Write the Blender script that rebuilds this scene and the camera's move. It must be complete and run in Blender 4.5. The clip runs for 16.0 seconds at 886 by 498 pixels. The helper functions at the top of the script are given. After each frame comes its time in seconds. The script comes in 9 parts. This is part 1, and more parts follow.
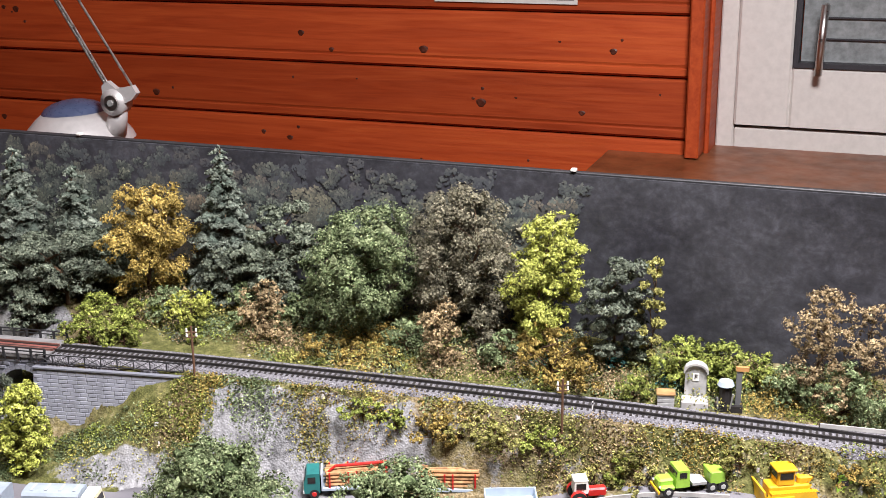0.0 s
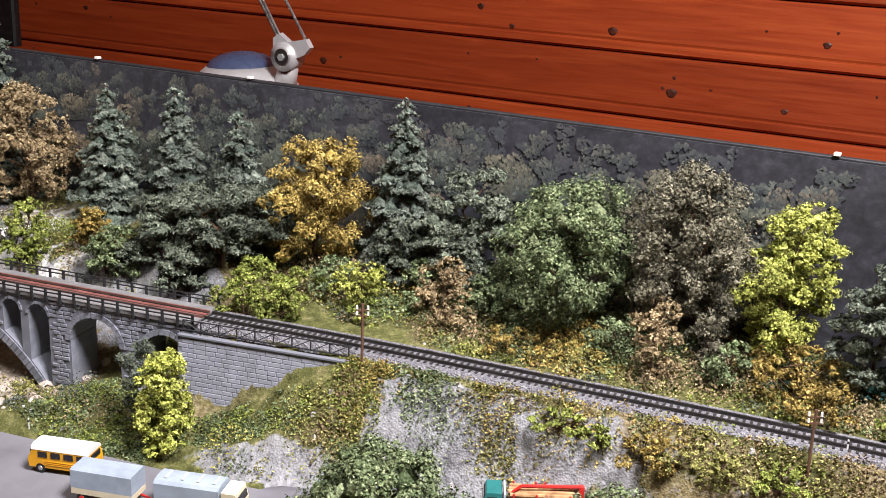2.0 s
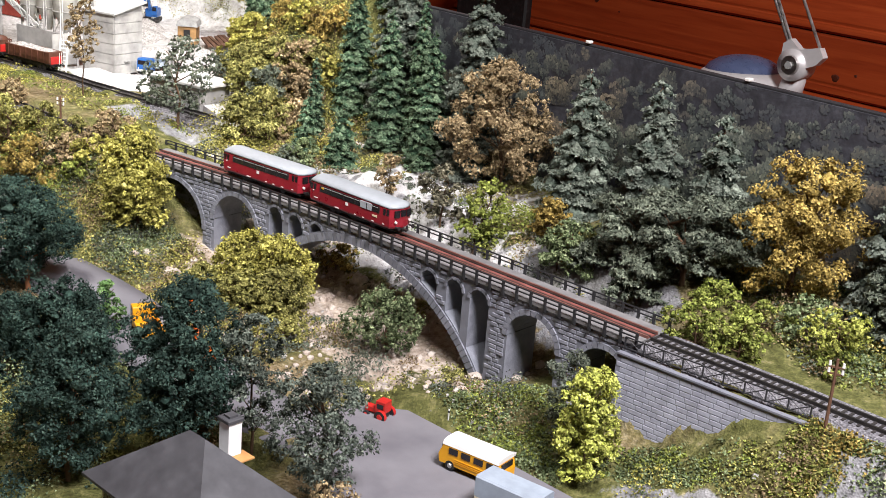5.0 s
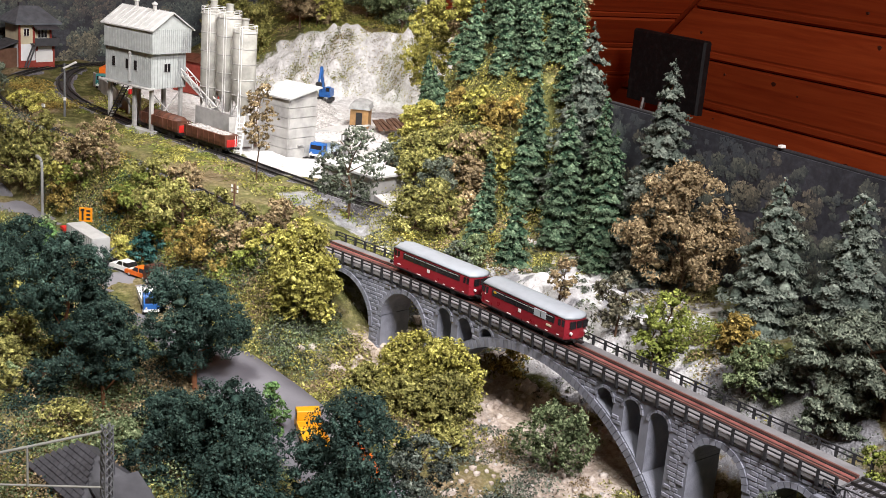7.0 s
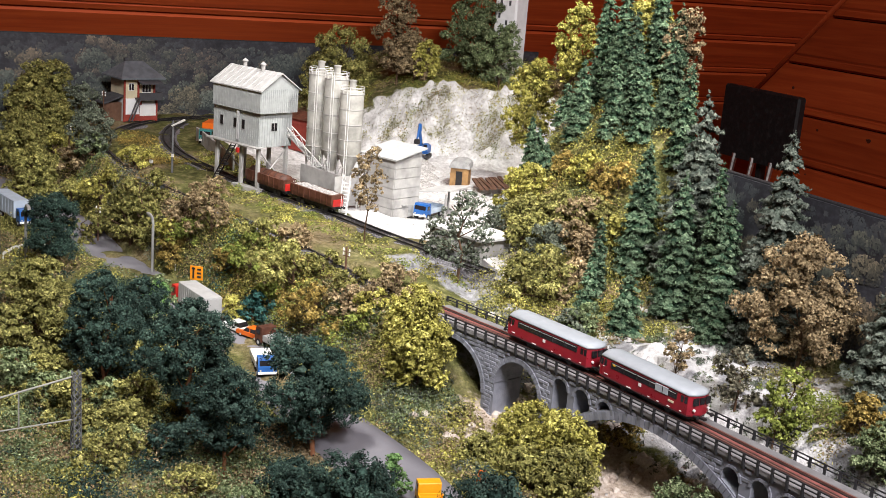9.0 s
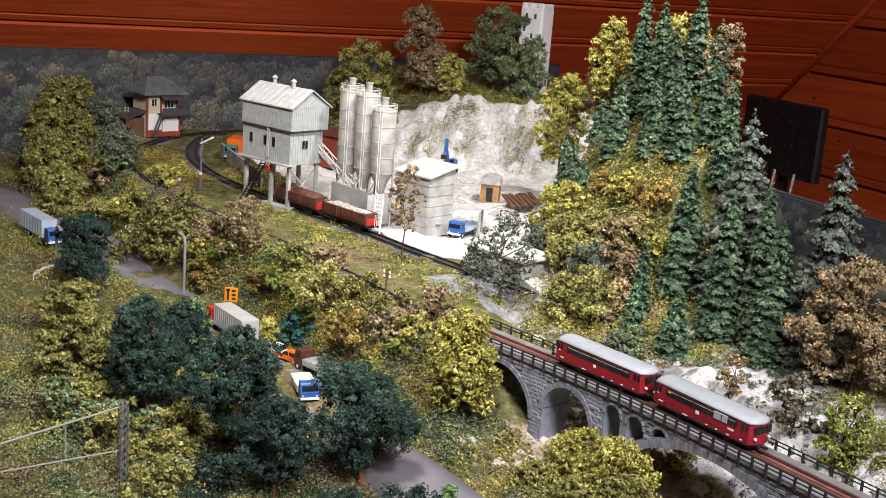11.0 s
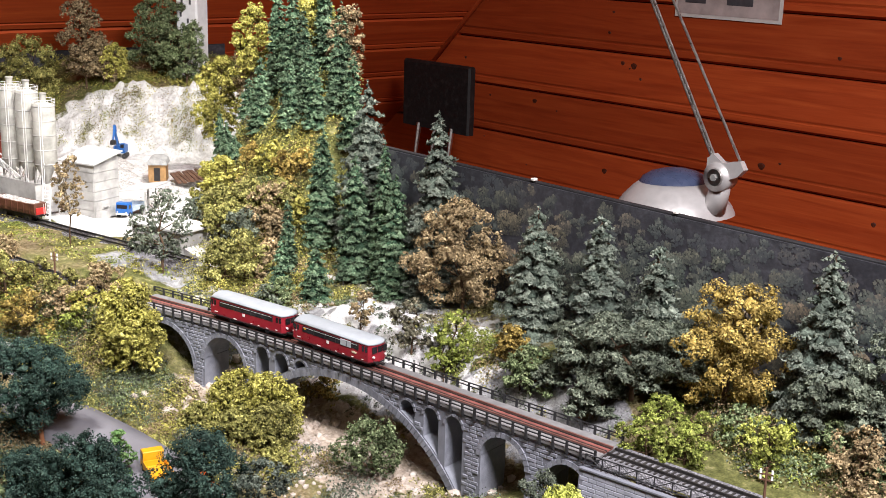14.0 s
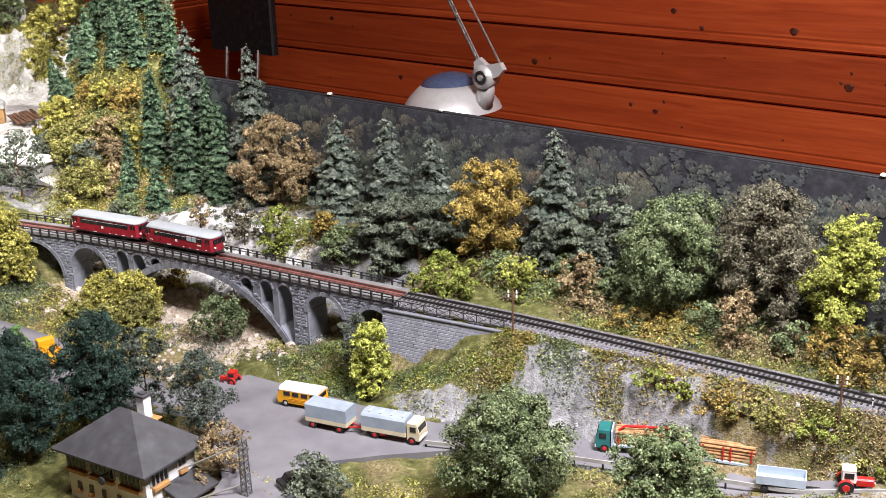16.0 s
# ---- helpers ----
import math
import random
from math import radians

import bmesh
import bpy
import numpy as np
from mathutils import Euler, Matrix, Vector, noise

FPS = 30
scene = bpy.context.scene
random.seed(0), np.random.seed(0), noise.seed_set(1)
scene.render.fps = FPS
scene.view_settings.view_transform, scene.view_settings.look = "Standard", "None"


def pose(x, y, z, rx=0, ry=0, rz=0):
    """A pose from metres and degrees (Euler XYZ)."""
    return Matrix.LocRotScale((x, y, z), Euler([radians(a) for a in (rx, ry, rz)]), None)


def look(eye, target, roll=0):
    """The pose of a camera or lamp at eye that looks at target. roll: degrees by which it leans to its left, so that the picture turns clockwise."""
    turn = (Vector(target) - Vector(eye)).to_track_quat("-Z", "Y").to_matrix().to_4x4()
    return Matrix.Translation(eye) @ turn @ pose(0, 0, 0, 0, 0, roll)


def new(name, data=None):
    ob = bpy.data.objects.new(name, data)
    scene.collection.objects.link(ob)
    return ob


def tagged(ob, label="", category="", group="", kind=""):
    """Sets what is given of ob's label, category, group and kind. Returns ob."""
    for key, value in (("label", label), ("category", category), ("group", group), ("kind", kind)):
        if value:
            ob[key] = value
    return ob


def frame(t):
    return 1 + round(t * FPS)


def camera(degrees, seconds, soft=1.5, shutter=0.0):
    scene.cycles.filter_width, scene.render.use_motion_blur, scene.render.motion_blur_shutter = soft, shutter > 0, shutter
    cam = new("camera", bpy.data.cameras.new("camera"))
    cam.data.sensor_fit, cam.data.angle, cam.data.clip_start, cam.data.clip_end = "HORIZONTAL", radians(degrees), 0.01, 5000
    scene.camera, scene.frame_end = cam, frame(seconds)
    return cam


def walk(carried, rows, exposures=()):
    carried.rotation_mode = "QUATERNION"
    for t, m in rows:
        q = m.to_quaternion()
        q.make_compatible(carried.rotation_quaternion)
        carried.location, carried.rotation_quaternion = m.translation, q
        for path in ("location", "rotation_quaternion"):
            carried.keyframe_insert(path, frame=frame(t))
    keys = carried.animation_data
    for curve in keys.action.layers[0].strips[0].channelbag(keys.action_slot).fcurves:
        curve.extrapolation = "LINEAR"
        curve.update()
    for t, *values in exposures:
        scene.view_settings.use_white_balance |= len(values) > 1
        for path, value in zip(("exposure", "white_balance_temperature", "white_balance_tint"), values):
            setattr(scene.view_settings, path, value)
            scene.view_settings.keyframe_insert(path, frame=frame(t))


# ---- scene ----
cam = camera(40.1, 16.0, soft=0.55)
PATH = [
    (0, (0.286, -0.227, 0.738), (-0.393, 1.558, 0.143), -0.8),
    (0.5, (0.24, -0.14, 0.734), (-0.466, 1.635, 0.142), -0.4),
    (1, (0.207, -0.093, 0.675), (-0.632, 1.621, 0.077), 0.7),
    (1.5, (0.162, -0.062, 0.646), (-0.7, 1.641, 0.05), 1.3),
    (2, (0.131, -0.059, 0.645), (-0.753, 1.634, 0.052), 2.0),
    (2.5, (0.087, -0.043, 0.624), (-0.843, 1.626, 0.031), 3.2),
    (3, (0.085, -0.023, 0.605), (-0.946, 1.58, 0.0), 4.2),
    (3.5, (0.091, 0.002, 0.596), (-1.116, 1.467, -0.034), 4.4),
    (4, (0.083, 0.028, 0.593), (-1.235, 1.391, -0.043), 4.8),
    (4.2, (0.08, 0.035, 0.598), (-1.278, 1.355, -0.043), 4.6),
    (6.3, (-0.011, 0.091, 0.61), (-1.598, 1.169, 0.045), 5.0),
    (6.5, (-0.013, 0.086, 0.613), (-1.619, 1.141, 0.061), 4.9),
    (7, (-0.024, 0.081, 0.631), (-1.666, 1.089, 0.093), 4.7),
    (7.5, (-0.028, 0.072, 0.638), (-1.698, 1.042, 0.118), 4.5),
    (8, (-0.037, 0.058, 0.648), (-1.723, 1.009, 0.145), 4.6),
    (8.5, (-0.049, 0.045, 0.648), (-1.753, 0.97, 0.159), 4.6),
    (9, (-0.058, 0.031, 0.659), (-1.771, 0.944, 0.178), 4.7),
    (11.3, (-0.111, -0.006, 0.671), (-1.831, 0.902, 0.202), 4.3),
    (11.5, (-0.109, 0.005, 0.672), (-1.83, 0.911, 0.205), 4.2),
    (12, (-0.101, 0.016, 0.668), (-1.813, 0.938, 0.203), 3.7),
    (12.5, (-0.075, 0.02, 0.672), (-1.767, 0.981, 0.211), 3.2),
    (13, (-0.022, 0.007, 0.686), (-1.668, 1.045, 0.225), 2.8),
    (13.5, (0.053, -0.014, 0.702), (-1.509, 1.143, 0.231), 2.1),
    (14, (0.136, -0.045, 0.72), (-1.314, 1.239, 0.22), 1.6),
    (14.5, (0.188, -0.104, 0.746), (-1.166, 1.258, 0.189), 0.8),
    (15, (0.266, -0.172, 0.761), (-1.034, 1.223, 0.159), -1.0),
    (15.5, (0.36, -0.244, 0.793), (-0.901, 1.176, 0.167), -1.7),
    (16, (0.439, -0.312, 0.809), (-0.775, 1.14, 0.164), -1.8),
]
walk(cam, [(t, look(eye, target, roll)) for t, eye, target, roll in PATH], [(0.0, 0.17), (0.6, 0.31), (1.5, 0.16), (3.0, 0.04), (3.6, -0.02), (4.2, -0.01), (7.0, -0.18), (9.0, -0.2), (12.5, -0.28), (14.0, 0.11), (15.0, 0.05), (16.0, 0.07)])

# ---------------------------------------------------------------- light
world = bpy.data.worlds.new("room_air")
scene.world = world
world.use_nodes = True
world.node_tree.nodes["Background"].inputs[0].default_value = (1.0, 0.93, 0.84, 1)
world.node_tree.nodes["Background"].inputs[1].default_value = 0.012


def lamp_light(name, kind, place, target, energy, colour, size=0.2, spot=60, blend=0.6):
    data = bpy.data.lights.new(name, kind)
    data.energy, data.color = energy, colour
    if kind == "AREA":
        data.shape, data.size = "DISK", size
    else:
        data.shadow_soft_size = size
    if kind == "SPOT":
        data.spot_size, data.spot_blend = radians(spot), blend
    ob = new(name, data)
    ob.matrix_world = look(place, target)
    return ob


# unseen lamps: assumed room light of the ceiling, and the spotlight trained on the quarry
LIGHT = (0.99, 0.96, 0.94)
lamp_light("ceiling_light_window", "AREA", (0.45, 0.5, 1.8), (0.0, 0.95, 0), 107.0, (1.0, 0.955, 1.0), 0.6)
# middle and far spots are added fill, placed to brighten viaduct and west end
lamp_light("ceiling_light_middle", "SPOT", (-0.7, 0.15, 1.85), (-0.85, 0.6, 0), 56.0, LIGHT, 0.16, 92, 0.9)
lamp_light("ceiling_light_far", "SPOT", (-0.98, 0.25, 1.5), (-2.05, 0.62, 0.1), 118.0, LIGHT, 0.1, 84, 0.9)
lamp_light("quarry_spot", "SPOT", (-1.25, 1.2, 1.5), (-1.85, 1.12, 0.3), 112.0, (1.0, 0.965, 0.92), 0.04, 62, 0.8)

# ---------------------------------------------------------------- materials
def mat(name, colour, rough=0.6, metal=0.0, spec=0.4):
    m = bpy.data.materials.new(name)
    m.use_nodes = True
    b = m.node_tree.nodes["Principled BSDF"]
    b.inputs["Base Color"].default_value = (*colour, 1)
    b.inputs["Roughness"].default_value = rough
    b.inputs["Metallic"].default_value = metal
    b.inputs["Specular IOR Level"].default_value = spec
    return m


class Graph:
    """Short names for the nodes of one material."""

    def __init__(self, name, rough=0.7, metal=0.0, spec=0.35):
        self.m = mat(name, (0.5, 0.5, 0.5), rough, metal, spec)
        self.t = self.m.node_tree
        self.out = self.t.nodes["Principled BSDF"]
        self.place = self.add("ShaderNodeTexCoord").outputs["Object"]
        self.world = self.add("ShaderNodeNewGeometry").outputs["Position"]

    def add(self, kind):
        return self.t.nodes.new(kind)

    def link(self, a, b):
        self.t.links.new(a, b)

    def put(self, socket, value):
        if isinstance(value, bpy.types.NodeSocket):
            self.link(value, socket)
        elif isinstance(value, tuple) and len(value) == 3 and socket.type == "RGBA":
            socket.default_value = (*value, 1)
        else:
            socket.default_value = value

    def scaled(self, where, factors):
        n = self.add("ShaderNodeMapping")
        self.link(where, n.inputs[0])
        n.inputs["Scale"].default_value = factors
        return n.outputs[0]

    def noise(self, scale, detail=3.0, rough=0.55, where=None, distort=0.0):
        n = self.add("ShaderNodeTexNoise")
        self.link(where or self.world, n.inputs["Vector"])
        n.inputs["Scale"].default_value, n.inputs["Detail"].default_value = scale, detail
        n.inputs["Roughness"].default_value, n.inputs["Distortion"].default_value = rough, distort
        return n.outputs["Fac"]

    def cells(self, scale, where=None):
        n = self.add("ShaderNodeTexVoronoi")
        self.link(where or self.world, n.inputs["Vector"])
        n.inputs["Scale"].default_value = scale
        return n.outputs

    def ramp(self, fac, *stops):
        n = self.add("ShaderNodeValToRGB")
        self.link(fac, n.inputs[0])
        e = n.color_ramp.elements
        while len(e) < len(stops):
            e.new(0.5)
        for k, (at, c) in enumerate(stops):
            e[k].position = at
            e[k].color = (c, c, c, 1) if isinstance(c, (int, float)) else (*c, 1)
        return n.outputs[0]

    def mix(self, fac, a, b, how="MIX"):
        n = self.add("ShaderNodeMix")
        n.data_type, n.blend_type = "RGBA", how
        self.put(n.inputs[0], fac), self.put(n.inputs[6], a), self.put(n.inputs[7], b)
        return n.outputs[2]

    def math(self, how, a, b=0.0):
        n = self.add("ShaderNodeMath")
        n.operation = how
        self.put(n.inputs[0], a), self.put(n.inputs[1], b)
        return n.outputs[0]

    def chance(self):
        return self.add("ShaderNodeObjectInfo").outputs["Random"]

    def island(self):
        return self.add("ShaderNodeNewGeometry").outputs["Random Per Island"]

    def colour(self, c):
        self.put(self.out.inputs["Base Color"], c)
        return self

    def rough(self, r):
        self.put(self.out.inputs["Roughness"], r)
        return self

    def bump(self, height, far=0.001, strength=0.6):
        n = self.add("ShaderNodeBump")
        self.link(height, n.inputs["Height"])
        n.inputs["Distance"].default_value, n.inputs["Strength"].default_value = far, strength
        self.link(n.outputs[0], self.out.inputs["Normal"])
        return self


def paint(name, colour, rough=0.45, wear=0.12, spec=0.4, metal=0.0, scale=60):
    """Moulded and painted model surfaces: one colour with faint uneven wear."""
    g = Graph(name, rough, metal, spec)
    light = tuple(min(1, c * (1 + wear) + wear * 0.05) for c in colour)
    dark = tuple(c * (1 - wear * 1.6) for c in colour)
    n = g.noise(scale, 4.0)
    g.colour(g.ramp(n, (0.3, dark), (0.55, colour), (0.75, light)))
    g.rough(g.ramp(g.noise(scale * 2.3), (0.3, rough * 0.8), (0.7, min(1, rough * 1.25))))
    g.bump(g.noise(scale * 9), 0.0002, 0.25)
    return g.m


def given(g, name):
    n = g.add("ShaderNodeAttribute")
    n.attribute_name = name
    return n.outputs["Fac"]


def leaf_mat(name, a, b, c):
    """Foam and leaf flock, each flake a little different."""
    g = Graph(name, 0.75, 0, 0.14)
    tone = g.ramp(g.island(), (0.0, a), (0.5, b), (1.0, c))
    big = g.ramp(g.noise(34, 4.0, 0.65), (0.32, 0.55), (0.68, 1.4))
    leaves = g.cells(430)
    tone = g.mix(0.12, tone, b)
    tone = g.mix(1.0, tone, g.ramp(leaves["Color"], (0.1, 0.5), (0.9, 1.5)), "MULTIPLY")
    g.bump(leaves["Distance"], 0.0012, 0.8)
    each = g.ramp(g.chance(), (0.0, (0.82, 0.8, 0.78)), (1.0, (1.12, 1.1, 1.05)))
    tone = g.mix(g.math("MULTIPLY", given(g, "tip"), 0.32), tone, tuple(v * 1.45 + 0.02 for v in c))
    g.colour(g.mix(1.0, g.mix(1.0, tone, big, "MULTIPLY"), each, "MULTIPLY"))
    g.out.inputs["Subsurface Weight"].default_value = 0.0
    return g.m


def wood_wall(name, along):
    """Stained softwood boards; the grain runs along the given axis."""
    g = Graph(name, 0.5, 0, 0.25)
    stretch = (1.2, 22, 22) if along == 0 else (22, 1.2, 22)
    w = g.scaled(g.world, stretch)
    each = g.chance()
    ring = g.noise(1.6, 5.0, 0.6, w, 1.2)
    fine = g.noise(7.0, 3.0, 0.6, w)
    base = g.ramp(ring, (0.28, (0.27, 0.037, 0.009)), (0.5, (0.395, 0.063, 0.015)), (0.72, (0.5, 0.098, 0.023)))
    base = g.mix(0.3, base, g.ramp(fine, (0.35, (0.288, 0.038, 0.009)), (0.65, (0.437, 0.079, 0.021))))
    tint = g.ramp(each, (0, (0.8, 0.74, 0.7)), (1, (1.15, 1.12, 1.1)))
    g.colour(g.mix(1.0, base, tint, "MULTIPLY"))
    g.rough(g.ramp(fine, (0.3, 0.44), (0.7, 0.62)))
    g.bump(g.mix(0.5, ring, fine), 0.0015, 0.3)
    return g.m


M = {}
M["wall_wood_x"] = wood_wall("red_stained_boards_long", 0)
M["wall_wood_y"] = wood_wall("red_stained_boards_cross", 1)
M["knot"] = paint("dark_knot", (0.085, 0.018, 0.007), 0.5, 0.4)
M["groove"] = paint("board_groove_shadow_gap", (0.05, 0.014, 0.006), 0.7)
M["sill_wood"] = paint("brown_varnished_sill", (0.22, 0.075, 0.028), 0.4, 0.3, scale=9)
M["window_white"] = paint("white_window_paint", (0.62, 0.6, 0.56), 0.4, 0.05)
M["gasket"] = paint("black_gasket", (0.03, 0.03, 0.035), 0.5)
M["night_glass"] = paint("grey_window_glass", (0.25, 0.27, 0.27), 0.12, 0.2, 0.6)
M["steel"] = paint("brushed_steel", (0.55, 0.54, 0.52), 0.32, 0.1, 0.5, 1.0)
M["lamp_silver"] = paint("silver_lamp_lacquer", (0.52, 0.50, 0.49), 0.38, 0.05, 0.5, 0.35)
M["lamp_blue"] = paint("blue_translucent_cap", (0.05, 0.065, 0.12), 0.3, 0.1, 0.5)
M["black_panel"] = paint("matt_black_panel", (0.012, 0.011, 0.011), 0.55, 0.3)
M["backdrop_edge"] = paint("black_edge_board", (0.02, 0.02, 0.022), 0.5)

# ground: grit, dry grass and turf over earth; bare rock and quarry stone where the land has them
def rock_mat(name, dark, mid, light):
    g = Graph(name, 0.9, 0, 0.15)
    c, moss, relief = rock_colour(g, dark, mid, light)
    g.colour(c).bump(relief, 0.002, 0.8)
    return g.m


def rock_colour(g, dark, mid, light):
    crack = g.noise(24, 7.0, 0.7, g.scaled(g.world, (1.2, 1.2, 0.95)), 0.9)
    spot = g.noise(130, 4.0, 0.7)
    c = g.ramp(crack, (0.32, dark), (0.48, mid), (0.66, light))
    c = g.mix(0.4, c, g.ramp(spot, (0.35, dark), (0.6, light)))
    moss = g.ramp(g.noise(14, 4.0), (0.62, 0.0), (0.74, 0.45))
    return c, moss, g.mix(0.5, crack, spot)


g = Graph("scenic_ground", 0.95, 0, 0.1)
patch = g.noise(7.0, 3.0)
grit = g.cells(420)
fibre = g.noise(190, 3.0, 0.7)
turf = g.ramp(g.noise(55, 4.0, 0.7), (0.3, (0.055, 0.056, 0.022)), (0.5, (0.12, 0.128, 0.048)), (0.62, (0.205, 0.2, 0.088)), (0.75, (0.40, 0.36, 0.24)))
earth = g.ramp(fibre, (0.3, (0.11, 0.075, 0.04)), (0.5, (0.27, 0.21, 0.13)), (0.7, (0.45, 0.38, 0.29)))
both = g.mix(g.ramp(patch, (0.5, 0.0), (0.68, 1.0)), turf, earth)
both = g.mix(0.45, both, g.ramp(grit["Color"], (0.0, (0.05, 0.05, 0.02)), (1.0, (0.5, 0.45, 0.3))), "OVERLAY")
stone, moss, relief = rock_colour(g, (0.095, 0.094, 0.096), (0.2, 0.199, 0.203), (0.38, 0.38, 0.388))
edge = g.math("ADD", given(g, "bare"), g.math("MULTIPLY", g.math("ADD", g.noise(38, 5.0, 0.7), -0.5), 1.1))
both = g.mix(g.ramp(edge, (0.42, 0.0), (0.56, 1.0)), both, g.mix(moss, stone, (0.13, 0.12, 0.035)))
gravel, moss3, relief3 = rock_colour(g, (0.16, 0.12, 0.09), (0.4, 0.32, 0.25), (0.62, 0.54, 0.46))
both = g.mix(g.ramp(g.math("ADD", given(g, "wash"), g.math("MULTIPLY", g.math("ADD", g.noise(44, 5.0, 0.7), -0.5), 1.2)), (0.45, 0.0), (0.6, 1.0)), both, gravel)
white, moss2, relief2 = rock_colour(g, (0.3, 0.285, 0.27), (0.55, 0.54, 0.525), (0.8, 0.79, 0.78))
edge = g.math("ADD", given(g, "pit"), g.math("MULTIPLY", g.math("ADD", g.noise(30, 5.0, 0.7), -0.5), 0.8))
both = g.mix(g.ramp(edge, (0.42, 0.0), (0.56, 1.0)), both, white)
g.colour(both).bump(g.mix(0.5, g.mix(0.5, fibre, grit["Distance"]), relief), 0.004, 0.9)
M["ground"] = g.m

g = Graph("asphalt_road", 0.75, 0, 0.25)
g.colour(g.ramp(g.noise(14, 5.0), (0.3, (0.135, 0.13, 0.145)), (0.7, (0.205, 0.20, 0.215)))).bump(g.noise(900, 2.0), 0.0004, 0.5)
M["road"] = g.m
g = Graph("ballast", 0.95, 0, 0.1)
c = g.cells(520)
g.colour(g.ramp(c["Color"], (0.1, (0.12, 0.115, 0.125)), (0.6, (0.2, 0.195, 0.21)), (1.0, (0.32, 0.31, 0.32)))).bump(c["Distance"], 0.002, 1.0)
M["ballast"] = g.m

# photographic wooded backdrop: soft grey-green trees under a dark haze
g = Graph("printed_forest_backdrop", 0.5, 0, 0.3)
pic = g.ramp(g.noise(5, 5.0, 0.6), (0.3, (0.022, 0.022, 0.027)), (0.7, (0.056, 0.057, 0.066)))
leafage = g.mix(0.6, g.noise(120, 4.0, 0.7), g.noise(34, 6.0, 0.7, g.scaled(g.world, (1.0, 1.0, 1.5)), 0.6))
g.colour(g.mix(1.0, pic, g.ramp(leafage, (0.36, 0.55), (0.5, 0.95), (0.66, 1.7)), "MULTIPLY"))
M["forest_print"] = g.m
g = Graph("printed_leaf_ink", 0.5, 0, 0.3)
ink = g.ramp(given(g, "light"), (0.0, (0.02, 0.023, 0.026)), (0.45, (0.115, 0.12, 0.098)), (1.0, (0.33, 0.305, 0.24)))
hue = g.ramp(given(g, "hue"), (0.0, (0.75, 0.9, 0.95)), (0.5, (0.95, 1.0, 0.85)), (1.0, (1.3, 1.05, 0.9)))
ink = g.mix(1.0, g.mix(1.0, ink, hue, "MULTIPLY"), g.ramp(g.island(), (0, 0.72), (1, 1.28)), "MULTIPLY")
g.colour(g.mix(given(g, "haze"), ink, (0.056, 0.06, 0.07)))
M["print_ink"] = g.m
# masonry of the viaduct: moulded courses
g = Graph("slate_grey_masonry", 0.6, 0, 0.3)
each = g.chance()
c = g.ramp(g.noise(70, 4.0), (0.3, (0.16, 0.167, 0.195)), (0.7, (0.24, 0.248, 0.285)))
g.colour(g.mix(1.0, c, g.ramp(each, (0, 0.82), (1, 1.14)), "MULTIPLY")).bump(g.noise(400, 3.0), 0.0006, 0.6)
M["stone"] = g.m
M["stone_joint"] = paint("masonry_backing", (0.18, 0.187, 0.218), 0.75, 0.1)
M["stone_light"] = paint("pale_masonry", (0.30, 0.31, 0.36), 0.7, 0.16)
M["rail_black"] = paint("blackened_railing", (0.024, 0.024, 0.026), 0.5)
M["rail_steel"] = paint("dark_rail", (0.05, 0.046, 0.044), 0.4, 0.2, 0.5, 0.6)
M["rail_rust"] = paint("rust_brown_rail", (0.17, 0.075, 0.06), 0.6, 0.2)
M["sleeper"] = paint("dark_sleeper", (0.03, 0.026, 0.025), 0.8, 0.3)
M["deck_red"] = paint("red_brown_walkway", (0.22, 0.075, 0.062), 0.75, 0.25)
M["deck_grey"] = paint("grey_deck", (0.19, 0.185, 0.185), 0.8, 0.15)
M["concrete"] = paint("pale_concrete", (0.42, 0.41, 0.39), 0.85, 0.2, 0.2, scale=40)
M["bark"] = paint("brown_bark", (0.1, 0.06, 0.035), 0.9, 0.3, 0.2)
M["bark_red"] = paint("red_brown_pine_bark", (0.2, 0.085, 0.04), 0.9, 0.3, 0.2)

M["leaf_dark"] = leaf_mat("dark_blue_green_flock", (0.011, 0.026, 0.021), (0.027, 0.053, 0.043), (0.062, 0.1, 0.08))
M["leaf_grey"] = leaf_mat("grey_green_flock", (0.055, 0.072, 0.054), (0.125, 0.15, 0.112), (0.215, 0.245, 0.185))
M["leaf_mid"] = leaf_mat("mid_green_leaves", (0.065, 0.095, 0.042), (0.135, 0.18, 0.085), (0.31, 0.365, 0.205))
M["leaf_lime"] = leaf_mat("lime_leaves", (0.19, 0.22, 0.045), (0.36, 0.40, 0.085), (0.58, 0.60, 0.17))
M["leaf_yellow"] = leaf_mat("yellow_green_leaves", (0.15, 0.145, 0.03), (0.34, 0.325, 0.075), (0.6, 0.56, 0.18))
M["leaf_ochre"] = leaf_mat("ochre_leaves", (0.115, 0.084, 0.022), (0.275, 0.202, 0.054), (0.47, 0.36, 0.12))
M["leaf_brown"] = leaf_mat("brown_leaves", (0.14, 0.104, 0.057), (0.265, 0.20, 0.113), (0.43, 0.345, 0.205))
M["leaf_olive"] = leaf_mat("olive_leaves", (0.085, 0.088, 0.026), (0.225, 0.222, 0.068), (0.44, 0.415, 0.15))
M["leaf_spruce"] = leaf_mat("spruce_needles", (0.014, 0.034, 0.020), (0.044, 0.088, 0.050), (0.165, 0.235, 0.145))
M["leaf_spruce_pale"] = leaf_mat("pale_spruce_needles", (0.045, 0.062, 0.05), (0.095, 0.12, 0.098), (0.195, 0.225, 0.186))
M["leaf_teal"] = leaf_mat("teal_moss", (0.021, 0.066, 0.059), (0.035, 0.109, 0.097), (0.067, 0.161, 0.148))
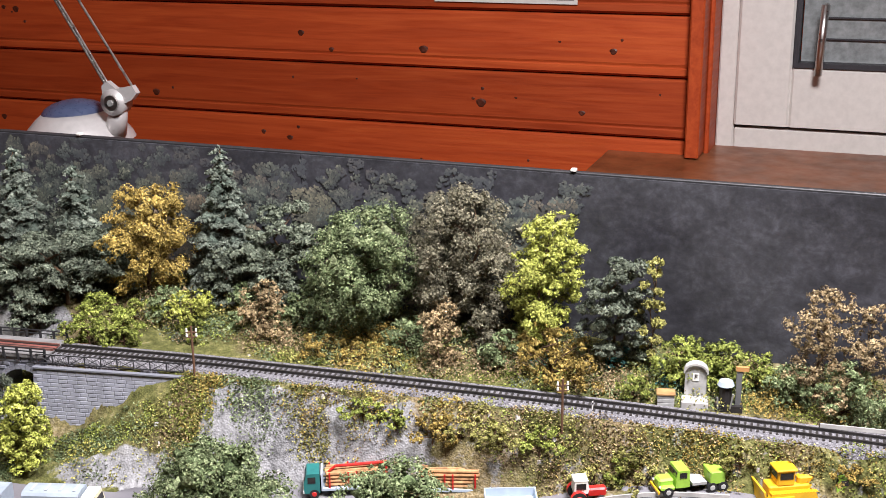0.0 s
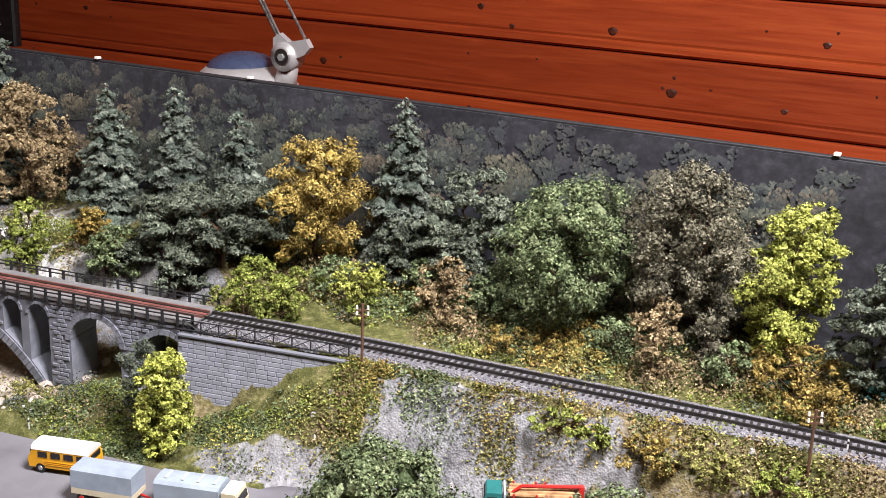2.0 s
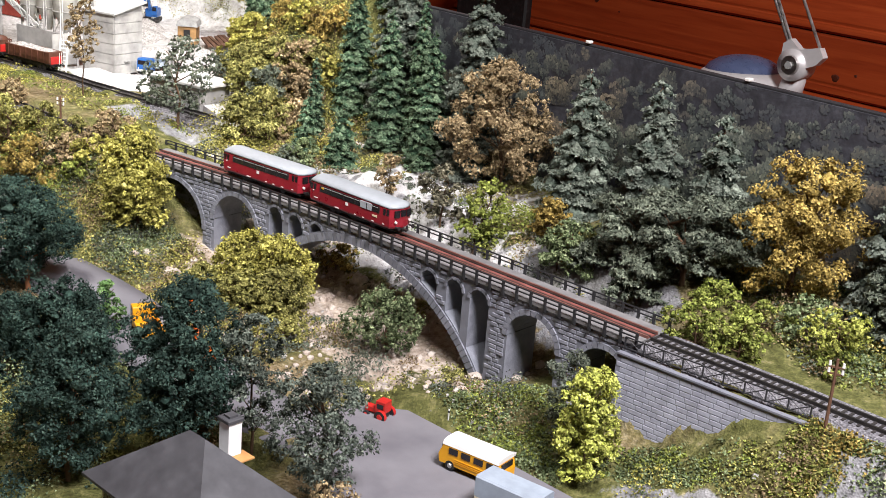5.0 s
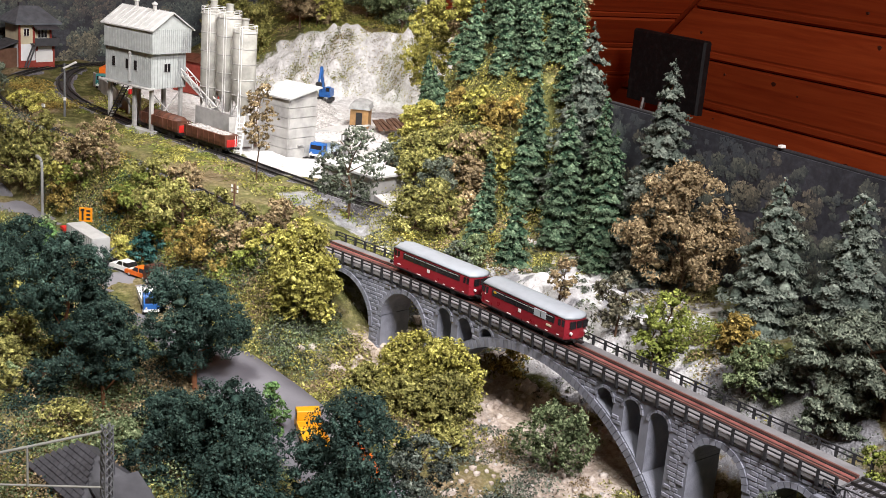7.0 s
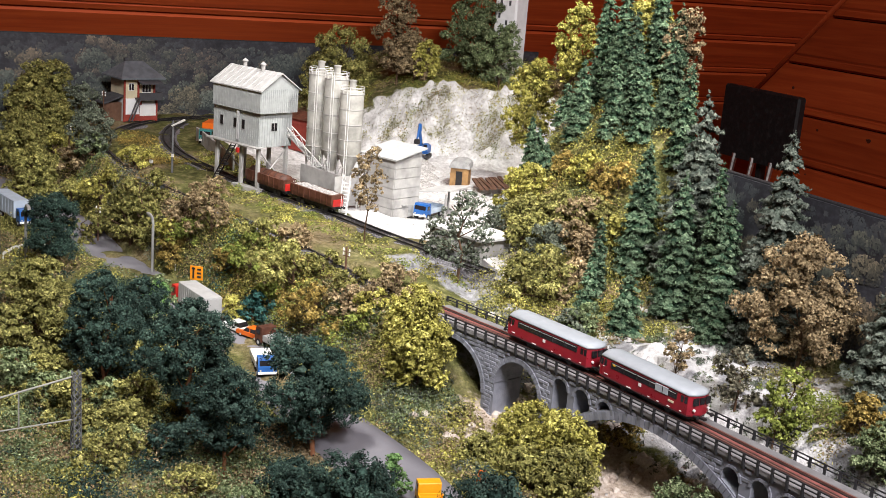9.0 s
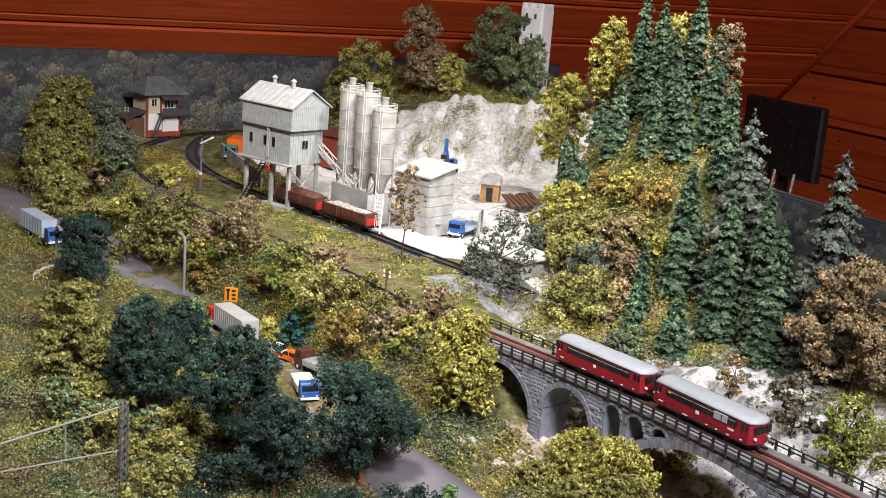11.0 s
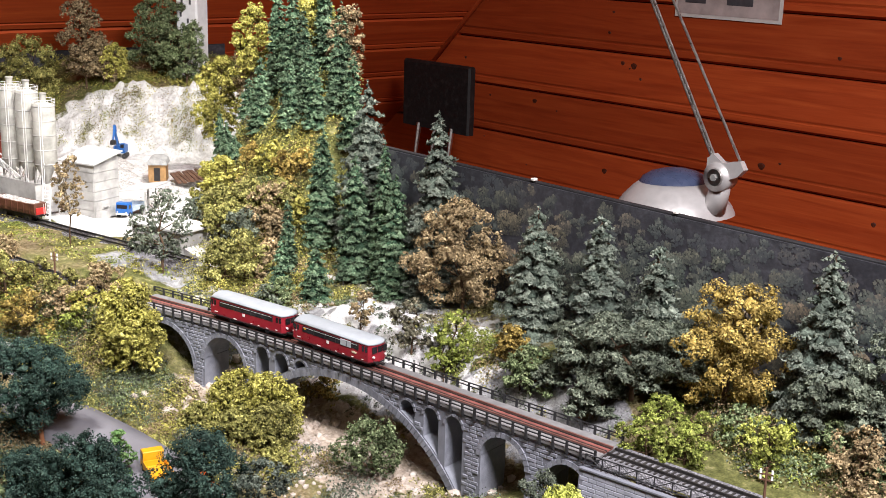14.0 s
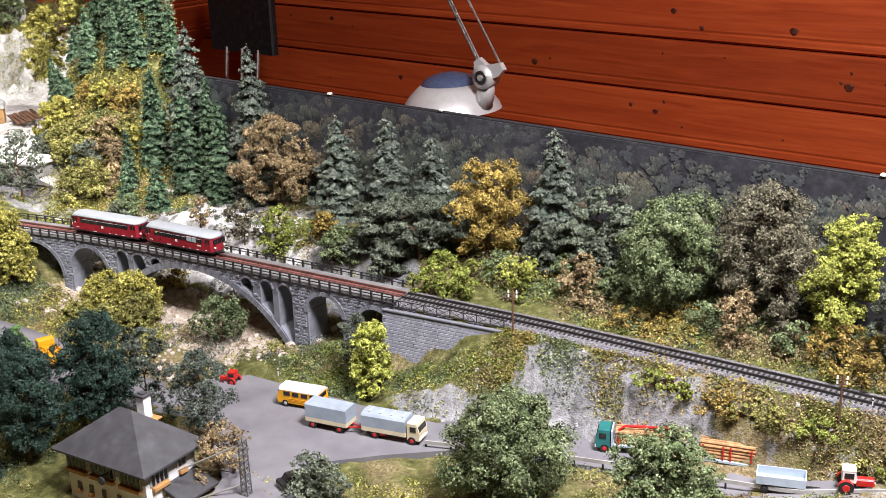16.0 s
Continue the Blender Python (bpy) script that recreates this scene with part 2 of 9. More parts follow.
M["leaf_fresh"] = leaf_mat("fresh_green_leaves", (0.11, 0.145, 0.03), (0.21, 0.255, 0.055), (0.36, 0.40, 0.11))
M["leaf_darkbrown"] = leaf_mat("dark_grey_brown_leaves", (0.08, 0.075, 0.052), (0.15, 0.145, 0.10), (0.27, 0.255, 0.185))
M["leaf_fresh_mid"] = leaf_mat("clear_green_leaves", (0.077, 0.158, 0.050), (0.130, 0.245, 0.083), (0.227, 0.362, 0.146))

# model vehicles and buildings
M["car_red"] = paint("deep_red_lacquer", (0.25, 0.012, 0.022), 0.32, 0.1, 0.5)
M["roof_silver"] = paint("silver_grey_roof", (0.37, 0.40, 0.425), 0.45, 0.06)
M["glass_dark"] = paint("dark_model_glazing", (0.018, 0.016, 0.018), 0.15, 0.2, 0.5)
M["frame_black"] = paint("black_underframe", (0.018, 0.016, 0.016), 0.6, 0.2)
M["tyre"] = paint("black_rubber", (0.015, 0.015, 0.016), 0.75, 0.2)
M["white"] = paint("white_model_paint", (0.72, 0.71, 0.68), 0.5, 0.05)
M["ivory"] = paint("ivory_paint", (0.62, 0.55, 0.38), 0.45, 0.08)
M["yellow"] = paint("orange_yellow_paint", (0.72, 0.34, 0.012), 0.4, 0.08)
M["tarp"] = paint("blue_grey_tarpaulin", (0.30, 0.35, 0.41), 0.6, 0.1)
M["bright_red"] = paint("bright_red_paint", (0.5, 0.022, 0.018), 0.42, 0.12)
M["teal"] = paint("teal_cab_paint", (0.022, 0.15, 0.145), 0.42, 0.1)
M["pale_blue"] = paint("pale_blue_grey_paint", (0.40, 0.47, 0.55), 0.5, 0.08)
M["lime_paint"] = paint("lime_green_paint", (0.30, 0.52, 0.06), 0.42, 0.08)
M["dozer"] = paint("construction_yellow", (0.74, 0.42, 0.02), 0.4, 0.1)
M["orange"] = paint("orange_paint", (0.62, 0.12, 0.008), 0.42, 0.1)
M["blue"] = paint("clear_blue_paint", (0.02, 0.11, 0.36), 0.4, 0.1)
M["grey_box"] = paint("light_grey_container", (0.40, 0.40, 0.39), 0.5, 0.1)
M["log"] = paint("pale_cut_log", (0.45, 0.25, 0.12), 0.8, 0.3, 0.2, scale=120)
M["rust_wagon"] = paint("rust_brown_wagon", (0.10, 0.036, 0.02), 0.6, 0.3)
M["gravel"] = paint("pale_gravel_load", (0.45, 0.43, 0.41), 0.9, 0.4, 0.2, scale=300)
M["slate"] = paint("slate_grey_roofing", (0.06, 0.06, 0.066), 0.6, 0.15)
M["slate_blue"] = paint("blue_grey_slate", (0.12, 0.135, 0.15), 0.5, 0.2)
M["render_wall"] = paint("white_rendered_wall", (0.78, 0.78, 0.78), 0.75, 0.06)
M["tan"] = paint("tan_flower_box", (0.48, 0.25, 0.09), 0.6, 0.12)
M["grey_wood"] = paint("weathered_grey_boards", (0.36, 0.36, 0.35), 0.8, 0.2, 0.2, scale=90)
M["pale_board"] = paint("pale_grey_cladding", (0.40, 0.42, 0.41), 0.7, 0.09, 0.25, scale=90)
M["roof_pale"] = paint("bleached_roof_sheet", (0.50, 0.5, 0.485), 0.6, 0.12, 0.3, scale=70)
M["silo"] = paint("weathered_silo_steel", (0.43, 0.42, 0.38), 0.6, 0.24, 0.3, 0.1, 45)
M["brick_red"] = paint("brick_red_timber", (0.28, 0.045, 0.03), 0.7, 0.15)
M["mast_steel"] = paint("grey_lattice_steel", (0.15, 0.155, 0.16), 0.55, 0.15, 0.4, 0.3)
M["mast_wood"] = paint("brown_pole", (0.12, 0.06, 0.035), 0.8, 0.2)
M["wire"] = paint("catenary_bar", (0.24, 0.24, 0.21), 0.6, 0.1)
M["lamp_grey"] = paint("grey_lamp_post", (0.25, 0.25, 0.24), 0.5, 0.1)
M["sign_orange"] = paint("orange_road_sign", (0.75, 0.27, 0.01), 0.5, 0.03)
M["black"] = paint("black_paint", (0.02, 0.02, 0.02), 0.5)
M["hut_brown"] = paint("ochre_boarded_hut", (0.35, 0.2, 0.08), 0.75, 0.25)

# ---------------------------------------------------------------- mesh kit
class Shape:
    """Corners and faces of one mesh."""

    def __init__(self):
        self.v, self.f = [], []

    def add(self, verts, faces):
        n = len(self.v)
        self.v += [tuple(p) for p in verts]
        self.f += [tuple(i + n for i in f) for f in faces]
        return self

    def box(self, c, s, rz=0.0, bevel=0.0, m=None):
        """A block of size s round c, turned by rz degrees, with its upright and top edges broken by bevel."""
        hx, hy, hz = s[0] / 2, s[1] / 2, s[2] / 2
        if bevel <= 0:
            pts = [Vector((x * hx, y * hy, z * hz)) for z in (-1, 1) for x, y in ((-1, -1), (1, -1), (1, 1), (-1, 1))]
            faces = [(3, 2, 1, 0), (4, 5, 6, 7), (0, 1, 5, 4), (1, 2, 6, 5), (2, 3, 7, 6), (3, 0, 4, 7)]
        else:
            b = min(bevel, hx * 0.95, hy * 0.95, hz * 0.95)
            ring = lambda ix, iy, z: [Vector(p + (z,)) for p in ((-ix + b, -iy), (ix - b, -iy), (ix, -iy + b), (ix, iy - b), (ix - b, iy), (-ix + b, iy), (-ix, iy - b), (-ix, -iy + b))]
            small = lambda z: [Vector((x * (hx - b), y * (hy - b), z)) for x, y in ((-1, -1), (1, -1), (1, -1), (1, 1), (1, 1), (-1, 1), (-1, 1), (-1, -1))]
            pts = ring(hx, hy, -hz) + ring(hx, hy, hz - b) + small(hz)
            faces = [tuple(range(7, -1, -1))]
            for k in range(8):
                j = (k + 1) % 8
                faces.append((k, j, j + 8, k + 8))
            for k in range(8):
                j = (k + 1) % 8
                faces.append((k + 8, j + 8, j + 16, k + 16))
            faces.append(tuple(range(16, 24)))
        t = Matrix.Translation(c) @ Matrix.Rotation(radians(rz), 4, "Z")
        if m is not None:
            t = m @ t
        return self.add([t @ p for p in pts], faces)

    def tube(self, a, b, r0, r1=None, n=8, caps=True):
        r1 = r0 if r1 is None else r1
        a, b = Vector(a), Vector(b)
        q = (b - a).to_track_quat("Z", "Y")
        pts = []
        for p, r in ((a, r0), (b, r1)):
            pts += [p + q @ Vector((r * math.cos(2 * math.pi * k / n), r * math.sin(2 * math.pi * k / n), 0)) for k in range(n)]
        faces = [(k, (k + 1) % n, n + (k + 1) % n, n + k) for k in range(n)]
        if caps:
            faces += [tuple(range(n - 1, -1, -1)), tuple(range(n, 2 * n))]
        return self.add(pts, faces)

    def path(self, pts, r, n=6):
        for a, b in zip(pts, pts[1:]):
            self.tube(a, b, r, r, n)
        return self

    def lathe(self, rows, n=24, at=(0, 0, 0), m=None):
        """rows of (radius, height), turned round the upright axis."""
        pts = []
        for r, z in rows:
            for k in range(n):
                p = Vector((at[0] + r * math.cos(2 * math.pi * k / n), at[1] + r * math.sin(2 * math.pi * k / n), at[2] + z))
                pts.append(m @ p if m is not None else p)
        faces = []
        for i in range(len(rows) - 1):
            for k in range(n):
                j = (k + 1) % n
                faces.append((i * n + k, i * n + j, (i + 1) * n + j, (i + 1) * n + k))
        return self.add(pts, faces)

    def prism(self, outline, depth, m):
        """A flat outline in local x and z, pushed along local y by depth, laid by m."""
        n = len(outline)
        pts = [m @ Vector((x, 0, z)) for x, z in outline] + [m @ Vector((x, depth, z)) for x, z in outline]
        faces = [tuple(range(n)), tuple(range(2 * n - 1, n - 1, -1))]
        faces += [(k, k + n, (k + 1) % n + n, (k + 1) % n) for k in range(n)]
        return self.add(pts, faces)

    def mesh(self, name, material, smooth=False):
        me = bpy.data.meshes.new(name)
        me.from_pydata([tuple(p) for p in self.v], [], self.f)
        me.materials.append(material)
        if smooth:
            me.polygons.foreach_set("use_smooth", [True] * len(me.polygons))
        me.update()
        return me


def fix_normals(me):
    bm = bmesh.new()
    bm.from_mesh(me)
    bmesh.ops.recalc_face_normals(bm, faces=bm.faces)
    bm.to_mesh(me)
    bm.free()
    return me


def part(name, shape, material, parent=None, label="", smooth=False):
    me = shape if isinstance(shape, bpy.types.Mesh) else fix_normals(shape.mesh(name, material, smooth))
    ob = new(name, me)
    ob.parent = parent
    if label:
        ob["label"] = label
    return ob


def thing(name, label, category, m=None, group="", kind=""):
    ob = new(name)
    ob.empty_display_size = 0.02
    if m is not None:
        ob.matrix_world = m
    return tagged(ob, label, category, group, kind)


def solid(name, shape, material, label, category="", kind="", smooth=False, group=""):
    return tagged(part(name, shape, material, None, "", smooth), label, category, group, kind)


def sm(a, b, x):
    t = np.clip((np.asarray(x, float) - a) / (b - a), 0, 1)
    return t * t * (3 - 2 * t)


# ---------------------------------------------------------------- the lie of the land
LINE_X = np.array([-3.2, -2.62, -2.49, -2.27, -2.09, -1.92, -1.785, -1.67, -1.55, -1.46, -1.36, -1.19, -0.88, -0.66, -0.5, -0.2, 0.0, 0.3, 0.7])
LINE_Y = np.array([0.60, 0.575, 0.560, 0.575, 0.612, 0.660, 0.688, 0.704, 0.724, 0.75, 0.785, 0.826, 0.866, 0.903, 0.931, 0.97, 0.996, 1.018, 1.03])
GRADE_X = np.array([-3.2, -1.75, -1.36, -0.9, -0.66, -0.5, -0.2, 0.0, 0.3, 0.7])
GRADE_Z = np.array([0.210, 0.205, 0.192, 0.192, 0.186, 0.183, 0.175, 0.168, 0.161, 0.155])


def line_y(x):
    """Where the main line runs, softened so that it bends without kinks."""
    return sum(np.interp(np.asarray(x, float) + o, LINE_X, LINE_Y) for o in (-0.09, -0.045, 0, 0.045, 0.09)) / 5


def rail_z(x):
    return sum(np.interp(np.asarray(x, float) + o, GRADE_X, GRADE_Z) for o in (-0.08, 0, 0.08)) / 3


def rim(x, y):
    """How far east of the quarry's eastern rim a place lies."""
    return (x + 1.62) * 0.68 + (y - 0.93) * 0.73


def ground_z(x, y):
    x, y = np.asarray(x, float), np.asarray(y, float)
    d = y - line_y(x)
    z_line = rail_z(x) - 0.007
    # south of the line: yard and road, higher to the west
    low = 0.066 + 0.033 * sm(-0.88, -1.12, x) + 0.04 * sm(-2.3, -2.8, x)
    low = low - 0.02 * sm(0.6, 0.3, y) * sm(-1.6, -1.2, x)
    low = low + 0.038 * sm(-0.12, 0.12, x) * sm(0.78, 0.9, y)
    steep = 0.052 - 0.028 * sm(-0.12, 0.05, x) + 0.06 * sm(-0.35, -0.5, x) - 0.03 * sm(-1.5, -1.7, x)
    foot = z_line - 0.082 * sm(-0.455, -0.64, x) * sm(-0.9, -0.7, x) * sm(-0.03, -0.04, d)
    south = foot + (low - foot) * sm(-0.03, -0.03 - steep, d)
    # north: verge, then the wooded hill west of the viaduct's middle
    verge = z_line + 0.022 * sm(0.03, 0.16, d) + 0.012 * sm(-0.55, -0.9, x) * sm(0.02, 0.2, d)
    front = sm(-1.54, -1.40, x)
    hill = 0.185 + 0.26 * sm(0.09 + 0.09 * front, 0.62 + 0.1 * front, d) * sm(-0.88, -1.3, x)
    hill = hill + 0.035 * sm(0.33, 0.45, d) * sm(-1.38, -1.47, x)
    north = verge + (hill - verge) * sm(-0.82, -1.0, x)
    # quarry with its back face
    b = -(x + 2.45) * 0.62 + (y - 1.25) * 0.78
    pit = 0.208 + 0.142 * sm(0.0, 0.13, b) * sm(1.0, 1.35, y) + 0.02 * sm(0.16, 0.4, b) * sm(1.0, 1.35, y)
    north = pit + (north - pit) * sm(-0.035, 0.045, rim(x, y)) * (0.6 + 0.4 * sm(0.0, 0.2, rim(x, y)))
    z = np.where(d < 0, south, north)
    # ravine under the viaduct
    vale = sm(-1.47, -1.33, x) * sm(-0.60, -0.72, x)
    bed = 0.076 + 0.05 * sm(-0.86, -0.64, x) + 0.05 * sm(-1.2, -1.45, x)
    bed = bed + 0.105 * sm(0.0, 0.16, d)
    z = z + (np.minimum(z, bed) - z) * vale * sm(0.17, 0.10, d)
    return z


def level(x, y):
    return float(ground_z(x, y))


def rough_z(x, y):
    """The ground with its lumps."""
    z = level(x, y)
    d = y - float(line_y(x))
    k = min(1.0, max(0.0, (abs(d) - 0.03) / 0.05))
    n = noise.fractal(Vector((x * 14, y * 14, 0)), 0.9, 2.0, 4)
    return z + 0.007 * k * n

# ---------------------------------------------------------------- the room
WALL_Y, WALL_X = 2.78, -3.16
BOARD = 0.154


def board_shape(length, height=BOARD, thick=0.02):
    """A moulded board: a face with a bead near its foot and a rebate at its edge."""
    prof = [(0, 0.003), (-0.012, 0.010), (-0.012, 0.026), (-0.0095, 0.0285), (-0.0095, 0.031), (-0.013, 0.037), (-0.013, height - 0.005), (-0.008, height), (0.008, height), (0.008, 0.003)]
    s = Shape()
    n = len(prof)
    s.add([(0, y, z) for y, z in prof] + [(length, y, z) for y, z in prof], [tuple(range(n)), tuple(range(2 * n - 1, n - 1, -1))] + [(k, k + n, (k + 1) % n + n, (k + 1) % n) for k in range(n)])
    return s


wall = tagged(part("wall_north", Shape().box(((WALL_X - 0.7) / 2, WALL_Y + 0.06, 0.6), (abs(WALL_X) + 0.3, 0.1, 3.0)), M["groove"]), "timber-lined room wall of red-stained softwood boards", "wall", kind="structure")
long_board = fix_normals(board_shape(3.42).mesh("board", M["wall_wood_x"]))
for k in range(14):
    b = part("board", long_board, None, wall)
    b.location = (-3.62, WALL_Y, -0.071 - 4 * BOARD + k * BOARD)
# knots, set into the boards
rng = random.Random(5)
wall_w = tagged(part("wall_west", Shape().box((0, 1.0, 0.45), (0.1, 4.2, 1.9)), M["groove"]), "sloping attic wall behind the layout, lined with red-stained boards", "wall", kind="structure")
SLOPE = Matrix.Translation((-3.612, 0, -0.18)) @ Matrix.Rotation(radians(46), 4, "Y")
wall_w.matrix_world = SLOPE @ Matrix.Translation((-0.06, 0, 0))
cross_board = fix_normals(board_shape(3.9).mesh("board", M["wall_wood_y"]))
for k in range(9):
    b = part("board", cross_board, None, wall_w)
    b.matrix_parent_inverse = wall_w.matrix_world.inverted()
    b.matrix_basis = SLOPE @ pose(0, -1.05, k * BOARD, 0, 0, 90)


def knot_mesh():
    s = Shape()
    for k, (r, y) in enumerate(((1.0, 0.0), (0.62, -0.0016))):
        s.add([(r * math.cos(a) * (1 + 0.18 * math.sin(3 * a + k)), y, r * math.sin(a)) for a in [i * math.pi / 7 for i in range(14)]], [])
    s.f += [(i, (i + 1) % 14, 14 + (i + 1) % 14, 14 + i) for i in range(14)] + [tuple(range(14, 28))]
    return fix_normals(s.mesh("knot", M["knot"]))


KNOT = knot_mesh()
ROW = [-0.071 + k * BOARD for k in range(-1, 5)]
for k in range(46):
    row = ROW[rng.randrange(6)]
    x = rng.uniform(-3.0, -0.26)
    b = part("knot", KNOT, None, wall)
    size = rng.choice((0.003, 0.0035, 0.004, 0.005, 0.007))
    b.matrix_world = Matrix.Translation((x, WALL_Y - 0.0128, row + rng.uniform(0.05, 0.14))) @ Matrix.Diagonal((size * rng.uniform(0.9, 1.5), 1, size, 1))
for x, z, size in ((-1.74, 0.134, 0.017), (-0.74, 0.154, 0.02), (-0.9, 0.288, 0.018), (-0.39, 0.301, 0.014), (-1.26, 0.32, 0.014), (-2.3, 0.03, 0.014), (-1.17, 0.278, 0.011), (-2.21, 0.36, 0.016)):
    b = part("knot", KNOT, None, wall)
    b.matrix_world = Matrix.Translation((x, WALL_Y - 0.0129, z)) @ Matrix.Diagonal((size * 0.7, 1, size * 0.6, 1))

# floor, ceiling and the two walls behind the camera close the room
solid("floor", Shape().box((0, 0.4, -0.93), (6.6, 5.2, 0.06)), M["sill_wood"], "brown wooden floor of the hobby room", "floor", "structure")
solid("ceiling", Shape().box((0, 0.4, 1.95), (6.6, 5.2, 0.08)), paint("pale_ceiling", (0.27, 0.24, 0.2), 0.8, 0.05), "pale boarded ceiling of the room", "ceiling", "structure")
solid("wall_south", Shape().box((0, -2.15, 0.5), (6.6, 0.1, 3.0)), M["wall_wood_x"], "red-stained boarded wall behind the visitor", "wall", "structure")
solid("wall_upper_west", Shape().box((-2.69, 0.4, 1.36), (0.1, 5.1, 1.16)), M["wall_wood_y"], "red-stained boarded upright wall above the sloping one", "wall", "structure")
solid("wall_east", Shape().box((3.25, 0.4, 0.5), (0.1, 5.2, 3.0)), M["wall_wood_y"], "red-stained boarded wall at the window end", "wall", "structure")

# window recess: corner trim, sill and the white casement
solid("trim", Shape().box((-0.178, 2.76, 0.95), (0.034, 0.09, 1.79), 0, 0.004), M["wall_wood_y"], "upright stained corner board beside the window recess", "trim", "structure")
solid("window_reveal", Shape().box((-0.155, 2.87, 0.95), (0.012, 0.14, 1.8), 0, 0.003), M["wall_wood_y"], "stained side lining of the window recess", "trim", "structure")
solid("window_sill", Shape().box((0.55, 2.52, 0.035), (1.9, 0.92, 0.03), 0, 0.004), M["sill_wood"], "brown varnished board ledge under the window", "sill", "structure")
win = thing("window_1", "white framed window with a grey pane, closed", "window", kind="structure")
wy = 2.93
fr = Shape()
fr.box((-0.125, wy, 0.75), (0.045, 0.05, 1.4), 0, 0.004).box((0.574, wy, 0.075), (1.352, 0.049, 0.05), 0, 0.004)
part("window_frame", fr, M["window_white"], win)
sash = Shape()
sash.box((-0.035, wy - 0.012, 0.77), (0.135, 0.05, 1.32), 0, 0.006).box((0.6, wy - 0.012, 0.185), (1.135, 0.05, 0.15), 0, 0.006)
part("sash", sash, M["window_white"], win)
gk = Shape()
gk.box((0.041, wy - 0.016, 0.8), (0.012, 0.05, 1.08)).box((0.6, wy - 0.016, 0.267), (1.106, 0.05, 0.012))
part("gasket", gk, M["gasket"], win)
part("pane", Shape().box((0.6, wy, 0.83), (1.1, 0.012, 1.12)), M["night_glass"], win)
blind = Shape()
for k in range(7):
    blind.box((0.62, wy - 0.012, 0.33 + 0.052 * k), (1.06, 0.004, 0.004))
part("glazing_bar", blind, M["gasket"], win)
hd = Shape()
hd.tube((0.098, wy - 0.085, 0.25), (0.104, wy - 0.085, 0.42), 0.0095, 0.0095, 12).tube((0.104, wy - 0.085, 0.41), (0.104, wy - 0.02, 0.41), 0.008, 0.008, 10)
part("window_handle", hd, M["steel"], win, "brushed steel handle", True)
solid("wall_window", Shape().box((1.5, 3.02, 0.5), (3.6, 0.1, 3.0)), M["wall_wood_x"], "boarded wall that holds the window", "wall", "structure")

# moulding in the slanting corner between slope and wall
corner = Shape()
corner.tube((-3.25, WALL_Y - 0.026, 0.165), (-2.605, WALL_Y - 0.026, 0.788), 0.016, 0.016, 10)
solid("corner_moulding", corner, M["wall_wood_x"], "round stained moulding in the slanting corner of the boards", "trim", "structure", True)

# two unframed photo prints pinned to the boards
def wall_photo(x, z, wide, tall, label, tone):
    t = thing("wall_photo", label, "photo", pose(x, WALL_Y - 0.017, z), "photo prints on the wall")
    part("sheet", Shape().box((0, 0, tall / 2), (wide, 0.003, tall)), M["window_white"], t)
    part("picture", Shape().box((0, -0.0025, tall / 2), (wide - 0.018, 0.001, tall - 0.02)), tone, t)
    for k, (u, v, w, h) in enumerate(((-0.3, 0.16, 0.2, 0.2), (0.12, 0.16, 0.24, 0.22), (0.38, 0.3, 0.1, 0.2))):
        part("dark_patch", Shape().box((u * wide, -0.0036, (v + h / 2) * tall), (w * wide, 0.0008, h * tall), 0, 0.0003), M["slate"], t)


wall_photo(-1.892, 0.517, 0.352, 0.25, "photo print with white border pinned to the boards", paint("faded_warm_print", (0.42, 0.36, 0.34), 0.4, 0.3, scale=14))
wall_photo(-0.674, 0.415, 0.381, 0.27, "grey photo print with pale border above the layout", paint("faded_grey_print", (0.2, 0.19, 0.2), 0.4, 0.35, scale=14))

# black screen panel on the wall, with two feet
pn = thing("wall_screen", "matt black flat screen panel at the boarded wall", "screen")
part("panel", Shape().box((-2.782, 2.5, 0.224), (0.322, 0.03, 0.212), 0, 0.006), M["black_panel"], pn)
part("bracket", Shape().box((-2.78, 2.525, 0.1), (0.02, 0.02, 0.3)), M["black_panel"], pn)
for x in (-2.86, -2.78, -2.7):
    part("foot", Shape().tube((x, 2.49, 0.13), (x + 0.006, 2.47, 0.03), 0.009, 0.006).tube((x + 0.006, 2.47, 0.03), (x + 0.006, 2.5, -0.2), 0.006), M["steel"], pn, "pale metal foot")

# ---------------------------------------------------------------- backdrops
BACK_Y, BACK_TOP = 1.15, 0.389
bd = thing("backdrop_north", "dark printed forest backdrop board with a black edge", "backdrop", kind="structure")
part("print_sheet", Shape().box((-0.9355, BACK_Y + 0.004, 0.24), (0.999, 0.006, 0.296)), M["forest_print"], bd)
part("print_sheet", Shape().box((0.1675, BACK_Y + 0.0046, 0.24), (1.205, 0.006, 0.296)), M["forest_print"], bd)
part("backing_board", Shape().box((-0.335, BACK_Y + 0.0105, 0.24), (2.21, 0.006, 0.296)), M["backdrop_edge"], bd)
part("edge_strip", Shape().box((-0.335, BACK_Y + 0.008, BACK_TOP + 0.0), (2.21, 0.009, 0.004), 0, 0.001), M["backdrop_edge"], bd)
clip = Shape().box((0, 0, 0), (0.007, 0.008, 0.003), 0, 0.001)
clip_me = fix_normals(clip.mesh("clip", M["window_white"]))
for x in (-1.03, -0.07, -0.78):
    c = part("clip", clip_me, None, bd)
    c.location = (x, BACK_Y + 0.004, BACK_TOP + 0.005)
bw = thing("backdrop_west", "printed hazy forest backdrop behind the junction", "backdrop", kind="structure")
